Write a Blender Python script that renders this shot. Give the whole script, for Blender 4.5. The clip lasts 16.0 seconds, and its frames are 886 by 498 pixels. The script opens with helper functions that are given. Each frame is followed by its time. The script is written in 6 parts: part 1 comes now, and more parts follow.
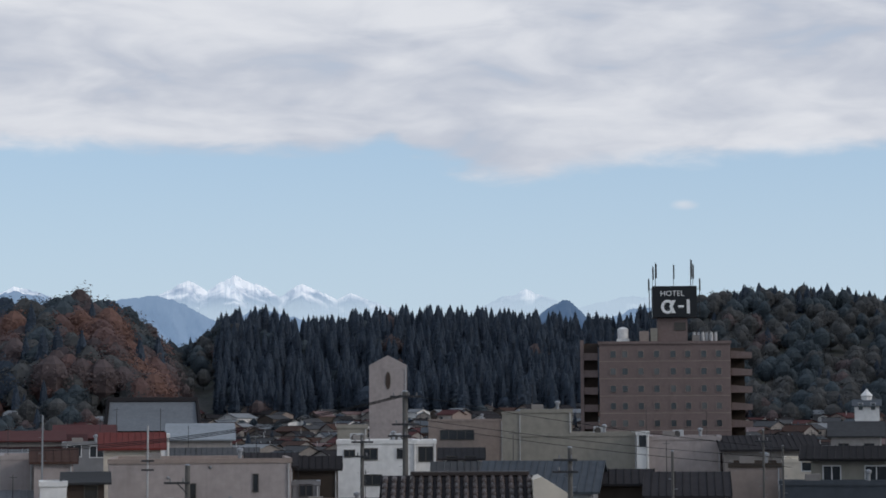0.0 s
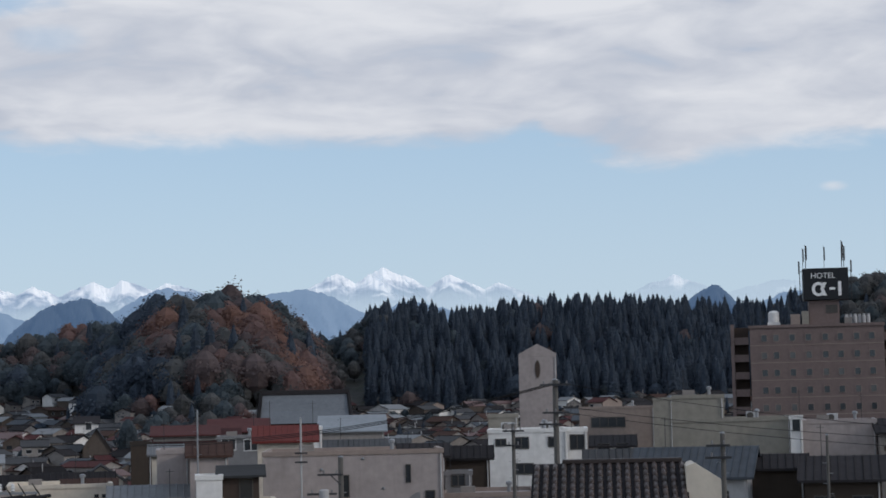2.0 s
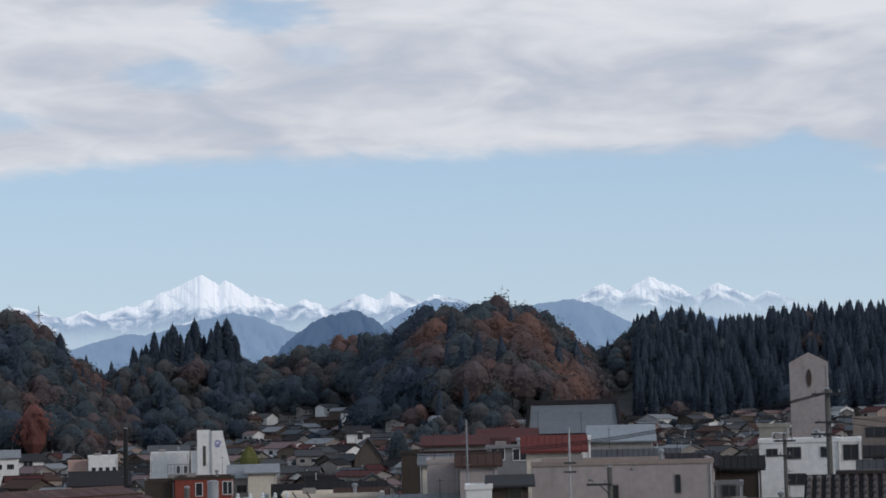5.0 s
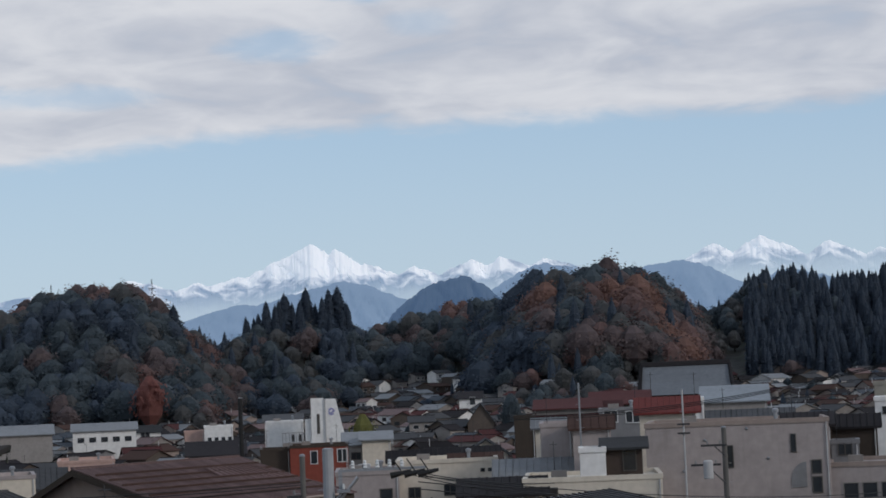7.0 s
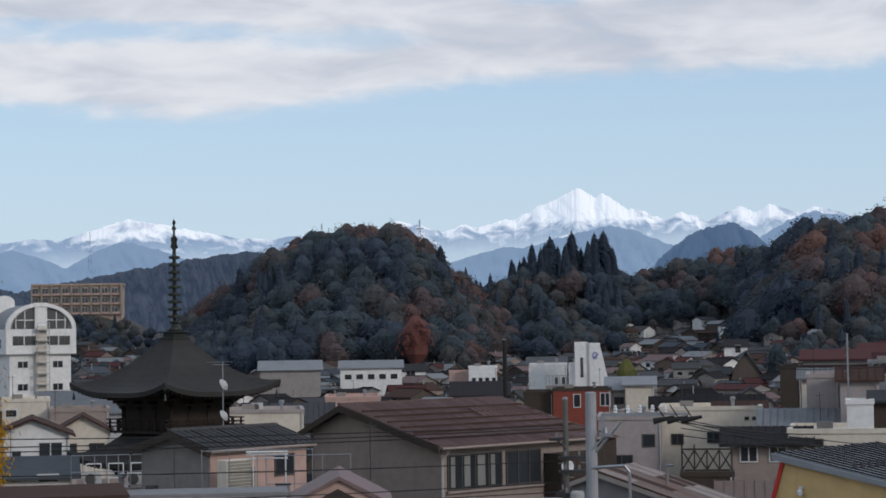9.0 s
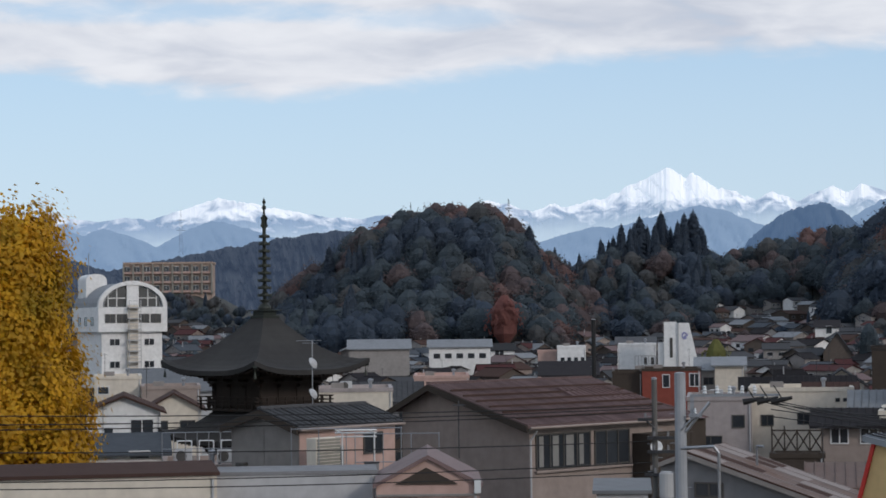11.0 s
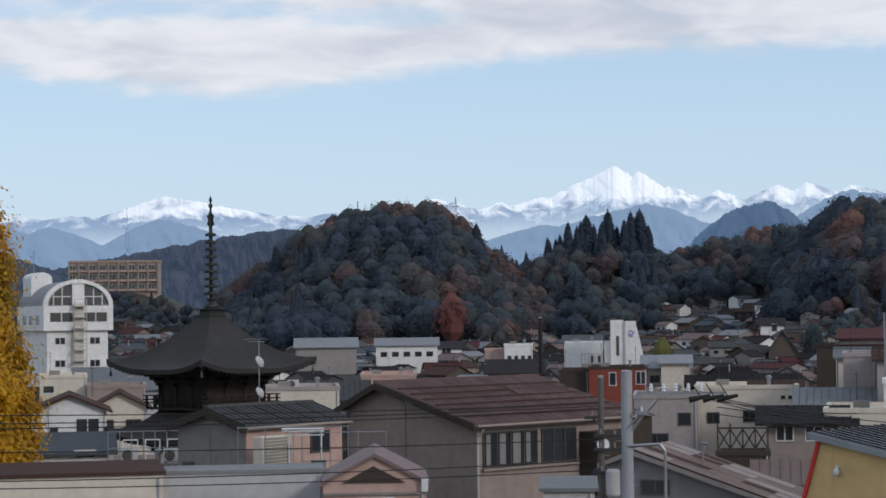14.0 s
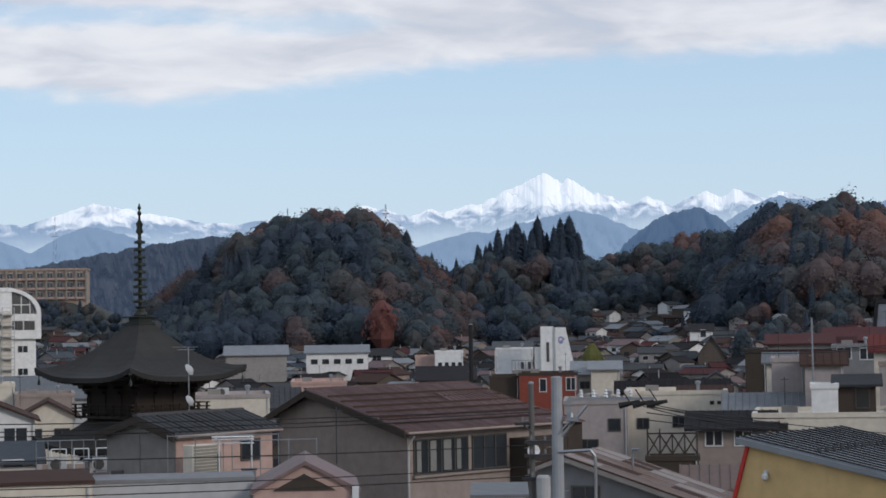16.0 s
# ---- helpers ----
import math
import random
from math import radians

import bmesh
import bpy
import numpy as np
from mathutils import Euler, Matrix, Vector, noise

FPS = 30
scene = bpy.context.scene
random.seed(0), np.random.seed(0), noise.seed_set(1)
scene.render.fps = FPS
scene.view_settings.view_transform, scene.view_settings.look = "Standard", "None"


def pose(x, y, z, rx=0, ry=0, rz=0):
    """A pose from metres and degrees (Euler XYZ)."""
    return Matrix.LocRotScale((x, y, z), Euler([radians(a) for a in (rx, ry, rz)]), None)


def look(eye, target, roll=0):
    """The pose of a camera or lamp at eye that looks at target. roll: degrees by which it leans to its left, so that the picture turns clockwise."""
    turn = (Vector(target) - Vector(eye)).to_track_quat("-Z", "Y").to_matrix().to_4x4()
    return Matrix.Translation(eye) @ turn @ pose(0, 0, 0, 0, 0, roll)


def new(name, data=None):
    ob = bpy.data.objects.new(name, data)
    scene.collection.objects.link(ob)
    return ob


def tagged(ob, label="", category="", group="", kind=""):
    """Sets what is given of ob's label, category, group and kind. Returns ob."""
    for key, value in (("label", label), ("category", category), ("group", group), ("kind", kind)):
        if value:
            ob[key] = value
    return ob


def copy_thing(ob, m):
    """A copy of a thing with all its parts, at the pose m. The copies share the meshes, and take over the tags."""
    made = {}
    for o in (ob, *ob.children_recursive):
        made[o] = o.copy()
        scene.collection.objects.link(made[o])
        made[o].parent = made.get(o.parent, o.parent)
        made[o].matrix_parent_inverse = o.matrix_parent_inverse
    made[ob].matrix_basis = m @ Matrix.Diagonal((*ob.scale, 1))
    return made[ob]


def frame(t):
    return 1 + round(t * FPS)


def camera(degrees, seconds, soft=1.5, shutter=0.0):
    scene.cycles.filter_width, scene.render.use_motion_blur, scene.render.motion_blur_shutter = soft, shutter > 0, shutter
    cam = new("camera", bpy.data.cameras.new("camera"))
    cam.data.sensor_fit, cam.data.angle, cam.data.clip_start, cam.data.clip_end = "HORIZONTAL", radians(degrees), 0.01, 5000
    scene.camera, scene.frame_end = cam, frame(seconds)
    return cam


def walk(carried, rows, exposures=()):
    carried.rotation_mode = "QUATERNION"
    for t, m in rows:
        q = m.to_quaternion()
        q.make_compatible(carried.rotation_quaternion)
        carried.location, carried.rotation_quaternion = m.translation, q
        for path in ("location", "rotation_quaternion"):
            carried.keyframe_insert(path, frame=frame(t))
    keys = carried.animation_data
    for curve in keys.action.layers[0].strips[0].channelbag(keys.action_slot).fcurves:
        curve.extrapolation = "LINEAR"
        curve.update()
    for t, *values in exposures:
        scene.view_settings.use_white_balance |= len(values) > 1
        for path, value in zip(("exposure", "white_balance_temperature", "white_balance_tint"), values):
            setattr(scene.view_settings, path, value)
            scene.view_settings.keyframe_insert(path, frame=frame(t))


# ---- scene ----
EYE = 14.5
cam = camera(25.0, 16.0, soft=1.7)
# seconds, degrees turned to the right, tilt up, roll: the camera turns where it stands
ROWS = [
    (0.0, 12.763, 4.820, 0.290),
    (0.5, 11.794, 4.941, 0.312),
    (1.0, 11.135, 5.181, 0.604),
    (1.5, 10.621, 5.088, 1.000),
    (2.0, 8.544, 4.561, 1.300),
    (2.5, 6.695, 5.062, 1.428),
    (3.0, 5.846, 5.212, 1.371),
    (3.5, 3.899, 5.521, 1.934),
    (4.0, 3.208, 5.511, 1.893),
    (4.2, 2.838, 5.311, 1.669),
    (6.3, -1.395, 4.712, 1.940),
    (6.5, -1.356, 4.411, 2.130),
    (7.0, -2.245, 4.114, 2.462),
    (7.5, -5.264, 3.868, 2.299),
    (8.0, -6.218, 3.399, 1.106),
    (8.5, -8.422, 2.634, 1.192),
    (9.0, -9.928, 2.722, 0.886),
    (9.5, -11.120, 2.641, 0.952),
    (9.7, -11.781, 2.922, 0.724),
    (10.2, -12.350, 2.800, 0.660),
    (10.9, -12.500, 2.250, 0.620),
    (11.8, -11.754, 1.740, 0.594),
    (12.0, -11.576, 1.859, 0.386),
    (12.5, -11.642, 2.468, 0.532),
    (13.0, -11.793, 2.508, 0.725),
    (13.5, -11.408, 2.347, 0.753),
    (14.0, -10.968, 2.100, 0.697),
    (14.5, -10.518, 2.123, 0.652),
    (15.0, -9.921, 2.775, 0.693),
    (15.5, -9.110, 2.709, 0.773),
    (16.0, -8.962, 2.270, 0.935),
]
EXPOSURES = [(0.0, 0.0), (4.0, 0.0), (7.0, -0.1), (8.5, 0.0), (9.5, 0.12), (12.0, 0.15), (16.0, 0.15)]
walk(cam, [(t, pose(0, 0, EYE, 0, 0, -yaw) @ pose(0, 0, 0, 90 + tilt) @ pose(0, 0, 0, 0, 0, -roll)) for t, yaw, tilt, roll in ROWS], exposures=EXPOSURES)

# ---- world, sun ----
SUN_AZ, SUN_EL = 122.0, 25.0
world = bpy.data.worlds.new("sky")
scene.world = world
world.use_nodes = True


# a single small cloud apart from the deck
PUFF_AZ, PUFF_EL = 19.67, 6.02
PUFF = (math.sin(radians(PUFF_AZ)) * math.cos(radians(PUFF_EL)), math.cos(radians(PUFF_AZ)) * math.cos(radians(PUFF_EL)), math.sin(radians(PUFF_EL)))


# direction and height, in degrees, of the cloud deck's lower edge
DECK_EDGE = [(-32, 7.3), (-24.2, 7.1), (-21, 6.7), (-17.8, 6.47), (-14.6, 6.72), (-11.9, 7.05), (-10.5, 7.32), (-8, 7.53), (-3.3, 7.58), (1, 7.65), (4.7, 7.54), (9.4, 7.56), (11.2, 7.9), (11.9, 7.5), (13.85, 6.85), (15.5, 6.72), (16.7, 7.08), (19.5, 7.26), (25.4, 7.47), (32, 7.3)]
# rifts in the deck: direction, height, half lengths across and up, how far they open
RIFTS = [(-20.5, 8.95, 5.6, 0.34, 0.75), (-13.2, 8.75, 2.6, 0.32, 0.55), (-6.7, 10.1, 1.5, 0.42, 0.6), (-4.2, 11.7, 1.7, 0.42, 0.7), (-2.6, 10.6, 0.9, 0.34, 0.35)]


def sky_nodes():
    nt = world.node_tree
    nt.nodes.clear()
    N = nt.nodes.new
    L = nt.links.new
    out = N("ShaderNodeOutputWorld")
    bg = N("ShaderNodeBackground")
    bg.inputs["Strength"].default_value = 0.1
    sky = N("ShaderNodeTexSky")
    sky.sky_type = "NISHITA"
    sky.sun_disc = False
    sky.sun_elevation = radians(SUN_EL)
    sky.sun_rotation = radians(SUN_AZ)
    sky.air_density, sky.dust_density, sky.ozone_density = 1.0, 1.2, 1.6
    co = N("ShaderNodeTexCoord")

    def noise(scale, detail, rough, dist, off=(0, 0, 0)):
        mp = N("ShaderNodeMapping")
        mp.inputs["Scale"].default_value = scale
        mp.inputs["Location"].default_value = off
        L(co.outputs["Generated"], mp.inputs["Vector"])
        n = N("ShaderNodeTexNoise")
        n.inputs["Scale"].default_value = 1.0
        n.inputs["Detail"].default_value = detail
        n.inputs["Roughness"].default_value = rough
        n.inputs["Distortion"].default_value = dist
        L(mp.outputs["Vector"], n.inputs["Vector"])
        return n.outputs["Fac"]

    def math(op, a, b=None, c=None):
        n = N("ShaderNodeMath")
        n.operation = op
        for i, v in enumerate((a, b, c)):
            if v is None:
                continue
            if isinstance(v, (int, float)):
                n.inputs[i].default_value = v
            else:
                L(v, n.inputs[i])
        return n.outputs[0]

    def ramp(x, lo, hi):
        n = N("ShaderNodeMapRange")
        n.interpolation_type = "SMOOTHSTEP"
        L(x, n.inputs["Value"])
        n.inputs["From Min"].default_value, n.inputs["From Max"].default_value = lo, hi
        return n.outputs["Result"]

    def mix(f, a, b):
        n = N("ShaderNodeMix")
        n.data_type = "RGBA"
        if isinstance(f, float):
            n.inputs[0].default_value = f
        else:
            L(f, n.inputs[0])
        for i, v in ((6, a), (7, b)):
            if isinstance(v, tuple):
                n.inputs[i].default_value = (*v, 1)
            else:
                L(v, n.inputs[i])
        return n.outputs[2]

    sep = N("ShaderNodeSeparateXYZ")
    L(co.outputs["Generated"], sep.inputs[0])
    z = sep.outputs["Z"]
    big = noise((6, 6, 22), 3, 0.45, 0.5, (1.3, 0.2, 0))
    mid = noise((15, 15, 50), 4, 0.48, 0.7, (4.1, 2.0, 0.7))
    fine = noise((40, 40, 130), 4, 0.55, 0.4, (0.4, 6.0, 3.0))
    # direction in degrees to the right of north
    az = math("MULTIPLY", math("ARCTAN2", sep.outputs["X"], sep.outputs["Y"]), 57.2958)
    # the deck's lower edge sags and lifts along the horizon
    sag = N("ShaderNodeValToRGB")
    sag.color_ramp.interpolation = "EASE"
    while len(sag.color_ramp.elements) < len(DECK_EDGE):
        sag.color_ramp.elements.new(0.5)
    for e, (a, el) in zip(sag.color_ramp.elements, DECK_EDGE):
        e.position = (a + 40) / 80
        e.color = (*[(el - 6) / 3] * 3, 1)
    L(math("DIVIDE", math("ADD", math("ADD", az, math("MULTIPLY", math("SUBTRACT", mid, 0.5), 2.2)), 40.0), 80.0), sag.inputs["Fac"])
    edge = math("SUBTRACT", z, math("MULTIPLY_ADD", sag.outputs["Color"], 0.0515, 0.1045))
    edge = math("ADD", edge, math("MULTIPLY", math("SUBTRACT", mid, 0.5), 0.014))
    edge = math("ADD", edge, math("MULTIPLY", math("SUBTRACT", fine, 0.5), 0.012))
    deck = ramp(edge, -0.004, 0.008)
    gaps = ramp(math("ADD", math("MULTIPLY", mid, 0.65), math("MULTIPLY", big, 0.55)), 0.38, 0.52)
    # overhead the deck breaks up into open sky
    deck = math("MULTIPLY", deck, math("SUBTRACT", 1.0, math("MULTIPLY", ramp(z, 0.28, 0.55), 0.5)))
    cover = math("MULTIPLY", deck, math("ADD", 0.72, math("MULTIPLY", gaps, 0.28)))
    # long rifts of open sky in the deck
    for a, el, wa, we, most in RIFTS:
        u = math("DIVIDE", math("SUBTRACT", az, a), wa)
        w = math("DIVIDE", math("SUBTRACT", math("MULTIPLY", z, 57.6), el), we)
        d2 = math("ADD", math("MULTIPLY", u, u), math("MULTIPLY", w, w))
        d2 = math("ADD", d2, math("MULTIPLY", math("SUBTRACT", math("ADD", mid, fine), 1.0), 2.6))
        cover = math("MULTIPLY", cover, math("SUBTRACT", 1.0, math("MULTIPLY", ramp(d2, 1.9, -0.2), most)))
    off = N("ShaderNodeVectorMath")
    off.operation = "SUBTRACT"
    L(co.outputs["Generated"], off.inputs[0])
    off.inputs[1].default_value = PUFF
    sc = N("ShaderNodeVectorMath")
    sc.operation = "MULTIPLY"
    L(off.outputs[0], sc.inputs[0])
    sc.inputs[1].default_value = (120, 120, 280)
    ln = N("ShaderNodeVectorMath")
    ln.operation = "LENGTH"
    L(sc.outputs[0], ln.inputs[0])
    puff = ramp(math("ADD", ln.outputs["Value"], math("MULTIPLY", fine, 1.1)), 1.6, 0.7)
    cover = math("MAXIMUM", cover, math("MULTIPLY", puff, 0.6))
    shade = ramp(math("ADD", math("MULTIPLY", big, 0.5), math("ADD", math("MULTIPLY", mid, 0.45), math("MULTIPLY", fine, 0.12))), 0.38, 0.68)
    cloud = mix(shade, (4.9, 5.3, 6.2), (7.3, 7.5, 8.0))
    # pale air low over the horizon
    air = ramp(z, 0.20, 0.02)
    clear = mix(math("MULTIPLY", air, 0.5), mix(0.62, sky.outputs["Color"], (4.2, 6.2, 8.7)), (6.2, 7.3, 8.2))
    col = mix(cover, clear, cloud)
    L(col, bg.inputs["Color"])
    L(bg.outputs[0], out.inputs[0])


sky_nodes()
sun = new("sun", bpy.data.lights.new("sun", "SUN"))
sun.data.energy = 1.05
sun.data.angle = radians(10)
sun.data.color = (1.0, 0.93, 0.86)
_e, _a = radians(SUN_EL), radians(SUN_AZ)
sun.matrix_world = look((math.sin(_a) * math.cos(_e) * 100, math.cos(_a) * math.cos(_e) * 100, math.sin(_e) * 100), (0, 0, 0))

# ---- materials ----


def surface(name, rgb, rough=0.8, metal=0.0, vary=0.12, grain=2.0, stain=0.22, streak=0.0, bump=0.15, each=0.0, stain_rgb=None, tint=False, spec=0.3, coords="Object"):
    """A procedural surface: fine grain, broad stains, vertical streaks, a little relief, and a shift from object to object."""
    m = bpy.data.materials.new(name)
    m.use_nodes = True
    nt = m.node_tree
    N, L = nt.nodes.new, nt.links.new
    b = nt.nodes["Principled BSDF"]
    b.inputs["Roughness"].default_value = rough
    b.inputs["Metallic"].default_value = metal
    b.inputs["Specular IOR Level"].default_value = spec
    co = N("ShaderNodeTexCoord")

    def noise(scale, stretch=(1, 1, 1), detail=4):
        mp = N("ShaderNodeMapping")
        mp.inputs["Scale"].default_value = stretch
        L(co.outputs[coords], mp.inputs["Vector"])
        n = N("ShaderNodeTexNoise")
        n.inputs["Scale"].default_value = scale
        n.inputs["Detail"].default_value = detail
        L(mp.outputs["Vector"], n.inputs["Vector"])
        return n.outputs["Fac"]

    def ramp(x, lo, hi, to):
        n = N("ShaderNodeMapRange")
        L(x, n.inputs["Value"])
        n.inputs["From Min"].default_value, n.inputs["From Max"].default_value, n.inputs["To Max"].default_value = lo, hi, to
        return n.outputs["Result"]

    def blend(f, a, b2, mode="MIX"):
        n = N("ShaderNodeMix")
        n.data_type, n.blend_type = "RGBA", mode
        if isinstance(f, float):
            n.inputs[0].default_value = f
        else:
            L(f, n.inputs[0])
        for i, v in ((6, a), (7, b2)):
            if isinstance(v, tuple):
                n.inputs[i].default_value = (*v, 1)
            else:
                L(v, n.inputs[i])
        return n.outputs[2]

    dark = tuple(c * (1 - vary) for c in rgb)
    light = tuple(min(1, c * (1 + vary * 0.6)) for c in rgb)
    g = noise(grain, detail=6)
    col = blend(ramp(g, 0.3, 0.7, 1.0), dark, light)
    if tint:
        at = N("ShaderNodeAttribute")
        at.attribute_name = "tint"
        col = blend(1.0, at.outputs["Color"], blend(ramp(g, 0.3, 0.7, 1.0), (0.85,) * 3, (1.15,) * 3), "MULTIPLY")
    if stain:
        col = blend(ramp(noise(0.35, detail=5), 0.5, 0.72, stain), col, stain_rgb or tuple(c * 0.45 for c in rgb))
    if streak:
        col = blend(ramp(noise(1.0, (1.7, 1.7, 0.22), 5), 0.54, 0.82, streak * 0.6), col, tuple(c * 0.4 for c in rgb))
    if each:
        oi = N("ShaderNodeObjectInfo")
        hsv = N("ShaderNodeHueSaturation")
        mr = N("ShaderNodeMapRange")
        L(oi.outputs["Random"], mr.inputs["Value"])
        mr.inputs["To Min"].default_value, mr.inputs["To Max"].default_value = 1 - each, 1 + each
        L(mr.outputs["Result"], hsv.inputs["Value"])
        L(col, hsv.inputs["Color"])
        col = hsv.outputs["Color"]
    L(col, b.inputs["Base Color"])
    if bump:
        bp = N("ShaderNodeBump")
        bp.inputs["Strength"].default_value = bump
        bp.inputs["Distance"].default_value = 0.05
        L(noise(grain * 4), bp.inputs["Height"])
        L(bp.outputs[0], b.inputs["Normal"])
    return m


M = {}
for _n, _c, _k in (
    ("beige", (0.255, 0.238, 0.206), {"streak": 0.5}),
    ("cream", (0.585, 0.525, 0.445), {"streak": 0.4}),
    ("white", (0.698, 0.689, 0.679), {"streak": 0.35}),
    ("pale_grey", (0.410, 0.410, 0.418), {"streak": 0.4}),
    ("grey", (0.192, 0.192, 0.200), {"streak": 0.4}),
    ("concrete", (0.335, 0.295, 0.288), {"streak": 0.55, "stain": 0.4}),
    ("siding", (0.232, 0.212, 0.200), {"streak": 0.4}),
    ("taupe", (0.275, 0.223, 0.199), {"streak": 0.35}),
    ("pink", (0.44, 0.30, 0.26), {"streak": 0.4}),
    ("ochre", (0.64, 0.44, 0.205), {"streak": 0.45}),
    ("brick_red", (0.215, 0.052, 0.036), {"streak": 0.4}),
    ("hotel_tile", (0.178, 0.134, 0.126), {"streak": 0.2}),
    ("dark_wood", (0.05, 0.038, 0.030), {"streak": 0.3}),
    ("brown_wood", (0.058, 0.042, 0.035), {"streak": 0.4}),
    ("pagoda_wood", (0.030, 0.022, 0.018), {}),
    ("roof_brown", (0.132, 0.085, 0.082), {"rough": 0.6, "spec": 0.2, "each": 0.15}),
    ("roof_rib_brown", (0.180, 0.122, 0.118), {"rough": 0.6, "spec": 0.2, "each": 0.2}),
    ("roof_grey", (0.062, 0.063, 0.067), {"rough": 0.85, "spec": 0.06, "each": 0.45}),
    ("roof_dark", (0.026, 0.024, 0.026), {"rough": 0.85, "spec": 0.05, "each": 0.4}),
    ("roof_pale", (0.173, 0.180, 0.191), {"rough": 0.6, "spec": 0.2, "each": 0.35}),
    ("roof_red", (0.070, 0.027, 0.027), {"rough": 0.8, "spec": 0.08, "each": 0.35}),
    ("roof_scarlet", (0.135, 0.034, 0.030), {"rough": 0.75, "spec": 0.1, "stain": 0.3}),
    ("roof_rust", (0.151, 0.109, 0.096), {"rough": 0.7, "spec": 0.15, "stain": 0.8, "stain_rgb": (0.14, 0.075, 0.052)}),
    ("roof_worn", (0.24, 0.20, 0.185), {"rough": 0.6, "spec": 0.2, "stain": 0.7, "stain_rgb": (0.17, 0.09, 0.06), "streak": 0.4}),
    ("roof_iron", (0.066, 0.040, 0.034), {"rough": 0.85, "spec": 0.06, "stain": 0.6, "stain_rgb": (0.06, 0.035, 0.03)}),
    ("roof_slate", (0.070, 0.079, 0.092), {"rough": 0.8, "spec": 0.08}),
    ("temple_slate", (0.135, 0.145, 0.160), {"rough": 0.7, "spec": 0.15, "streak": 0.4}),
    ("roof_blue", (0.225, 0.245, 0.268), {"rough": 0.6, "spec": 0.2}),
    ("roof_copper", (0.036, 0.034, 0.033), {"rough": 0.7, "spec": 0.12, "stain": 0.5, "stain_rgb": (0.06, 0.058, 0.054)}),
    ("tile_black", (0.048, 0.035, 0.032), {"rough": 0.45, "each": 0.3}),
    ("steel", (0.29, 0.30, 0.32), {"rough": 0.4, "metal": 0.7, "bump": 0.03}),
    ("dark_steel", (0.05, 0.05, 0.055), {"rough": 0.5, "metal": 0.4, "bump": 0.03}),
    ("pole_concrete", (0.30, 0.31, 0.33), {"streak": 0.3}),
    ("pole_dark", (0.11, 0.105, 0.10), {"streak": 0.3}),
    ("bronze", (0.035, 0.040, 0.034), {"rough": 0.5, "metal": 0.5}),
    ("cable", (0.012, 0.012, 0.013), {"rough": 0.6, "bump": 0}),
    ("porcelain", (0.60, 0.61, 0.62), {"rough": 0.25, "bump": 0}),
    ("frame_pale", (0.62, 0.62, 0.62), {"rough": 0.5, "bump": 0.02}),
    ("frame_dark", (0.07, 0.065, 0.06), {"rough": 0.5, "bump": 0.02}),
    ("curtain", (0.21, 0.205, 0.195), {"rough": 0.9}),
    ("sign_black", (0.012, 0.014, 0.018), {"rough": 0.4, "bump": 0.02, "stain": 0.1}),
    ("letter_white", (0.80, 0.80, 0.80), {"rough": 0.5, "bump": 0}),
    ("logo_violet", (0.26, 0.26, 0.45), {"rough": 0.5, "bump": 0}),
    ("red_paint", (0.55, 0.04, 0.03), {"rough": 0.5}),
    ("bark", (0.07, 0.05, 0.04), {"grain": 6.0}),
    ("apt_tan", (0.36, 0.27, 0.22), {"streak": 0.3}),
):
    M[_n] = surface(_n, _c, **_k)
M["house_wall"] = surface("house_wall", (0.24, 0.222, 0.212), streak=0.4, each=0.45)
M["house_timber"] = surface("house_timber", (0.085, 0.068, 0.058), streak=0.4, each=0.5)
M["leaf"] = surface("leaf", (1, 1, 1), rough=0.75, tint=True, stain=0, grain=1.2, bump=0, spec=0.2)
M["ginkgo_leaf"] = surface("ginkgo_leaf", (0.56, 0.31, 0.014), rough=0.6, vary=0.35, grain=0.6, stain=0.7, stain_rgb=(0.17, 0.15, 0.012), bump=0)


def translucent(m, share):
    """Lets a share of the light through thin leaves."""
    nt = m.node_tree
    b = nt.nodes["Principled BSDF"]
    t = nt.nodes.new("ShaderNodeBsdfTranslucent")
    x = nt.nodes.new("ShaderNodeMixShader")
    x.inputs[0].default_value = share
    nt.links.new(b.inputs["Base Color"].links[0].from_socket, t.inputs["Color"])
    nt.links.new(b.outputs[0], x.inputs[1])
    nt.links.new(t.outputs[0], x.inputs[2])
    nt.links.new(x.outputs[0], nt.nodes["Material Output"].inputs["Surface"])


translucent(M["leaf"], 0.4)
translucent(M["ginkgo_leaf"], 0.4)
M["soil"] = surface("soil", (0.045, 0.044, 0.042), vary=0.5, grain=0.4, stain=0.6, stain_rgb=(0.035, 0.05, 0.02))


def glass(name, rgb, rough=0.08):
    m = bpy.data.materials.new(name)
    m.use_nodes = True
    nt = m.node_tree
    b = nt.nodes["Principled BSDF"]
    b.inputs["Roughness"].default_value = rough
    b.inputs["Specular IOR Level"].default_value = 0.6
    n = nt.nodes.new("ShaderNodeTexNoise")
    n.inputs["Scale"].default_value = 0.8
    r = nt.nodes.new("ShaderNodeMix")
    r.data_type = "RGBA"
    r.inputs[6].default_value = (*[c * 0.5 for c in rgb], 1)
    r.inputs[7].default_value = (*[c * 1.5 for c in rgb], 1)
    nt.links.new(n.outputs["Fac"], r.inputs[0])
    nt.links.new(r.outputs[2], b.inputs["Base Color"])
    return m


M["glass"] = glass("window_glass", (0.030, 0.034, 0.040))
M["glass_grey"] = glass("curtained_glass", (0.10, 0.10, 0.10), 0.2)


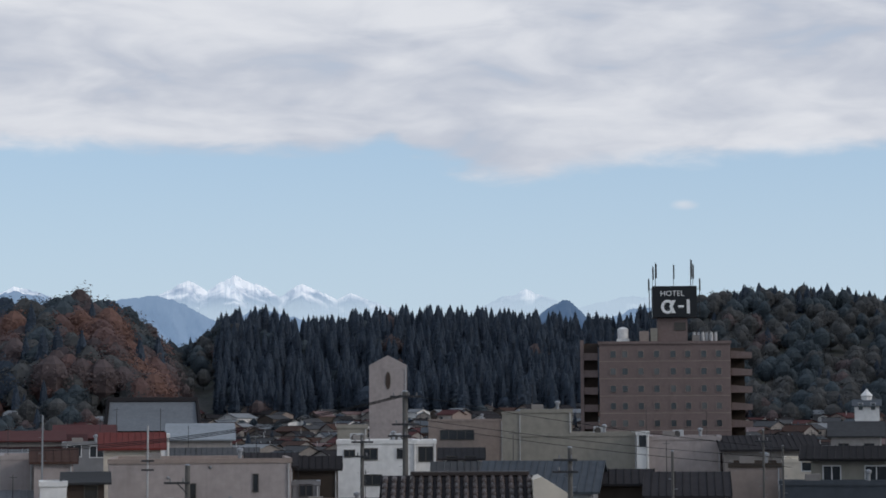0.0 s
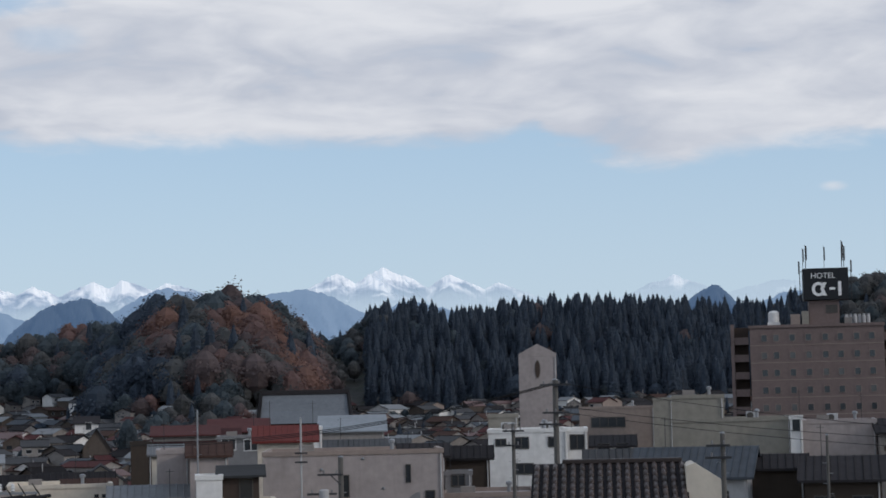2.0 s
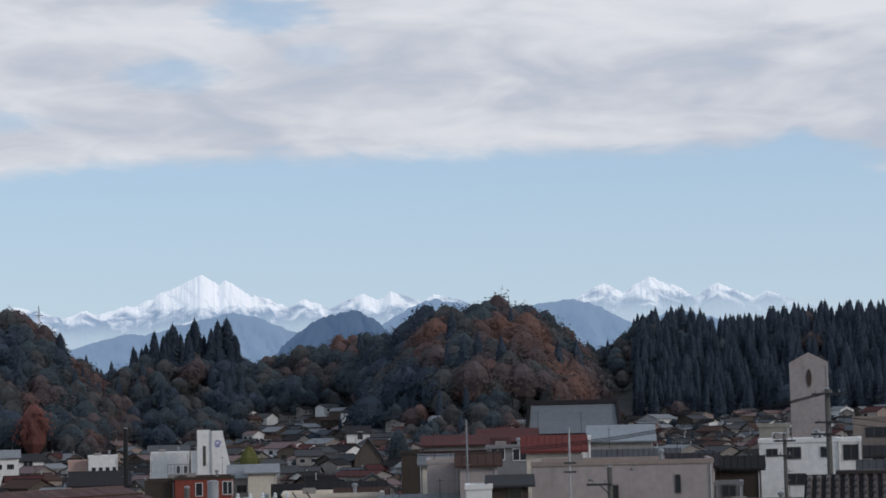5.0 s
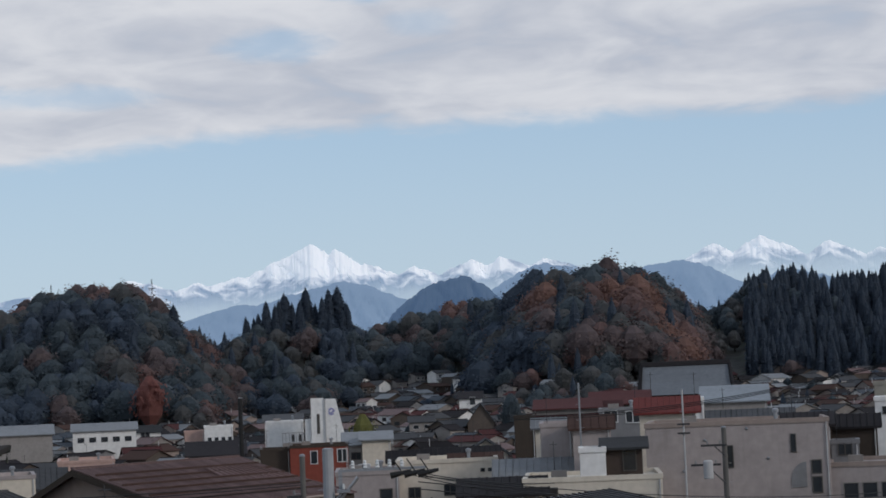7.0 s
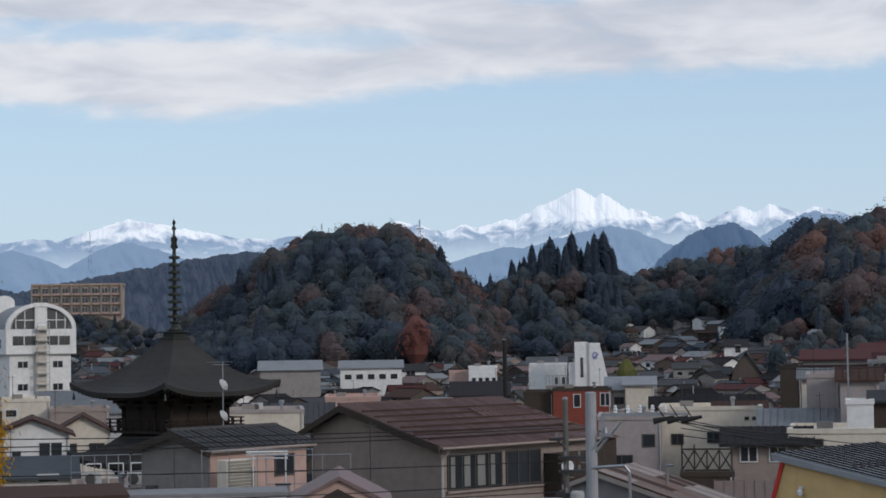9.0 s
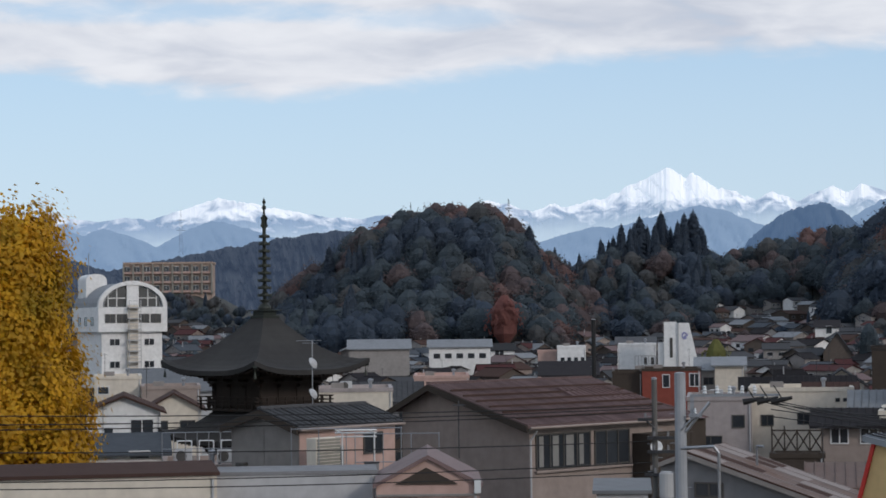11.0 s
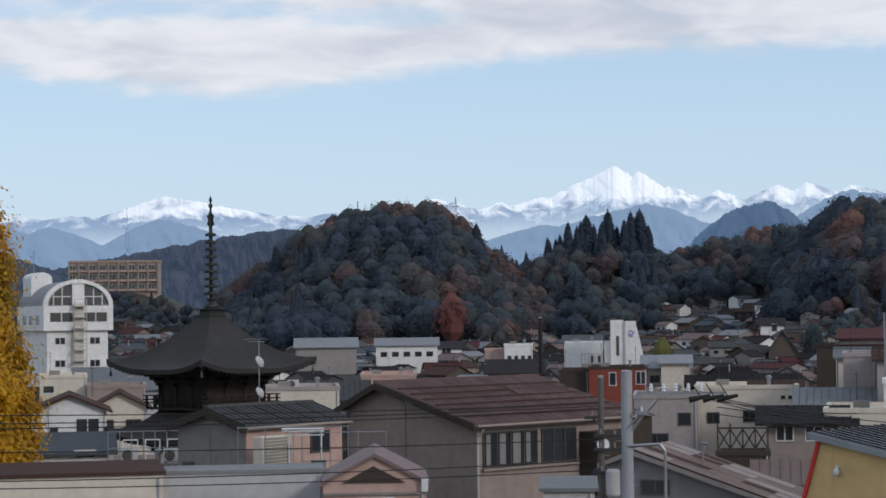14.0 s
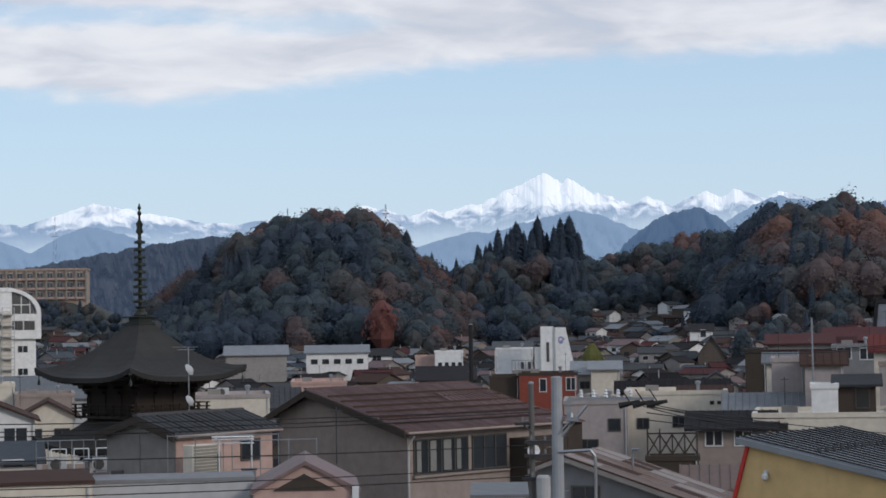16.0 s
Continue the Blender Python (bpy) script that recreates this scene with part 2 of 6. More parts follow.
def distance(name, low, high, snow=0.0, air=(0.3, 0.36, 0.45), haze_glow=0.35, line=0.0, spread=60.0):
    """Far mountains through kilometres of air: rock, forest, snow, and haze painted as emission."""
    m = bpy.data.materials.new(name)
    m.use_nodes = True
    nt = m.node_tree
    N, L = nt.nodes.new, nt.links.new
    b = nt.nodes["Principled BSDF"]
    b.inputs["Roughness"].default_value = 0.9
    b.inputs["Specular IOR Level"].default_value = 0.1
    geo = N("ShaderNodeNewGeometry")
    n = N("ShaderNodeTexNoise")
    n.inputs["Scale"].default_value = 0.022
    n.inputs["Detail"].default_value = 9
    n.inputs["Distortion"].default_value = 0.6
    L(geo.outputs["Position"], n.inputs["Vector"])
    mx = N("ShaderNodeMix")
    mx.data_type = "RGBA"
    mx.inputs[6].default_value, mx.inputs[7].default_value = (*low, 1), (*high, 1)
    L(n.outputs["Fac"], mx.inputs[0])
    col = mx.outputs[2]
    if snow:
        sep = N("ShaderNodeSeparateXYZ")
        L(geo.outputs["Position"], sep.inputs[0])
        add = N("ShaderNodeMath")
        add.operation = "MULTIPLY_ADD"
        L(n.outputs["Fac"], add.inputs[0])
        add.inputs[1].default_value = spread * 2.2
        low = N("ShaderNodeMath")
        low.operation = "MULTIPLY_ADD"
        L(sep.outputs["X"], low.inputs[0])
        low.inputs[1].default_value = -0.012
        L(sep.outputs["Z"], low.inputs[2])
        L(low.outputs[0], add.inputs[2])
        mr = N("ShaderNodeMapRange")
        L(add.outputs[0], mr.inputs["Value"])
        mr.inputs["From Min"].default_value, mr.inputs["From Max"].default_value, mr.inputs["To Max"].default_value = line + spread * 0.95, line + spread * 1.45, snow
        ms = N("ShaderNodeMix")
        ms.data_type = "RGBA"
        L(mr.outputs["Result"], ms.inputs[0])
        L(col, ms.inputs[6])
        ms.inputs[7].default_value = (0.86, 0.80, 0.74, 1)
        col = ms.outputs[2]
    L(col, b.inputs["Base Color"])
    # an even blue emission stands in for light scattered by the air
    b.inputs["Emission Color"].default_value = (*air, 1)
    b.inputs["Emission Strength"].default_value = haze_glow
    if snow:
        # the bright mist along the range's foot is painted emission, thicker to the east
        mist_glow = N("ShaderNodeEmission")
        mist_glow.inputs["Color"].default_value = (0.50, 0.62, 0.74, 1)
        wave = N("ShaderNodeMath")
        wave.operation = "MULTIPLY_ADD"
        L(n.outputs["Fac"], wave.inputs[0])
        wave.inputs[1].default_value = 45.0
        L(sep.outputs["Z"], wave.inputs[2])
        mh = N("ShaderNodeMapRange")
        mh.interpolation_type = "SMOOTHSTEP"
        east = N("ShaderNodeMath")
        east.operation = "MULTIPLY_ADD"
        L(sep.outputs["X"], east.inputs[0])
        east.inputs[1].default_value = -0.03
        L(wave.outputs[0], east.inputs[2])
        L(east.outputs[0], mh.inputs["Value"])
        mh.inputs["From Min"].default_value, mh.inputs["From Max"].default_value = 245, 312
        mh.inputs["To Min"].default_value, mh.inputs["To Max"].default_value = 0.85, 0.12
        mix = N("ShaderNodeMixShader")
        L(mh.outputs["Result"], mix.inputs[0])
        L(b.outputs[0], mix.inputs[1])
        L(mist_glow.outputs[0], mix.inputs[2])
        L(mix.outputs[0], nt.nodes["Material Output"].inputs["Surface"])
    return m


# ---- tools ----


def aim(az, d, z=0.0, turn=0.0):
    """A pose d metres off in the direction az (degrees to the right of north), its back turned on the viewer."""
    a = radians(az)
    return pose(d * math.sin(a), d * math.cos(a), z, 0, 0, -az + turn)


def mesh(name, verts, faces, mats, idx=None, smooth=False):
    me = bpy.data.meshes.new(name)
    me.from_pydata(verts, [], faces)
    for m in mats if isinstance(mats, (list, tuple)) else (mats,):
        me.materials.append(m)
    if idx is not None:
        me.polygons.foreach_set("material_index", np.asarray(idx, dtype=np.int32))
    if smooth:
        me.polygons.foreach_set("use_smooth", np.ones(len(me.polygons), dtype=bool))
    me.update()
    return me


class Shape:
    """Gathers boxes, prisms, tubes and lathed forms into one mesh."""

    def __init__(self):
        self.v, self.f = [], []

    def add(self, verts, faces):
        o = len(self.v)
        self.v += [tuple(p) for p in verts]
        self.f += [tuple(i + o for i in q) for q in faces]
        return self

    def box(self, x0, x1, y0, y1, z0, z1, bev=0.0):
        if bev:
            bm = bmesh.new()
            bmesh.ops.create_cube(bm, size=1, matrix=Matrix.LocRotScale(((x0 + x1) / 2, (y0 + y1) / 2, (z0 + z1) / 2), None, (x1 - x0, y1 - y0, z1 - z0)))
            bmesh.ops.bevel(bm, geom=bm.edges[:], offset=bev, segments=1, affect="EDGES")
            bm.verts.index_update()
            self.add([v.co for v in bm.verts], [[v.index for v in f.verts] for f in bm.faces])
            bm.free()
            return self
        v = [(x0, y0, z0), (x1, y0, z0), (x1, y1, z0), (x0, y1, z0), (x0, y0, z1), (x1, y0, z1), (x1, y1, z1), (x0, y1, z1)]
        return self.add(v, [(3, 2, 1, 0), (4, 5, 6, 7), (0, 1, 5, 4), (1, 2, 6, 5), (2, 3, 7, 6), (3, 0, 4, 7)])

    def prism(self, outline, axis, a, b):
        """An outline of (u, v) pushed from a to b along axis: x takes (y, z), y takes (x, z), z takes (x, y)."""
        put = {"x": lambda u, w, s: (s, u, w), "y": lambda u, w, s: (u, s, w), "z": lambda u, w, s: (u, w, s)}[axis]
        n = len(outline)
        v = [put(u, w, a) for u, w in outline] + [put(u, w, b) for u, w in outline]
        fs = [tuple(range(n - 1, -1, -1)), tuple(range(n, 2 * n))] + [(i, (i + 1) % n, n + (i + 1) % n, n + i) for i in range(n)]
        return self.add(v, fs)

    def tube(self, p, q, r0, r1=None, n=8):
        p, q = Vector(p), Vector(q)
        r1 = r0 if r1 is None else r1
        m = (q - p).to_track_quat("Z", "Y").to_matrix()
        v = []
        for c, r in ((p, r0), (q, r1)):
            v += [c + m @ Vector((r * math.cos(2 * math.pi * i / n), r * math.sin(2 * math.pi * i / n), 0)) for i in range(n)]
        fs = [tuple(range(n - 1, -1, -1)), tuple(range(n, 2 * n))] + [(i, (i + 1) % n, n + (i + 1) % n, n + i) for i in range(n)]
        return self.add(v, fs)

    def lathe(self, rings, n=16, c=(0, 0)):
        v = [(c[0] + r * math.cos(2 * math.pi * i / n), c[1] + r * math.sin(2 * math.pi * i / n), z) for r, z in rings for i in range(n)]
        fs = [(k * n + i, k * n + (i + 1) % n, (k + 1) * n + (i + 1) % n, (k + 1) * n + i) for k in range(len(rings) - 1) for i in range(n)]
        fs += [tuple(range(n - 1, -1, -1)), tuple(range((len(rings) - 1) * n, len(rings) * n))]
        return self.add(v, fs)


def part(name, sh, material, parent, label="", smooth=False, at=None, weld=False):
    ob = new(name, mesh(name, sh.v, sh.f, material, smooth=smooth) if isinstance(sh, Shape) else sh)
    if weld:
        bm = bmesh.new()
        bm.from_mesh(ob.data)
        bmesh.ops.remove_doubles(bm, verts=bm.verts[:], dist=0.0005)
        bm.to_mesh(ob.data)
        bm.free()
    ob.parent = parent
    if at is not None:
        ob.matrix_local = at
    if label:
        ob["label"] = label
    return ob


def thing(name, m, label, category, group="", kind=""):
    ob = new(name)
    ob.empty_display_size = 0.3
    ob.matrix_world = m
    return tagged(ob, label, category, group, kind)


def sway(sh, p, q, sag, r=0.012, n=14):
    """A hanging cable from p to q, one swept tube."""
    p, q = Vector(p), Vector(q)
    side = (q - p).cross(Vector((0, 0, 1))).normalized() * r
    up = Vector((0, 0, r))
    v = []
    for i in range(n + 1):
        c = p.lerp(q, i / n) - Vector((0, 0, sag * 4 * (i / n) * (1 - i / n)))
        v += [c + side, c + up, c - side, c - up]
    return sh.add(v, [(4 * i + k, 4 * i + (k + 1) % 4, 4 * i + 4 + (k + 1) % 4, 4 * i + 4 + k) for i in range(n) for k in range(4)])


FRAMES = {}


def window(parent, x, z, w, h, y=0.0, frame="frame_pale", pane="glass", sashes=1, side=0, deep=0.06):
    """A framed window on a front (side 0) or a side wall (1: right, -1: left), with one pane a sash."""
    key = (round(w, 2), round(h, 2), frame, sashes, round(deep, 2))
    t = min(0.07, w * 0.12)
    if key not in FRAMES:
        s = Shape()
        s.box(-w / 2, w / 2, -deep, 0.02, -h / 2, -h / 2 + t).box(-w / 2, w / 2, -deep, 0.02, h / 2 - t, h / 2)
        for i in (range(sashes + 1) if sashes < 3 else (0, sashes)):
            c = -w / 2 + t / 2 + (w - t) * i / sashes
            s.box(c - t / 2, c + t / 2, -deep, 0.02, -h / 2 + t, h / 2 - t)
        g = Shape().box(-(w / sashes) / 2 + t / 2 + 0.004, (w / sashes) / 2 - t / 2 - 0.004, -deep * 0.35, 0.01, -h / 2 + t, h / 2 - t)
        FRAMES[key] = (mesh("window", s.v, s.f, M[frame]), g)
    fm, g = FRAMES[key]
    pk = (*key, pane)
    if pk not in FRAMES:
        FRAMES[pk] = mesh("pane", g.v, g.f, M[pane])
    at = pose(x, y, z) if side == 0 else pose(side * abs(x), y, z, 0, 0, 90 * side)
    ob = part("window", fm, None, parent, at=at)
    if sashes > 2:
        for i in range(1, sashes):
            c = -w / 2 + t / 2 + (w - t) * i / sashes
            part("mullion", Shape().box(c - t / 2, c + t / 2, -deep, 0.02, -h / 2 + t, h / 2 - t), M[frame], ob)
    for i in range(sashes):
        part("pane", FRAMES[pk], None, ob, at=pose(-w / 2 + t / 2 + (w - t) * (i + 0.5) / sashes, 0, 0))
    return ob


def gable(w, dep, eave, ridge, over, thick, along):
    """The two slopes of a gabled roof over w x dep, as one slab; along: the ridge's axis."""
    s = Shape()
    half = (dep if along == "x" else w) / 2
    k = (ridge - eave) / half
    lo = -half - over
    zl = eave - k * over
    o = [(lo, zl), (0, ridge), (-lo, zl), (-lo, zl + thick), (0, ridge + thick), (lo, zl + thick)]
    if along == "x":
        o = [(u + dep / 2, v) for u, v in o]
        s.prism(o, "x", -w / 2 - over, w / 2 + over)
    else:
        s.prism(o, "y", -over, dep + over)
    return s


def building(name, a0, a1, d, top, label, base=0.0, depth=8.0, wall="beige", roof="flat", rise=1.5, cover="roof_grey", over=0.4, turn=0.0, width=None, windows=(), category="building", group="", frame="frame_pale", trim=None):
    """A building whose front lies d metres off between the directions a0 and a1. top: its wall's or ridge's height. windows: (x, z, w, h, sashes[, side])."""
    w = width or 2 * d * math.tan(radians(a1 - a0) / 2)
    ob = thing(name, aim((a0 + a1) / 2, d, base, turn), label, category, group)
    H = top - base
    body = Shape()
    if roof == "flat":
        body.box(-w / 2, w / 2, 0, depth, 0, H - 0.25, 0.03)
        part("wall", body, M[wall], ob)
        lip = Shape()
        for x0, x1, y0, y1 in ((-w / 2 - 0.06, w / 2 + 0.06, -0.06, 0.2), (-w / 2 - 0.06, w / 2 + 0.06, depth - 0.2, depth + 0.06), (-w / 2 - 0.06, -w / 2 + 0.2, 0.2, depth - 0.2), (w / 2 - 0.2, w / 2 + 0.06, 0.2, depth - 0.2)):
            lip.box(x0, x1, y0, y1, H - 0.28, H)
        part("parapet", lip, M[trim or wall], ob)
    elif roof == "shed":
        body.prism([(0, 0), (depth, 0), (depth, H), (0, H - rise)], "x", -w / 2, w / 2)
        part("wall", body, M[wall], ob)
        k = rise / depth
        o = [(-over, H - rise - k * over + 0.01), (depth + over, H + k * over + 0.01), (depth + over, H + k * over + 0.14), (-over, H - rise - k * over + 0.14)]
        part("roof", Shape().prism(o, "x", -w / 2 - over, w / 2 + over), M[cover], ob)
    else:
        along = roof[-1]
        e = H - rise
        if along == "x":
            o = [(0, 0), (depth, 0), (depth, e), (depth / 2, H - 0.02), (0, e)]
            body.prism(o, "x", -w / 2, w / 2)
        else:
            body.prism([(-w / 2, 0), (w / 2, 0), (w / 2, e), (0, H - 0.02), (-w / 2, e)], "y", 0, depth)
        part("wall", body, M[wall], ob)
        part("roof", gable(w, depth, e, H, over, 0.14, along), M[cover], ob)
    if roof == "gable_x" and d < 175:
        ribbed_slope(ob.children[1], M[cover], (-w / 2 - over, depth / 2, H + 0.14), (w / 2 + over, depth / 2, H + 0.14), (-w / 2 - over, -over, H - rise - over * rise / (depth / 2) + 0.14), (w / 2 + over, -over, H - rise - over * rise / (depth / 2) + 0.14), 0.42, size=0.03)
    if d < 290 and H > 5:
        # service fittings: a rain pipe, a condenser, and an aerial or a flue on the roof
        e = H - (0.3 if roof == "flat" else rise + 0.1)
        part("downpipe", Shape().tube((w / 2 - 0.15, -0.06, 0), (w / 2 - 0.15, -0.06, e), 0.045, n=6), M["pale_grey"], ob)
        k = int(w * 10) % 3
        if w > 3 and roof == "flat":
            part("roof_unit", Shape().box(-w * 0.3, -w * 0.3 + 0.9, 1.2, 1.6, H - 0.25, H + 0.35, 0.02), M["siding"], ob)
            part("roof_vent", Shape().lathe([(0.12, H - 0.25), (0.12, H + 0.35), (0.2, H + 0.4), (0.2, H + 0.55), (0.05, H + 0.62)], 10, (w * 0.22, 1.5)), M["steel"], ob)
        if k != 1:
            x, y = w * (0.32 - 0.3 * k), depth * 0.5
            ae = part("aerial", Shape().tube((x, y, H - 0.2), (x, y, H + 1.9), 0.022, n=5), M["dark_steel"], ob)
            for q in range(4):
                part("aerial_rod", Shape().tube((x - 0.22, y - 0.3 + 0.2 * q, H + 1.74), (x + 0.22, y - 0.3 + 0.2 * q, H + 1.74), 0.008, n=4), M["dark_steel"], ae)
    if not windows and roof[0] == "g" and d < 260 and w > 3.5 and H - rise > 4:
        k = 2 + int(w > 7)
        windows = [(w * ((i + 0.5) / k - 0.5), base + H - rise - 1.25, 1.15, 0.85, 2) for i in range(k)]
        frame = "frame_dark"
    for x, z, ww, hh, n, *sd in windows:
        if sd:
            window(ob, w / 2, z - base, ww, hh, y=x, frame=frame, sashes=n, side=sd[0])
        else:
            window(ob, x, z - base, ww, hh, frame=frame, sashes=n)
    return ob


def smooth01(x, a, b):
    t = np.clip((np.asarray(x, dtype=float) - a) / (b - a), 0, 1)
    return t * t * (3 - 2 * t)


# ---- ground ----
# wooded hills: direction, distance of the crest, height of the crest over the plain, half widths across (degrees) and along (m)
HILLS = [
    (-12.1, 560, 31.5, 2.95, 90),
    (-15.6, 575, 12, 1.7, 80),
    (-6.7, 595, 21, 2.3, 80),
    (-2.0, 610, 19, 2.4, 80),
    (1.9, 520, 24.5, 2.75, 90),
    (5.2, 620, 11, 2.4, 80),
    (12.4, 620, 25.3, 6.0, 100),
    (7.3, 610, 6, 1.5, 80),
    (22.6, 700, 37.5, 5.0, 130),
    (33, 700, 37, 5.0, 130),
    (-20.8, 650, 20, 3.2, 90),
    (-21, 1000, 16, 7.5, 160),
    (-34, 1000, 20, 6, 160),
]


def lift(az, r):
    """The ground's height at az degrees and r metres."""
    az, r = np.asarray(az, dtype=float), np.asarray(r, dtype=float)
    slope = 0.016 + 0.011 * smooth01(az, -9, -3)
    z = slope * np.clip(r - 150, 0, 500)
    for a, c, h, wa, wr in HILLS:
        z = z + h * np.exp(-np.abs((az - a) / wa) ** 3) * np.exp(-((r - c) / wr) ** 2)
    return z


def ground():
    az = np.concatenate([np.arange(-180, -36, 6), np.arange(-36, 36, 0.75), np.arange(36, 180, 6)])
    rr = np.concatenate([[0.01, 20, 60, 120, 180], np.arange(230, 900, 18), np.geomspace(900, 4900, 16)])
    A, R = np.meshgrid(az, rr)
    Z = lift(A, R)
    v = np.stack([R * np.sin(np.radians(A)), R * np.cos(np.radians(A)), Z], -1).reshape(-1, 3)
    n = len(az)
    fs = [(k * n + i, (k + 1) * n + i, (k + 1) * n + (i + 1) % n, k * n + (i + 1) % n) for k in range(len(rr) - 1) for i in range(n)]
    v = np.vstack([v, [[0, 0, float(Z[0, 0])]]])
    fs += [(i, (i + 1) % n, len(v) - 1) for i in range(n)]
    ob = new("ground", mesh("ground", v.tolist(), fs, M["soil"], smooth=True))
    tagged(ob, "dark ground under the town and the wooded hills", "ground", kind="structure")


ground()

# ---- far mountains ----


def fractal(x, y, seed, octaves=5):
    t, amp = np.zeros(x.shape), 1.0
    for o in range(octaves):
        f = 2.0 ** o
        it = np.array([1 - abs(2 * noise.noise(Vector((a * f, b * f, seed + 7 * o)))) for a, b in zip(x.ravel(), y.ravel())]).reshape(x.shape)
        t += amp * it
        amp *= 0.5
    return t / 1.94


def range_of(name, label, peaks, floor_el, r0, r1, rough, mat, seed, a0=-40, a1=40, step=0.12, rows=26, grain=0.6, jag=0.04, soft=False):
    """A mountain range: peaks (direction, elevation, reach to either side in degrees, roundness) rising from floor_el, with ridged flanks."""
    az = np.arange(a0, a1, step)
    el = np.full(az.shape, float(floor_el))
    for a, e, wl, wr, p in peaks:
        u = np.abs(az - a) / np.where(az < a, wl, wr)
        el = np.maximum(el, floor_el + (e - floor_el) * np.clip(1 - u ** p, 0, 1))
    el = el + jag * np.array([noise.fractal(Vector((a * 2.6, seed, 0)), 0.55, 2.1, 6) for a in az]) * np.clip((el - floor_el) * 1.5, 0.3, 1)
    t = np.linspace(0, 1, rows)
    A, T = np.meshgrid(az, t)
    R = r0 + (r1 - r0) * T
    ridged = fractal(A * grain + 1.1 * T, T * 2.6 + 0.25 * A, seed)
    crest = r1 * np.tan(np.radians(el))[None, :]
    Z = EYE + crest * (0.15 + 0.85 * T ** 1.15) + (ridged - 0.62) * rough * r1 / 60 * np.sin(np.pi * np.clip(T, 0, 1)) ** 1.1
    R = R + ridged * (r1 - r0) * 0.35 * (1 - T ** 3)
    A = np.vstack([A[:1], A, A[-1:]])
    R = np.vstack([R[:1], R, R[-1:] + 90])
    Z = np.vstack([Z[:1] * 0 - 5, Z, Z[-1:] * 0.6])
    v = np.stack([R * np.sin(np.radians(A)), R * np.cos(np.radians(A)), Z], -1).reshape(-1, 3)
    n = len(az)
    fs = [(k * n + i, k * n + i + 1, (k + 1) * n + i + 1, (k + 1) * n + i) for k in range(rows + 1) for i in range(n - 1)]
    ob = new(name, mesh(name, v.tolist(), fs, mat, smooth=soft))
    return tagged(ob, label, "mountain", kind="structure")


# haze painted as blue emission; the bluish rock also carries the snow's shaded faces
SNOW = distance("snow_range", (0.05, 0.09, 0.16), (0.15, 0.20, 0.29), snow=1.0, air=(0.36, 0.50, 0.72), haze_glow=0.42, line=268, spread=95)
# nearly black forest, its blue haze put in as emission
FOOT = distance("forested_range", (0.03, 0.04, 0.05), (0.06, 0.07, 0.08), air=(0.23, 0.345, 0.53), haze_glow=0.72)
# the nearer hills get a darker blue emission as their painted haze
NEAR = distance("forested_foothill", (0.012, 0.018, 0.02), (0.03, 0.036, 0.036), air=(0.066, 0.115, 0.21), haze_glow=0.95)
RIDGE = distance("wooded_ridge", (0.010, 0.014, 0.018), (0.034, 0.036, 0.036), air=(0.040, 0.058, 0.098), haze_glow=0.75)
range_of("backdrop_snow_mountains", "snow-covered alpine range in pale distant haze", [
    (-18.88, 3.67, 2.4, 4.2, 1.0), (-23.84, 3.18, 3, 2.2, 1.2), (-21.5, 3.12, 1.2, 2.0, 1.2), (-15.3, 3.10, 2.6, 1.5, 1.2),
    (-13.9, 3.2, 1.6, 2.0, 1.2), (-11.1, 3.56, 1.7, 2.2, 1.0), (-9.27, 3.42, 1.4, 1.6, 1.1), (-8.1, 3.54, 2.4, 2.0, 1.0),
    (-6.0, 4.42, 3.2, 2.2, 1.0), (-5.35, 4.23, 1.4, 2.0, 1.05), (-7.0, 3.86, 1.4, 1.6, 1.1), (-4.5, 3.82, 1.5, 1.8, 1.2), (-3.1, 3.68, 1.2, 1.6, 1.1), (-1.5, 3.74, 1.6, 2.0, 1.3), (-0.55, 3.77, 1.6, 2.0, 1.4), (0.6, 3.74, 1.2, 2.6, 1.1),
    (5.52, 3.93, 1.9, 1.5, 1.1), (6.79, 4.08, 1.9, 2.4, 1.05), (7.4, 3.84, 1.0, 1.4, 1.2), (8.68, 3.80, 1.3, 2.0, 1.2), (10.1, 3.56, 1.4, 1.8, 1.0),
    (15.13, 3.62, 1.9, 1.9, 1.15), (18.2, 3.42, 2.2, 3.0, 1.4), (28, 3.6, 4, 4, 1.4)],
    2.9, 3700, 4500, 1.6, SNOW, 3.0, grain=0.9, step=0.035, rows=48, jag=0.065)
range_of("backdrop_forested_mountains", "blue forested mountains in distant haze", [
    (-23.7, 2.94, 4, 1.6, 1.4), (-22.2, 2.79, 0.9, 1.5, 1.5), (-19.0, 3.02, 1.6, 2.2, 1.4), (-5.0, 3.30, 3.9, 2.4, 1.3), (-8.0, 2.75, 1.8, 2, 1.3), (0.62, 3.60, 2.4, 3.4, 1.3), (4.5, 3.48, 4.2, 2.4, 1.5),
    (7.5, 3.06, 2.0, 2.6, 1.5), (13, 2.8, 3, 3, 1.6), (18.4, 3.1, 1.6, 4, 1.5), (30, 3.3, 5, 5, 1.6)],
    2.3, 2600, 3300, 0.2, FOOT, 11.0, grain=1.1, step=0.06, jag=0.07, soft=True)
range_of("backdrop_foothills", "wooded foothills in dark blue haze behind the town", [
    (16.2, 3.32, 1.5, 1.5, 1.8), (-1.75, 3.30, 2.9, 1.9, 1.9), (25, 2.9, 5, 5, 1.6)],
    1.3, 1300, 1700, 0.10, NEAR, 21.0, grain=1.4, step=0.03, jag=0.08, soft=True)
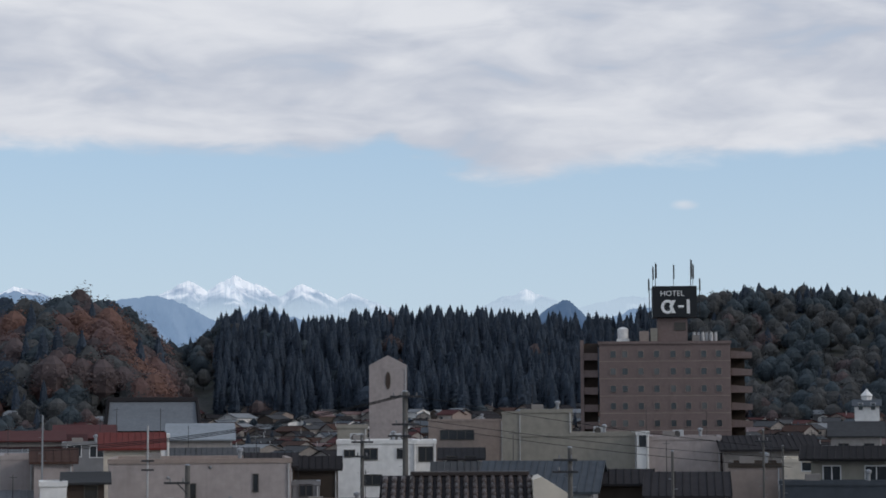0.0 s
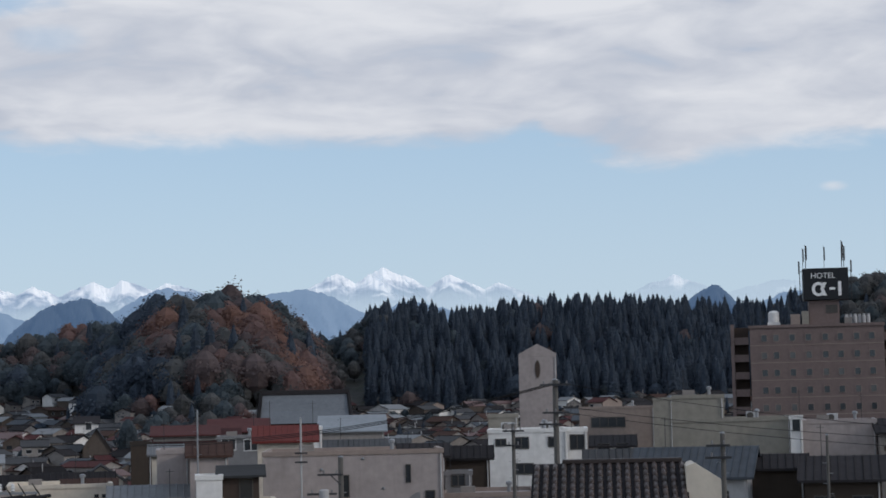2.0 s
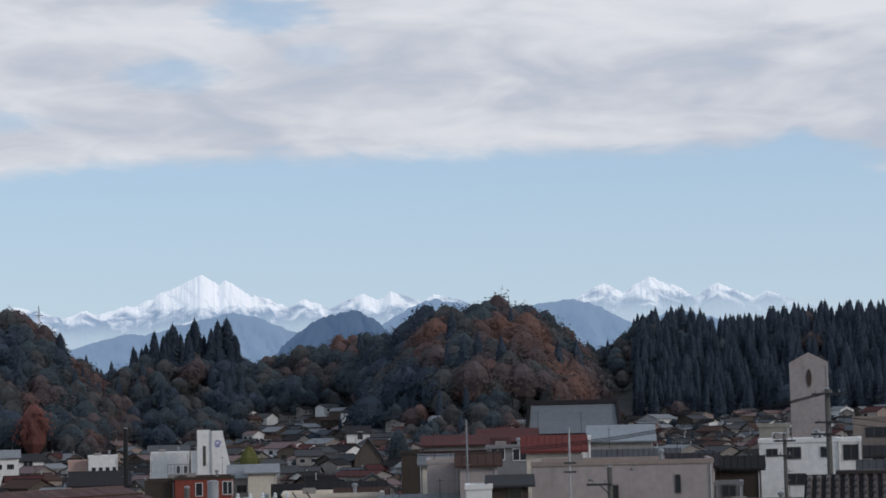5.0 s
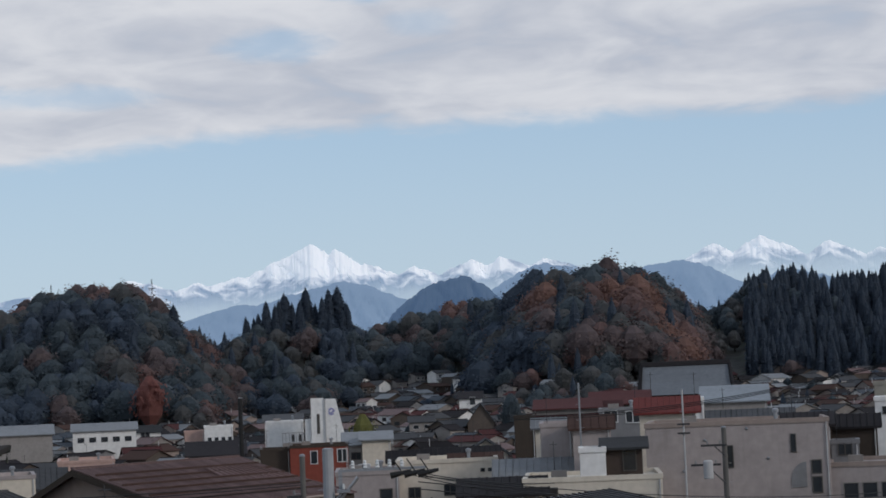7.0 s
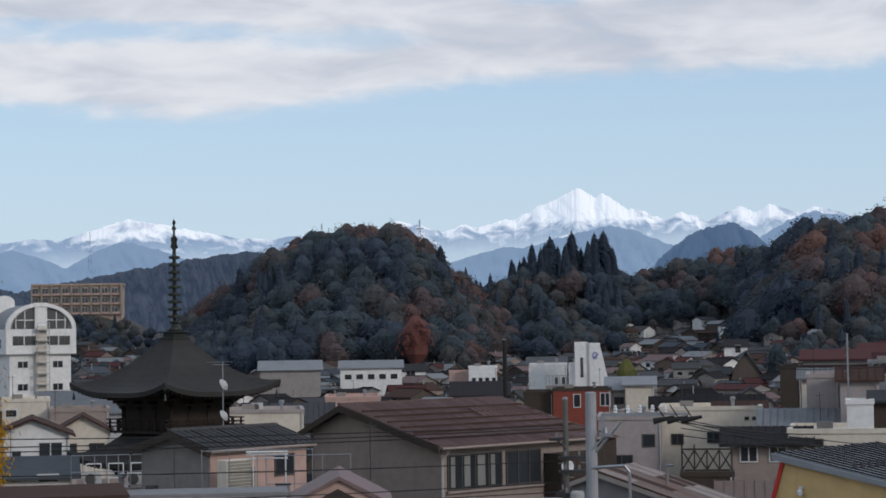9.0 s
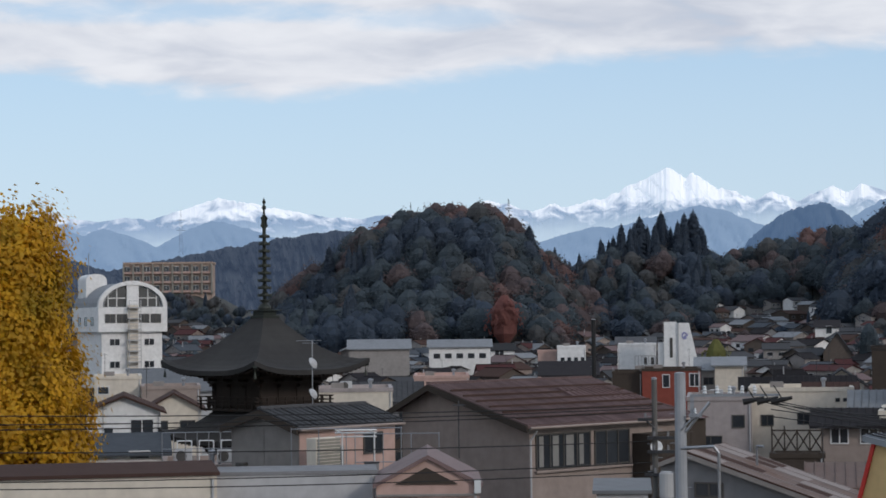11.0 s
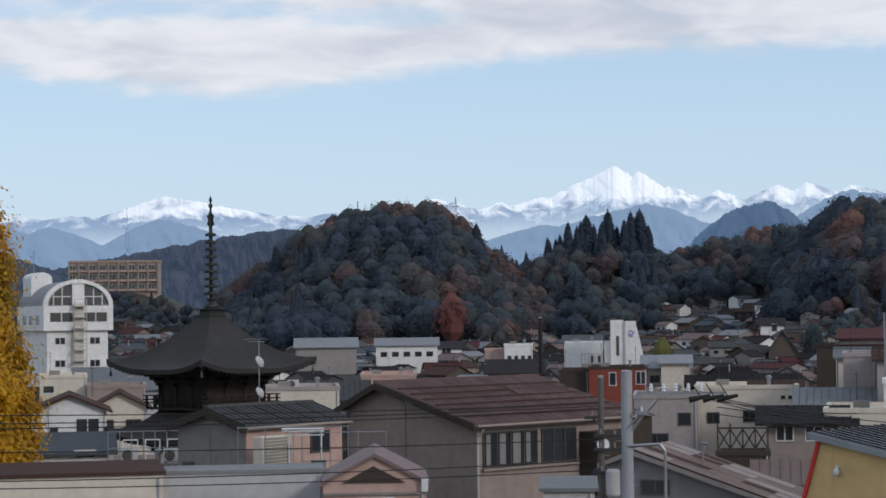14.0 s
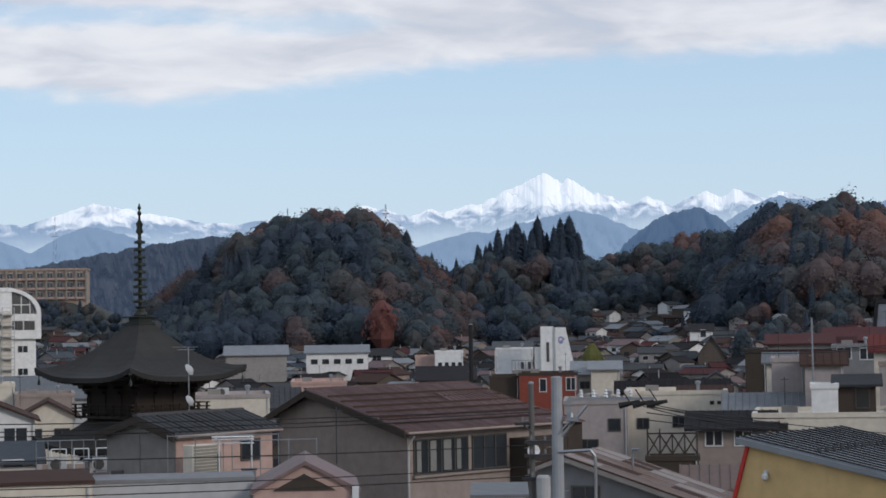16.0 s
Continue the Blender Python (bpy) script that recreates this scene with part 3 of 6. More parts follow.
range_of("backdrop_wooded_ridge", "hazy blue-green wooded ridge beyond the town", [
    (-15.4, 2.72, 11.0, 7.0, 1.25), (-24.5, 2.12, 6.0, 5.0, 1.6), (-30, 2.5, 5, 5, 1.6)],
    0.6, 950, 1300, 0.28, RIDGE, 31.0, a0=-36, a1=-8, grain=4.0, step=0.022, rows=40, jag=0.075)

# ---- trees ----


def core_rows(rings, n=7):
    """The close inner mass of a crown, as rings of (radius, height)."""
    q = []
    for (r0, z0), (r1, z1) in zip(rings, rings[1:]):
        for i in range(n):
            a, b = 6.283 * i / n, 6.283 * (i + 1) / n
            q.append(((r0 * math.cos(a), r0 * math.sin(a), z0), (r0 * math.cos(b), r0 * math.sin(b), z0), (r1 * math.cos(b), r1 * math.sin(b), z1), (r1 * math.cos(a), r1 * math.sin(a), z1)))
    return np.array(q)


def frond_rows(rng, h, r, tiers, per, droop):
    """Boughs of a conifer: drooping blades in close whorls round a dense core."""
    q = []
    full = lambda u: r * min(1.0, 1.15 * (1 - u) ** 0.5)
    for k in range(tiers):
        u = (k + rng.random() * 0.8) / tiers
        zc = h * (0.08 + 0.91 * u)
        n = max(5, int(per * (1 - 0.5 * u)))
        a0 = rng.random() * 6.28
        for i in range(n):
            a = a0 + 6.283 * i / n + rng.normal() * 0.25
            ln = full(u) * (0.72 + 0.42 * rng.random()) + 0.12
            wd = 0.26 * ln + 0.18
            c, s_ = math.cos(a), math.sin(a)
            b = np.array([c * ln * 0.3, s_ * ln * 0.3, zc + 0.25 * ln])
            tip = np.array([c * ln, s_ * ln, zc - droop * ln * (0.6 + 0.8 * rng.random())])
            md = np.array([c * ln * 0.65, s_ * ln * 0.65, zc - droop * ln * 0.05])
            sd = np.array([-s_, c, -0.6]) * wd
            sd2 = np.array([s_, -c, -0.6]) * wd
            q += [(b, md + sd, tip, md), (b, md, tip, md + sd2)]
    for k in range(4):
        a = 1.57 * k
        q.append((np.array([math.cos(a) * 0.25, math.sin(a) * 0.25, h * 0.93]), np.array([math.cos(a + 1.57) * 0.25, math.sin(a + 1.57) * 0.25, h * 0.93]), np.array([0, 0, h * 1.03]), np.array([0, 0, h * 1.03 + 0.01])))
    core = core_rows([(full(u) * 0.74, h * (0.08 + 0.91 * u)) for u in (0, 0.2, 0.4, 0.6, 0.8, 1.0)])
    return np.concatenate([np.array(q).reshape(-1, 4, 3), core])


def clump_rows(rng, h, r, clumps, leaves, size, bare=0.25):
    """Sprays of leaves in loose clumps round an uneven crown."""
    q = []
    for k in range(clumps):
        d = rng.normal(size=3)
        d /= np.linalg.norm(d)
        d[2] = abs(d[2]) * 1.1 - 0.35
        c = np.array([0, 0, h * (0.55 + 0.06 * rng.normal())]) + d * np.array([r, r, h * 0.38]) * (0.55 + 0.36 * rng.random())
        cr = r * (0.22 + 0.2 * rng.random())
        for i in range(leaves):
            o = rng.normal(size=3)
            o *= cr * (0.6 + 0.5 * rng.random()) / np.linalg.norm(o)
            n = d * 0.9 + o / np.linalg.norm(o) * 0.3 + rng.normal(size=3) * 0.38 + np.array([0, 0, 0.3])
            n /= np.linalg.norm(n)
            u = np.cross(n, rng.normal(size=3))
            u /= np.linalg.norm(u)
            w = np.cross(n, u)
            sz = size * (0.6 + 0.8 * rng.random())
            p = c + o * np.array([1, 1, 0.8])
            q.append((p - u * sz, p - w * sz * 0.6, p + u * sz * 0.9, p + w * sz * 0.7))
    core = core_rows([(r * f, h * z) for f, z in ((0.25, 0.22), (0.58, 0.35), (0.66, 0.55), (0.5, 0.75), (0.14, 0.88))])
    return np.concatenate([np.array(q).reshape(-1, 4, 3), core])


def trunk_rows(h, r, n=5):
    q = []
    for k in range(n):
        a, b = 6.283 * k / n, 6.283 * (k + 1) / n
        q.append(((math.cos(a) * r, math.sin(a) * r, -1.0), (math.cos(b) * r, math.sin(b) * r, -1.0), (math.cos(b) * r * 0.25, math.sin(b) * r * 0.25, h), (math.cos(a) * r * 0.25, math.sin(a) * r * 0.25, h)))
    return np.array(q)


RNG = np.random.default_rng(5)
CONIFERS = [frond_rows(RNG, 18.0, 2.5 + 0.4 * (k % 3), 19 + k % 4, 9, 0.45 + 0.12 * (k % 3)) for k in range(7)]
CEDARS = [frond_rows(RNG, 18.0, 2.3 + 0.3 * k, 36, 14, 0.55) for k in range(3)]
BROAD = [clump_rows(RNG, 13.0, 4.2 + 0.4 * (k % 3), 36 + 3 * (k % 3), 18, 0.33) for k in range(7)]


def spin(q, m, scale):
    c, s_ = math.cos(m), math.sin(m)
    x, y, z = q[..., 0] * scale[0], q[..., 1] * scale[0], q[..., 2] * scale[1]
    return np.stack([c * x - s_ * y, s_ * x + c * y, z], -1)


def woods(name, label, trees):
    """All trees of a wood in one mesh; trees: (form, x, y, z, turn, scale across, scale up, colour)."""
    quads, cols = [], []
    for form, x, y, z, turn, sx, sz, col in trees:
        q = spin(form, turn, (sx, sz)) + np.array([x, y, z])
        quads.append(q)
        # sprays differ a little within a crown
        jit = 0.86 + 0.28 * np.abs(np.sin(np.arange(len(q)) * 12.9898 + x))
        cols.append(np.array([col]) * jit[:, None])
        t = spin(trunk_rows(8.0, 0.22), turn, (sx, sz)) + np.array([x, y, z])
        quads.append(t)
        cols.append(np.repeat(np.array([(0.035, 0.027, 0.022)]), len(t), 0))
    Q = np.concatenate(quads)
    C = np.concatenate(cols)
    n = len(Q)
    me = bpy.data.meshes.new(name)
    me.vertices.add(4 * n)
    me.vertices.foreach_set("co", Q.reshape(-1).astype(np.float32))
    me.loops.add(4 * n)
    me.loops.foreach_set("vertex_index", np.arange(4 * n, dtype=np.int32))
    me.polygons.add(n)
    me.polygons.foreach_set("loop_start", np.arange(0, 4 * n, 4, dtype=np.int32))
    me.polygons.foreach_set("loop_total", np.full(n, 4, dtype=np.int32))
    me.materials.append(M["leaf"])
    at = me.attributes.new("tint", "FLOAT_COLOR", "FACE")
    at.data.foreach_set("color", np.hstack([C, np.ones((n, 1))]).reshape(-1).astype(np.float32))
    me.update(calc_edges=True)
    ob = new(name, me)
    return tagged(ob, label, "woods", kind="stuff")


# leaf colours are pushed towards blue to stand in for haze over the hills
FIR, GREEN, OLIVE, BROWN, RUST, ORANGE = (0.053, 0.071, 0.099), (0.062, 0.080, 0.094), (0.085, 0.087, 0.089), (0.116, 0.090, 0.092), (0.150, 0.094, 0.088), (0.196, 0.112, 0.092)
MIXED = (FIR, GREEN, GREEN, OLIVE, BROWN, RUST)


def plant(name, label, a0, a1, r0, r1, count, fir, shades, seed, size=1.0, high=1.0, needle=FIR, warm=lambda a, r: 0.0):
    """Trees scattered on a stretch of slope, their colours in drifts; fir(az, r): the share of conifers there, warm(az, r): how far the autumn has gone."""
    rng = np.random.default_rng(seed)
    trees = []
    for i in range(count):
        az = a0 + (a1 - a0) * (i + rng.random()) / count
        r = r0 + (r1 - r0) * rng.random()
        z = float(lift(az, r)) - 0.4
        x, y = r * math.sin(radians(az)), r * math.cos(radians(az))
        tone = 0.9 + 0.2 * rng.random()
        if rng.random() < fir(az, r):
            k = size * (0.68 + 0.32 * rng.random() ** 1.3)
            trees.append((CONIFERS[rng.integers(len(CONIFERS))], x, y, z, rng.random() * 6.28, k, k * high, tuple(c * tone for c in needle)))
        else:
            k = size * (0.62 + 0.5 * rng.random())
            drift = 0.42 + 0.75 * noise.noise(Vector((az * 0.85, r * 0.022, seed))) + warm(az, r) + 0.12 * rng.normal()
            col = shades[int(min(max(drift, 0), 0.999) * len(shades))]
            trees.append((BROAD[rng.integers(len(BROAD))], x, y, z, rng.random() * 6.28, k * 1.22, k * (0.85 + 0.3 * rng.random()), tuple(c * tone for c in col)))
    return woods(name, label, trees)


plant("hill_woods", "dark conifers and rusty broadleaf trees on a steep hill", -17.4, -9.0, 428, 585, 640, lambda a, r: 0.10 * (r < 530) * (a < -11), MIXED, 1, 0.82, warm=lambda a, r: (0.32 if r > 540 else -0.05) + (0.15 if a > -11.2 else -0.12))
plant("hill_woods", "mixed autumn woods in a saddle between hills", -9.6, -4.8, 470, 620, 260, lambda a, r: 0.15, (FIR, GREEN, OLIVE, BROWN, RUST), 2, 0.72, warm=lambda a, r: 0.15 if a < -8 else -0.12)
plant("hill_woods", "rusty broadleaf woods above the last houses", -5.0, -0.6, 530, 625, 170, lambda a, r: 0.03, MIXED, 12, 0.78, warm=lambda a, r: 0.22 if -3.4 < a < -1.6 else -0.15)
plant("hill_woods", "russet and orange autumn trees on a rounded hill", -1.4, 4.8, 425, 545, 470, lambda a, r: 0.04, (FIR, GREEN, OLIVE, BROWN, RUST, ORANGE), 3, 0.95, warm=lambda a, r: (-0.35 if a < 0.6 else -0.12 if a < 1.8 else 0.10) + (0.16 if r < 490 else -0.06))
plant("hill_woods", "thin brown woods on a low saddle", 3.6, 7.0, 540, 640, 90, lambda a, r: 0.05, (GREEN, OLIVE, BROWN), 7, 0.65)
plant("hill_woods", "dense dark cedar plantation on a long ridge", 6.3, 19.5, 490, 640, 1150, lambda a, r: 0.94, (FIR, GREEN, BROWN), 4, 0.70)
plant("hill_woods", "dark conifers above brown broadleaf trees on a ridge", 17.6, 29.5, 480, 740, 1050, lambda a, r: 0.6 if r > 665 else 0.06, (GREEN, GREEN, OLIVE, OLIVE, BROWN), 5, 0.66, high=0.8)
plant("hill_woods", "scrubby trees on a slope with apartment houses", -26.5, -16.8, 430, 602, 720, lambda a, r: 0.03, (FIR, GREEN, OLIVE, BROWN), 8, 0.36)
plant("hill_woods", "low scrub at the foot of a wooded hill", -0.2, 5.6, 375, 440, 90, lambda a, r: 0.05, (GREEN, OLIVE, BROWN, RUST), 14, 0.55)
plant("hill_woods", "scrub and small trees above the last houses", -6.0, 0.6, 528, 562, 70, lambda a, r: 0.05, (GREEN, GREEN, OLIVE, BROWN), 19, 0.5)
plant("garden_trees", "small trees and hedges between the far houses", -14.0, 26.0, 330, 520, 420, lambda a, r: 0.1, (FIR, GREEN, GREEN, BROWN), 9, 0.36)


def lone_tree(az, d, form, k, high, col, name, label):
    ob = thing(name, aim(az, d, float(lift(az, d)) - 0.3), label, "tree")
    q = spin(form, az * 7, (k, k * high))
    me = mesh("crown", q.reshape(-1, 3).tolist(), [tuple(range(4 * i, 4 * i + 4)) for i in range(len(q))], M["leaf"])
    at = me.attributes.new("tint", "FLOAT_COLOR", "FACE")
    at.data.foreach_set("color", np.tile(np.array((*col, 1), dtype=np.float32), len(q)))
    part("crown", me, None, ob)
    part("trunk", Shape().tube((0, 0, -0.5), (0, 0, 10 * k * high), 0.25 * k, 0.06), M["bark"], ob)
    return ob


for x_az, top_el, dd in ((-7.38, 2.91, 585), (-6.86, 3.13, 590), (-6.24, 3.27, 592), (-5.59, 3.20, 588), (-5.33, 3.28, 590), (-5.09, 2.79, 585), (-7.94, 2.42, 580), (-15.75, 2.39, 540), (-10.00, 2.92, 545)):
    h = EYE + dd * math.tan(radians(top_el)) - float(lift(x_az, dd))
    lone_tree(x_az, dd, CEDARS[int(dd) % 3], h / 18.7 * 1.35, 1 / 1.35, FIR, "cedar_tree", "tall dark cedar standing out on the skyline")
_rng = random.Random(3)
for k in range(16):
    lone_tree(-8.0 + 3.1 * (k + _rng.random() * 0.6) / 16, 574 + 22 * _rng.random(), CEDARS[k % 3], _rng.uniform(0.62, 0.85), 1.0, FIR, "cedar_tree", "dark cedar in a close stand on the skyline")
lone_tree(-10.75, 424, BROAD[1], 0.95, 1.25, (0.200, 0.084, 0.074), "maple_tree", "red autumn maple at the foot of a wooded hill")
lone_tree(-4.75, 262, BROAD[2], 0.5, 1.7, (0.15, 0.15, 0.05), "garden_tree", "yellow-green garden tree among the houses")
lone_tree(-0.50, 330, BROAD[3], 0.62, 1.3, GREEN, "garden_tree", "dark evergreen tree beside a temple")
for az_, dd_ in ((-12.7, 560), (-12.2, 565), (4.6, 505), (5.4, 515)):
    lone_tree(az_, dd_, BROAD[int(dd_) % 5], 0.6, 1.0, BROWN, "bare_oak_tree", "thinning brown oak on a hilltop")

# ---- the common houses of the town ----


def common_house(w, dep, h, rise, along, wall, cover, wins, label, low):
    ob = thing("house", pose(0, -300, 0), label, "house", "houses of the town")
    e = h - rise
    body = Shape()
    if along == "x":
        body.prism([(0, -3), (dep, -3), (dep, e), (dep / 2, h - 0.02), (0, e)], "x", -w / 2, w / 2)
    else:
        body.prism([(-w / 2, -3), (w / 2, -3), (w / 2, e), (0, h - 0.02), (-w / 2, e)], "y", 0, dep)
    part("wall", body, M[wall], ob)
    rf = part("roof", gable(w, dep, e, h, 0.5, 0.16, along), M[cover], ob)
    # cap along the ridge
    cap = Shape().box(-w / 2 - 0.5, w / 2 + 0.5, dep / 2 - 0.14, dep / 2 + 0.14, h + 0.13, h + 0.27) if along == "x" else Shape().box(-0.14, 0.14, -0.5, dep + 0.5, h + 0.13, h + 0.27)
    part("ridge_cap", cap, M["roof_dark"], rf)
    for x, z, ww, hh in wins:
        window(ob, x, z, ww, hh, frame="frame_pale" if wall != "house_timber" else "frame_dark", sashes=1)
    # lean-to roof over the ground floor
    zl = e - 2.9
    part("lean_to_roof", Shape().prism([(-1.9, zl - 0.55), (0.0, zl), (0.0, zl + 0.12), (-1.9, zl - 0.43)], "x", -w / 2 - 0.3, w / 2 + 0.3), M[low], ob)
    part("porch_wall", Shape().box(-w / 2 + 0.2, w / 2 - 0.2, -1.4, -0.004, -3, zl - 0.45), M[wall], ob)
    if along == "x":
        part("aerial", Shape().tube((w * 0.3, dep / 2, h), (w * 0.3, dep / 2, h + 2.4), 0.035, n=5).tube((w * 0.3 - 0.7, dep / 2, h + 2.2), (w * 0.3 + 0.7, dep / 2, h + 2.2), 0.025, n=4), M["dark_steel"], ob)
    else:
        part("flue", Shape().tube((w * 0.25, dep * 0.3, e), (w * 0.25, dep * 0.3, h + 0.9), 0.12, n=8), M["pale_grey"], ob)
    return ob


KINDS = []
for w, dep, h, rise, along, wall, cover, lab in (
    (9, 8, 7.2, 1.5, "x", "house_wall", "roof_dark", "two-storey plaster house with a dark metal roof"),
    (8, 9, 7.6, 1.8, "y", "house_wall", "roof_grey", "two-storey plaster house with a grey gabled roof"),
    (11, 9, 7.4, 1.6, "x", "house_timber", "roof_grey", "dark timber house with a grey metal roof"),
    (10, 8, 6.8, 1.6, "x", "house_wall", "roof_red", "pale house with a rust-red metal roof"),
    (9, 7, 6.6, 1.3, "x", "house_timber", "roof_dark", "low brown house with a black metal roof"),
    (7, 7, 8.2, 1.4, "x", "house_wall", "roof_grey", "tall narrow plaster house with a grey roof"),
    (10, 9, 7.0, 1.5, "y", "house_timber", "roof_grey", "dark timber house with a broad grey gable"),
    (7.5, 10, 7.8, 1.7, "y", "house_timber", "roof_dark", "brown timber house with a dark gabled roof"),
    (13, 9, 6.4, 1.3, "x", "house_wall", "roof_pale", "low pale house with a light grey metal roof"),
    (8, 8, 7.0, 1.5, "y", "house_wall", "roof_brown", "plaster house with a brown gabled roof"),
    (6.5, 8, 6.0, 1.2, "x", "house_timber", "roof_brown", "small weathered house with a brown roof"),
):
    zt = h - rise - 1.3
    KINDS.append(common_house(w, dep, h, rise, along, wall, cover, [(-w * 0.24, zt, 1.7, 1.1), (w * 0.22, zt, 1.7, 1.1)], lab, ("roof_grey", "roof_dark", "roof_brown", "roof_red", "roof_pale")[len(KINDS) % 5]))


def scatter_houses():
    rng = random.Random(8)
    first = [True] * len(KINDS)
    walls = [M[n] for n in ("house_wall", "house_timber", "siding", "house_timber", "taupe", "house_wall", "grey", "white", "house_timber")]
    covers = [M[n] for n in ("roof_grey", "roof_dark", "roof_brown", "roof_grey", "roof_red", "roof_pale", "roof_dark", "roof_iron", "roof_slate")]
    slots = list(dict.fromkeys([*walls, *covers, M["frame_pale"], M["frame_dark"], M["glass"], M["dark_steel"], M["pale_grey"]]))
    forms = []
    for ob in KINDS:
        base = ob.matrix_world.inverted()
        bpy.context.view_layer.update()
        rows = []
        for o in ob.children_recursive:
            m = ob.matrix_world.inverted() @ o.matrix_world
            rows.append(([m @ v.co for v in o.data.vertices], [tuple(p.vertices) for p in o.data.polygons], o.data.materials[0], o.name.split(".")[0]))
        forms.append(rows)
    V, F, I = [], [], []
    near = 0
    r = 165.0
    while r < 560:
        a = -27.5 + rng.random() * 2
        while a < 27:
            k = rng.randrange(len(KINDS))
            k_ = rng.uniform(0.5, 0.76) if r < 300 else rng.uniform(0.4, 0.66)
            step = math.degrees((9.2 + rng.random() * 3.0) * k_ / r)
            hill = float(lift(a, r)) - float((0.016 + 0.011 * smooth01(a, -9, -3)) * max(0, r - 150))
            # the pagoda's grounds and the foot of the hills stay free
            free = (hill < 4.5 or (a < -18 and hill < 16) or (-5.2 < a < 0.6 and hill < 7)) and not (a < -19 and r < 250) and rng.random() < 0.9
            if -21.0 < a < -14 and r < 215:
                free = False
            if free:
                m = aim(a, r + rng.uniform(-3, 3), float(lift(a, r)) - 0.3, rng.choice((45, -45, 45, -45, 135, 0)) + rng.uniform(-9, 9)) @ Matrix.Diagonal((k_, k_, min(0.92, k_ + 0.1) * rng.uniform(0.8, 1.0), 1))
                if near < 290:
                    near += 1
                    if first[k]:
                        KINDS[k].matrix_world = m
                        first[k] = False
                    else:
                        copy_thing(KINDS[k], m)
                else:
                    wall, cover = rng.choice(walls), rng.choice(covers)
                    for vs, fs, mat, nm in forms[k]:
                        o = len(V)
                        V += [tuple(m @ v) for v in vs]
                        F += [tuple(i + o for i in f) for f in fs]
                        pick = wall if "wall" in nm else cover if nm == "roof" else mat
                        I += [slots.index(pick) if pick in slots else 0] * len(fs)
            a += step
        r += (10.0 if r < 300 else 8.0) + rng.random() * 4
    far = new("far_houses", mesh("far_houses", V, F, slots, I))
    tagged(far, "crowded far houses with grey, brown and red roofs", "houses", kind="stuff")


scatter_houses()

# ---- pagoda ----


def curved_roof(half, top_half, z0, z1, up, thick, n=10, rows=9):
    """A four-sided roof with a hollow curve and corners that lift."""
    s = Shape()
    for side in range(4):
        c, q = (1, 0, -1, 0)[side], (0, 1, 0, -1)[side]
        for under in (0, 1):
            v = []
            for j in range(rows + 1):
                t = j / rows
                r = top_half + (half - top_half) * t
                zz = z0 + (z1 - z0) * ((1 - t) ** 1.55) - under * thick * (0.4 + 0.6 * t)
                for i in range(n + 1):
                    u = -1 + 2 * i / n
                    z = zz + up * abs(u) ** 3.2 * t ** 2
                    x, y = u * r, -r
                    v.append((c * x - q * y, q * x + c * y, z))
            m = n + 1
            fs = [(j * m + i, (j + 1) * m + i, (j + 1) * m + i + 1, j * m + i + 1) for j in range(rows) for i in range(n)]
            s.add(v, fs if not under else [f[::-1] for f in fs])
        v = []
        for i in range(n + 1):
            u = -1 + 2 * i / n
            for zo in (0, -thick):
                x, y, z = u * half, -half, z0 + zo + up * abs(u) ** 3.2
                v.append((c * x - q * y, q * x + c * y, z))
        s.add(v, [(2 * i, 2 * i + 1, 2 * i + 3, 2 * i + 2) for i in range(n)])
    return s


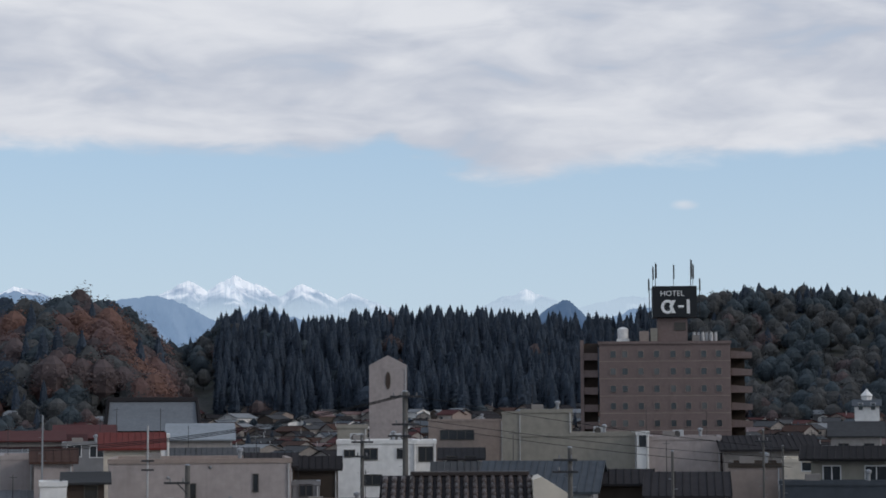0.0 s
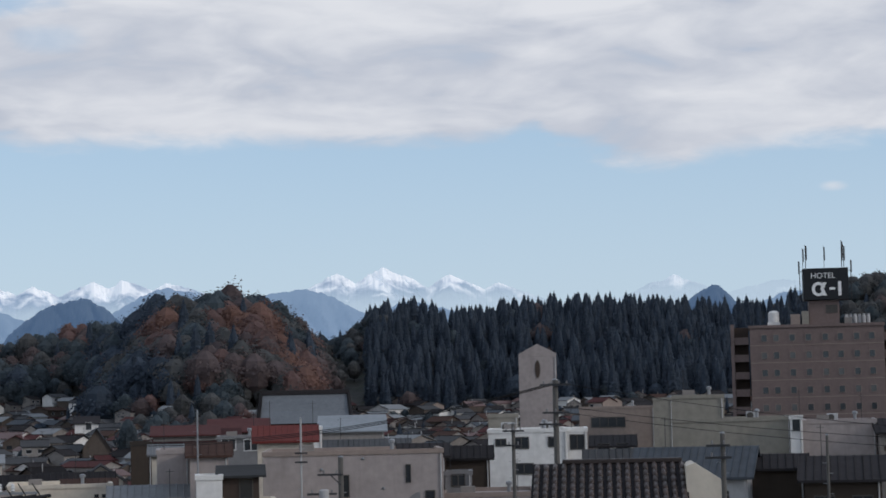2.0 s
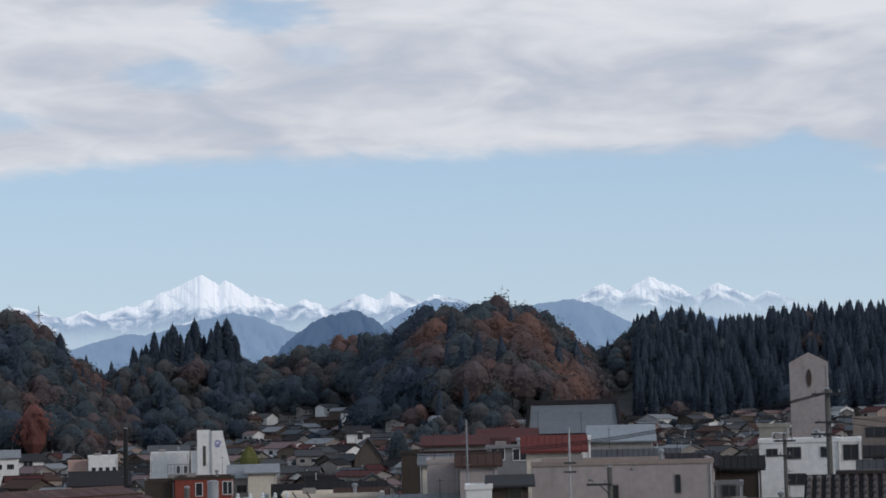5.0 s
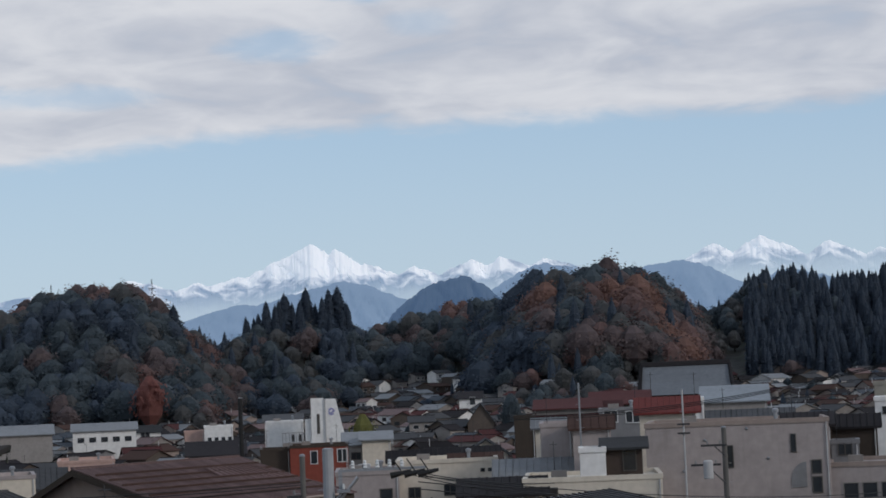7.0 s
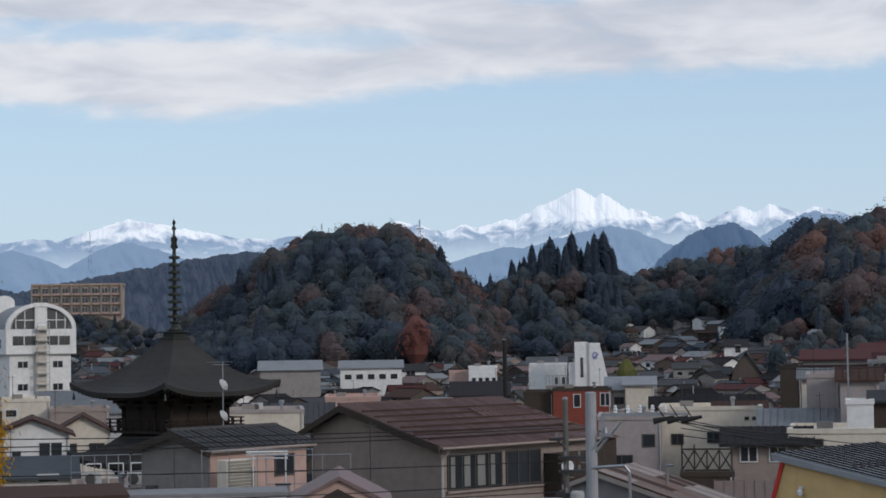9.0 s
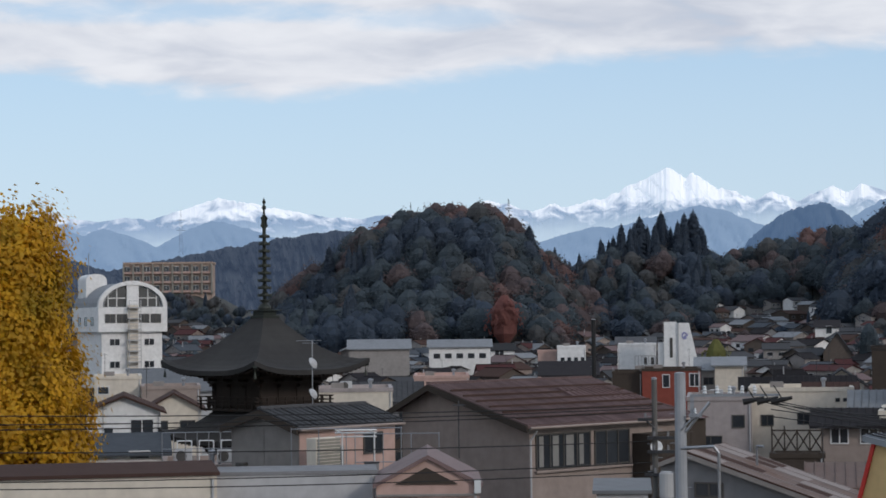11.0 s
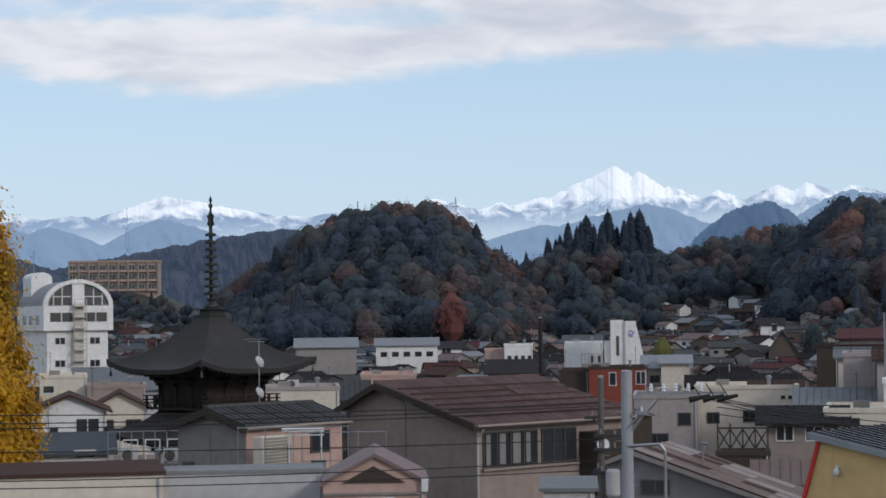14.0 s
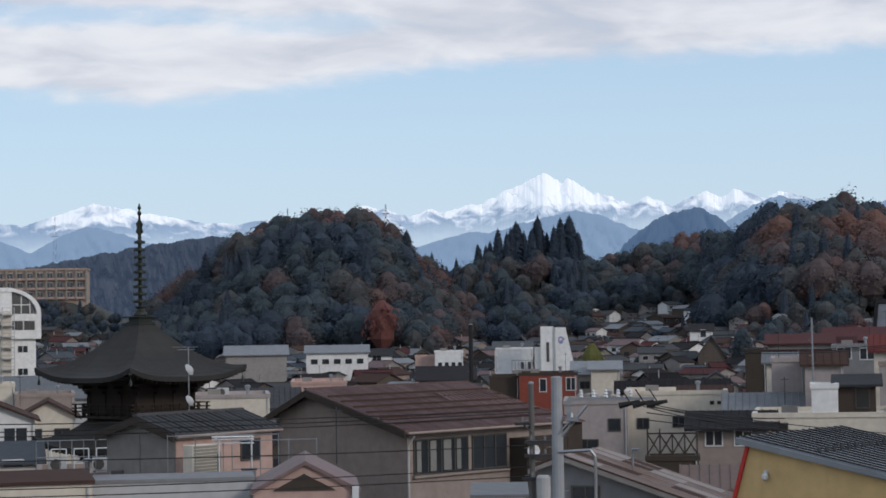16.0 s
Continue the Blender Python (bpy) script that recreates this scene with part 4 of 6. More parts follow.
def pagoda():
    ob = thing("pagoda", aim(-17.6, 120, 0, 39.5), "dark wooden three-storey pagoda with a bronze spire", "pagoda")
    W = M["pagoda_wood"]
    for name, half, th, z0, z1 in (("top_roof", 4.42, 0.55, 11.95, 15.05), ("middle_roof", 4.55, 2.2, 7.9, 9.5), ("lower_roof", 4.75, 2.4, 3.9, 5.6)):
        r = part(name, curved_roof(half, th, z0, z1, 0.62, 0.28), M["roof_copper"], ob, "dark grey copper roof with upturned corners", weld=True)
        # rafters under the eaves
        for side in range(4):
            for i in range(25):
                x = -half * 0.92 + 2 * half * 0.92 * i / 24
                lift_ = 0.62 * abs(x / half) ** 3.2
                s = Shape().prism([(-half * 0.97, z0 - 0.38 + lift_), (-half * 0.97, z0 - 0.28 + lift_), (-1.9, z0 + 0.12), (-1.9, z0 - 0.02)], "x", x - 0.05, x + 0.05)
                part("rafter", s, W, r, at=pose(0, 0, 0, 0, 0, 90 * side))
        for side in range(4):
            s = Shape().tube((half * 0.7, -half * 0.7, z0 - 0.2), (half * 0.99, -half * 0.99, z0 + 0.3), 0.1, 0.13, 6)
            s.lathe([(0.02, z0 - 0.42), (0.1, z0 - 0.4), (0.07, z0 - 0.2), (0.02, z0 - 0.02), (0.02, z0 + 0.25)], 8, (half * 0.96, -half * 0.96))
            part("corner_beam", s, M["bronze"], r, "corner beam with a hanging bronze wind bell", at=pose(0, 0, 0, 0, 0, 90 * side))
    for z0, z1, hb in ((0.0, 4.4, 2.5), (5.0, 8.4, 2.35), (9.0, 12.3, 2.15)):
        s = Shape().box(-hb, hb, -hb, hb, z0, z1)
        part("storey", s, W, ob)
        # bracket clusters step outwards
        for side in range(4):
            s = Shape()
            for i in range(4):
                x = -hb + 2 * hb * i / 3
                for k in range(3):
                    s.box(x - 0.12 - 0.1 * k, x + 0.12 + 0.1 * k, -hb - 0.3 - 0.38 * k, -hb, z1 - 1.35 + 0.33 * k, z1 - 1.17 + 0.33 * k)
                s.box(x - 0.13, x + 0.13, -hb - 0.08, -hb, z0, z1 - 1.3)
            for k in range(3):
                s.box(-hb - 0.4 * k - 0.3, hb + 0.4 * k + 0.3, -hb - 0.38 * k - 0.3, -hb - 0.38 * k - 0.16, z1 - 1.17 + 0.33 * k, z1 - 1.04 + 0.33 * k)
            part("bracket_tier", s, W, ob, at=pose(0, 0, 0, 0, 0, 90 * side))
    for z0, hb in ((9.55, 2.75), (5.6, 2.95)):
        for side in range(4):
            s = Shape()
            s.box(-hb, hb, -hb, -hb + 0.9, z0, z0 + 0.12)
            for zz in (0.35, 0.55, 0.78):
                s.box(-hb - 0.25, hb + 0.25, -hb, -hb + 0.08, z0 + zz, z0 + zz + 0.07)
            for i in range(9):
                x = -hb + 2 * hb * i / 8
                s.box(x - 0.05, x + 0.05, -hb - 0.004, -hb + 0.084, z0 + 0.12, z0 + 0.85)
            part("railing", s, W, ob, at=pose(0, 0, 0, 0, 0, 90 * side))
    sp = part("spire", Shape().lathe([(0.12, 15.3), (0.11, 20.4), (0.04, 22.0), (0.01, 22.24)], 10), M["bronze"], ob, "dark bronze spire with nine rings")
    part("spire_base", Shape().box(-0.62, 0.62, -0.62, 0.62, 15.0, 15.16, 0.02).box(-0.5, 0.5, -0.5, 0.5, 15.16, 15.42, 0.02).box(-0.72, 0.72, -0.72, 0.72, 15.42, 15.5, 0.02), M["bronze"], sp)
    part("bowl", Shape().lathe([(0.42, 15.5), (0.40, 15.66), (0.26, 15.84), (0.14, 15.9), (0.32, 16.02), (0.34, 16.08), (0.1, 16.12)], 14), M["bronze"], sp, smooth=True)
    for k in range(9):
        z = 16.35 + k * 0.44
        r = 0.44 - 0.014 * k
        part("ring", Shape().lathe([(r * 0.62, z), (r, z - 0.06), (r * 1.02, z + 0.02), (r, z + 0.1), (r * 0.62, z + 0.06), (r * 0.3, z + 0.2), (r * 0.3, z - 0.05)], 14), M["bronze"], sp)
    fl = Shape()
    for k in range(4):
        c, q = math.cos(k * math.pi / 2), math.sin(k * math.pi / 2)
        fl.add([(0, 0, 20.3), (c * 0.3, q * 0.3, 20.5), (c * 0.2, q * 0.2, 20.75), (c * 0.28, q * 0.28, 21.0), (0, 0, 21.3), (0.02 * q, 0.02 * c, 20.3)], [(0, 1, 2, 4), (2, 3, 4), (5, 4, 2, 1)])
    part("flame", fl, M["bronze"], sp)
    part("jewel", Shape().lathe([(0.03, 21.45), (0.12, 21.55), (0.13, 21.65), (0.04, 21.8), (0.1, 21.9), (0.1, 22.0), (0.02, 22.16)], 10), M["bronze"], sp, smooth=True)


pagoda()

# ---- ginkgo ----


def ginkgo():
    rng = np.random.default_rng(12)
    az, d = -25.3, 104.0
    ob = thing("ginkgo_tree", aim(az, d), "old ginkgo with golden yellow autumn leaves", "tree")
    q = []
    reach = lambda z: 5.3 if z < 13.2 else 4.1 if z < 18.5 else 4.1 - 0.62 * (z - 18.5)
    for k in range(640):
        z = 3.5 + 16.6 * rng.random()
        r = reach(z) * (0.5 + 0.48 * rng.random() ** 0.6)
        a = rng.random() * 6.283
        c = np.array([math.cos(a) * r, math.sin(a) * r, z])
        n = 150
        o = rng.normal(size=(n, 3)) * np.array([0.36, 0.36, 0.62]) * (0.7 + 0.6 * rng.random())
        p = c + o
        face = o * 0.8 + np.array([math.cos(a), math.sin(a), 0.5]) + rng.normal(size=(n, 3)) * 0.35
        u1 = np.cross(face, rng.normal(size=(n, 3)))
        u1 /= np.linalg.norm(u1, axis=1, keepdims=True)
        u2 = np.cross(face, u1)
        u2 /= np.linalg.norm(u2, axis=1, keepdims=True)
        sz = (0.07 + 0.09 * rng.random((n, 1)))
        q.append(np.stack([p - u1 * sz, p - u2 * sz * 0.8, p + u1 * sz, p + u2 * sz * 0.8], 1))
    Q = np.concatenate(q)
    me = mesh("crown", Q.reshape(-1, 3).tolist(), [tuple(range(4 * i, 4 * i + 4)) for i in range(len(Q))], M["ginkgo_leaf"])
    part("crown", me, None, ob)
    part("trunk", Shape().tube((0, 0, -0.3), (0.1, 0, 9), 0.9, 0.5, 10).tube((0.1, 0, 9), (0, 0.1, 17), 0.5, 0.08, 8), M["bark"], ob)
    for k in range(26):
        z = 4 + 12 * k / 26
        a = k * 2.4
        part("limb", Shape().tube((0, 0, z), (math.cos(a) * (4.0 - 0.12 * k), math.sin(a) * (4.0 - 0.12 * k), z + 2.4), 0.16, 0.03, 6), M["bark"], ob)


ginkgo()

# ---- hotel ----


def hotel():
    d, z0, top = 350.0, 3.5, 27.56
    ob = thing("hotel_building", aim(19.07, d, z0, 2.0), "nine-storey brown tiled hotel with rows of small windows", "hotel")
    W, H = 22.7, top - z0
    part("wall", Shape().box(-W / 2, W / 2, 0, 13, 0, H - 0.5, 0.05), M["hotel_tile"], ob)
    part("cornice", Shape().box(-W / 2 - 0.2, W / 2 + 0.2, -0.2, 0.25, H - 0.5, H).box(-W / 2 - 0.2, W / 2 + 0.2, 12.75, 13.2, H - 0.5, H).box(-W / 2 - 0.2, -W / 2 + 0.25, 0.25, 12.75, H - 0.5, H).box(W / 2 - 0.25, W / 2 + 0.2, 0.25, 12.75, H - 0.5, H), M["hotel_tile"], ob)
    cols = [-8.95, -6.9, -4.15, -1.4, 1.45, 4.0, 6.75, 9.3]
    for k in range(8):
        for x in cols:
            window(ob, x, H - 2.25 - 3.0 * k, 1.05, 1.25, frame="taupe", pane="glass_grey" if (k * 5 + int(x * 3)) % 7 < 2 else "glass", deep=0.12)
    for k in range(8):
        part("band", Shape().box(-W / 2 - 0.004, W / 2 + 0.004, -0.05, -0.004, H - 3.55 - 3.0 * k, H - 3.42 - 3.0 * k), M["taupe"], ob)
    # set-back wing with open galleries, and escape balconies on the other end
    part("wing", Shape().box(-W / 2 - 3.0, -W / 2 - 0.25, 3.5, 13, 0, H - 0.2), M["brown_wood"], ob, "dark recessed gallery wing")
    part("fin", Shape().box(-W / 2 - 3.3, -W / 2 - 2.7, 1.2, 3.45, 0, H + 0.3), M["hotel_tile"], ob)
    for k in range(9):
        part("gallery", Shape().box(-W / 2 - 2.65, -W / 2 - 0.25, 1.5, 1.75, H - 3.2 - 3.0 * k, H - 1.95 - 3.0 * k).box(-W / 2 - 2.65, -W / 2 - 0.25, 1.75, 3.45, H - 3.2 - 3.0 * k, H - 3.0 - 3.0 * k), M["hotel_tile"], ob)
        zb = H - 2.6 - 3.0 * k
        b = Shape().prism([(W / 2 + 0.25, zb - 0.4), (W / 2 + 3.9, zb - 0.4), (W / 2 + 3.9, zb + 0.65), (W / 2 + 0.25, zb + 0.95)], "y", 2.5, 2.75)
        b.prism([(W / 2 + 3.65, zb - 0.4), (W / 2 + 3.9, zb - 0.4), (W / 2 + 3.9, zb + 0.65), (W / 2 + 3.65, zb + 0.65)], "y", 2.76, 12)
        b.box(W / 2 + 0.25, W / 2 + 3.64, 2.76, 12, zb - 0.4, zb - 0.2)
        part("balcony", b, M["hotel_tile"], ob, "projecting escape balcony with a solid parapet")
    part("stair_tower", Shape().box(W / 2 + 0.25, W / 2 + 3.0, 8, 13, 0, H - 1.0), M["dark_wood"], ob)
    # roof plant
    part("penthouse", Shape().box(-1.0, 4.2, 4, 10, H - 0.2, H + 4.2, 0.04), M["hotel_tile"], ob)
    part("penthouse_window", Shape().box(1.9, 3.9, 3.9, 4.0, H + 2.0, H + 3.4), M["frame_dark"], ob)
    part("water_tank", Shape().lathe([(0.9, H + 0.6), (0.95, H + 0.7), (0.95, H + 2.3), (0.6, H + 2.6), (0.1, H + 2.7)], 14, (-7.1, 5)).box(-8.2, -6.0, 3.9, 6.1, H - 0.2, H + 0.6), M["white"], ob, "pale cylindrical water tank")
    part("plant_box", Shape().box(-4.2, -2.6, 3, 6, H - 0.2, H + 1.9, 0.03), M["taupe"], ob)
    part("plant_box", Shape().box(-2.3, -1.1, 3, 5, H - 0.2, H + 2.4, 0.03), M["beige"], ob)
    for k in range(6):
        part("chiller", Shape().lathe([(0.32, H - 0.2), (0.34, H + 1.3), (0.24, H + 1.5), (0.28, H + 1.75)], 10, (5.4 + 0.75 * k, 5 + 0.4 * (k % 2))), M["pale_grey"], ob)
    part("vent_box", Shape().box(5.0, 6.2, 3, 4.5, H - 0.2, H + 1.1), M["siding"], ob)
    # sign
    zb, zt = H + 4.3, H + 9.8
    sg = part("rooftop_sign", Shape().box(-1.9, 5.9, 3.2, 8.5, zb, zt, 0.04), M["sign_black"], ob, "black rooftop sign with white lettering")
    txt = bpy.data.curves.new("sign_text", "FONT")
    txt.body, txt.size, txt.extrude, txt.align_x = "HOTEL", 1.35, 0.03, "LEFT"
    t = new("sign_text", txt)
    bpy.context.view_layer.update()
    tm = bpy.data.meshes.new_from_object(t.evaluated_get(bpy.context.evaluated_depsgraph_get()))
    bpy.data.objects.remove(t)
    tm.materials.clear()
    tm.materials.append(M["letter_white"])
    part("sign_text", tm, None, sg, "white letters reading HOTEL", at=pose(-0.55, 3.15, zt - 1.75, 90))
    ring = Shape()
    for i in range(20):
        a, b = 0.65 + 5.0 * i / 20, 0.65 + 5.0 * (i + 1) / 20
        ring.prism([(0.75 + 0.62 * math.cos(a), zb + 1.85 + 0.75 * math.sin(a)), (0.75 + 0.62 * math.cos(b), zb + 1.85 + 0.75 * math.sin(b)), (0.75 + 1.15 * math.cos(b), zb + 1.85 + 1.25 * math.sin(b)), (0.75 + 1.15 * math.cos(a), zb + 1.85 + 1.25 * math.sin(a))], "y", 3.12, 3.19)
    ring.prism([(1.55, zb + 3.0), (1.05, zb + 1.9), (1.55, zb + 0.7), (2.2, zb + 0.7), (1.65, zb + 1.9), (2.2, zb + 3.0)], "y", 3.12, 3.185)
    part("emblem", ring, M["letter_white"], sg, "white round emblem")
    part("emblem_bar", Shape().box(2.6, 3.6, 3.12, 3.19, zb + 1.7, zb + 2.1), M["letter_white"], sg)
    part("emblem_bar", Shape().box(4.1, 4.65, 3.12, 3.19, zb + 0.65, zb + 3.1), M["letter_white"], sg)
    for x, y, h, r in ((-1.3, 4, 4.2, 0.10), (-1.7, 7, 3.9, 0.07), (1.9, 5, 4.0, 0.06), (4.9, 4, 4.8, 0.10), (5.4, 7, 4.2, 0.08), (5.0, 7, 4.0, 0.07)):
        part("antenna_mast", Shape().tube((x, y, zt), (x, y, zt + h), r * 0.7, r * 0.5).tube((x + 0.12, y, zt + h * 0.35), (x + 0.12, y, zt + h * 0.95), r * 1.6), M["dark_steel"], sg)
    for x in (-2.4, 6.4):
        part("antenna_frame", Shape().tube((x, 4, zb), (x, 4, zt + 1.2), 0.07).tube((x * 1.02, 5, zt - 0.8), (x * 1.02, 5, zt + 1.4), 0.13).tube((x, 4, zb + 1), (x * 0.8, 4, zb + 1), 0.05).tube((x, 4, zt - 0.5), (x * 0.8, 4, zt - 0.5), 0.05), M["dark_steel"], sg)


hotel()

# ---- arched hall ----


def arched_hall():
    d = 280.0
    top = 20.82
    ob = thing("hall_building", aim(-21.33, d, 0, 16), "white hall with a round-arched roof and tall arched window", "building")
    w = 2 * d * math.tan(radians(-20.31 - -22.32) / 2)
    ze, zl = 17.39, 13.96
    arc = [(w * 0.48 * math.cos(math.pi * i / 16), ze + (top - ze) * math.sin(math.pi * i / 16)) for i in range(17)]
    part("arch_roof", Shape().prism(arc, "y", 0.3, 14), M["roof_pale"], ob, "curved pale metal roof")
    rim = [(w * 0.5 * math.cos(math.pi * i / 16), ze + (top - ze) * 1.05 * math.sin(math.pi * i / 16)) for i in range(17)]
    inner = [(x * 0.88, ze + (z - ze) * 0.86) for x, z in rim][::-1]
    part("arch_rim", Shape().prism(rim + inner, "y", -0.25, 0.5), M["white"], ob)
    part("upper_wall", Shape().box(-w / 2, w / 2, -0.2, 14, zl, ze, 0.03), M["white"], ob)
    part("lower_wall", Shape().box(-w / 2 + 0.6, w / 2 - 0.6, 0.4, 13.5, 0, zl - 0.01, 0.03), M["white"], ob)
    for sx in (-1, 1):
        pane = [(sx * x * 0.8, ze + 0.1 + (z - ze) * 0.8) for x, z in [(w * 0.5 * math.cos(math.pi * i / 16), ze + (top - ze) * math.sin(math.pi * i / 16)) for i in range(8)]] + [(sx * 0.9, ze + (top - ze) * 0.8), (sx * 0.9, ze + 0.1)]
        wn = part("arched_window", Shape().prism(pane if sx > 0 else pane[::-1], "y", 0.2, 0.28), M["glass"], ob)
        for k in (0.45, 0.7):
            part("mullion", Shape().box(sx * w * k * 0.5 - 0.06, sx * w * k * 0.5 + 0.06, 0.1, 0.19, ze + 0.1, ze + (top - ze) * (0.78 - 0.45 * (k - 0.4))), M["white"], wn)
        part("mullion", Shape().box(min(sx * 0.9, sx * w * 0.36), max(sx * 0.9, sx * w * 0.36), 0.1, 0.19, ze + 1.2, ze + 1.32), M["white"], wn)
        for u in (0.16, 0.33):
            window(ob, sx * w * u, (zl + ze) / 2 + 0.15, 1.5, 1.25, y=-0.2, frame="frame_dark", sashes=2)
        for k in range(3):
            window(ob, sx * w * 0.25, zl - 1.4 - 3.1 * k, 1.5, 1.0, y=0.4, sashes=2)
    st = part("stair_shaft", Shape().box(-0.75, 0.7, -0.3, 0.4, 0, ze + 0.3, 0.03), M["cream"], ob, "streaked stair shaft")
    for k in range(9):
        part("stair_landing", Shape().box(-0.9, 0.85, -1.3, -0.31, ze - 1.5 * k - 0.15, ze - 1.5 * k).box(-0.9, 0.85, -1.3, -1.24, ze - 1.5 * k + 0.35, ze - 1.5 * k + 0.42).box(-0.9, 0.85, -1.3, -1.24, ze - 1.5 * k + 0.8, ze - 1.5 * k + 0.88), M["pale_grey"], st)
    for sx in (-0.88, 0.78):
        part("stair_post", Shape().box(sx, sx + 0.08, -1.3, -1.22, 0, ze + 0.9), M["pale_grey"], st)
    part("lantern_wall", Shape().box(-0.85, 0.85, -0.1, 0.6, ze, top + 0.2), M["white"], ob)
    for k in range(3):
        window(ob, 0, zl + 0.6 - 3.0 * k, 1.4, 0.8, y=3.0 + 3 * k, side=-1)
        window(ob, w / 2, zl + 1.5, 1.4, 1.2, y=3.0 + 3.4 * k, side=-1, frame="frame_dark")
    part("roof_drum", Shape().prism([(-4.3, top - 2), (-1.3, top - 2), *[(-2.8 + 1.5 * math.cos(math.pi * i / 12), top + 0.5 + 0.9 * math.sin(math.pi * i / 12)) for i in range(13)]], "y", 8.5, 13), M["white"], ob, "small barrel-roofed plant room")
    part("lightning_rod", Shape().tube((-3.0, 12, top + 1.2), (-3.0, 12, top + 4.5), 0.06), M["steel"], ob)


arched_hall()

# ---- brown-roofed house ----


def ribbed_slope(parent, mat, p, q, r, s_, pitch, name="roof_rib", size=0.05):
    """Standing ribs on the slope p-q (ridge) to r-s (eave)."""
    p, q, r, s_ = (Vector(v) for v in (p, q, r, s_))
    n = int((q - p).length / pitch)
    up = (q - p).cross(r - p).normalized()
    if up.z < 0:
        up = -up
    for i in range(n + 1):
        a, b = p.lerp(q, i / n) + up * 0.03, r.lerp(s_, i / n) + up * 0.03
        part(name, Shape().tube(a, b, size, n=4), mat, parent)


def corner_house(name, label, az, d, turn, L_, D_, yr, ze, zr, zb, gable_wall, front_wall, cover, over=0.5, ribs=0.26):
    """A gabled house seen over its corner: x runs along the long front, y back along the gable; yr: the ridge's place, zb: the rear eave."""
    ob = thing(name, aim(az, d, 0, turn), label, "house")
    body = Shape().prism([(0.02, 0), (D_, 0), (D_, zb), (yr, zr - 0.05), (0.02, ze)], "x", 0, L_)
    part("wall", body, M[gable_wall], ob)
    if front_wall != gable_wall:
        part("front_wall", Shape().box(0.0, L_, -0.03, 0.015, 0, ze - 0.02), M[front_wall], ob)
    k, kb = (zr - ze) / yr, (zr - zb) / (D_ - yr)
    o = over
    lo, hi = ze - k * o, zb - kb * o
    roof = Shape().prism([(-o, lo), (yr, zr), (D_ + o, hi), (D_ + o, hi + 0.14), (yr, zr + 0.14), (-o, lo + 0.14)], "x", -o * 1.2, L_ + o)
    rf = part("roof", roof, M[cover], ob)
    ribbed_slope(rf, M["roof_rib_brown" if cover == "roof_brown" else cover], (-o * 1.2, yr, zr + 0.14), (L_ + o, yr, zr + 0.14), (-o * 1.2, -o, lo + 0.14), (L_ + o, -o, lo + 0.14), ribs, size=0.04)
    part("ridge_cap", Shape().box(-o * 1.2, L_ + o, yr - 0.14, yr + 0.14, zr + 0.12, zr + 0.24), M[cover], rf)
    part("verge_board", Shape().prism([(-o, lo - 0.22), (yr, zr - 0.22), (D_ + o, hi - 0.22), (D_ + o, hi + 0.1), (yr, zr + 0.1), (-o, lo + 0.1)], "x", -o * 1.2 - 0.09, -o * 1.2 - 0.004), M["dark_wood"], ob)
    part("gutter", Shape().tube((-o, -o - 0.08, lo), (L_ + o, -o - 0.08, lo), 0.07), M["taupe"], ob)
    return ob, rf, k


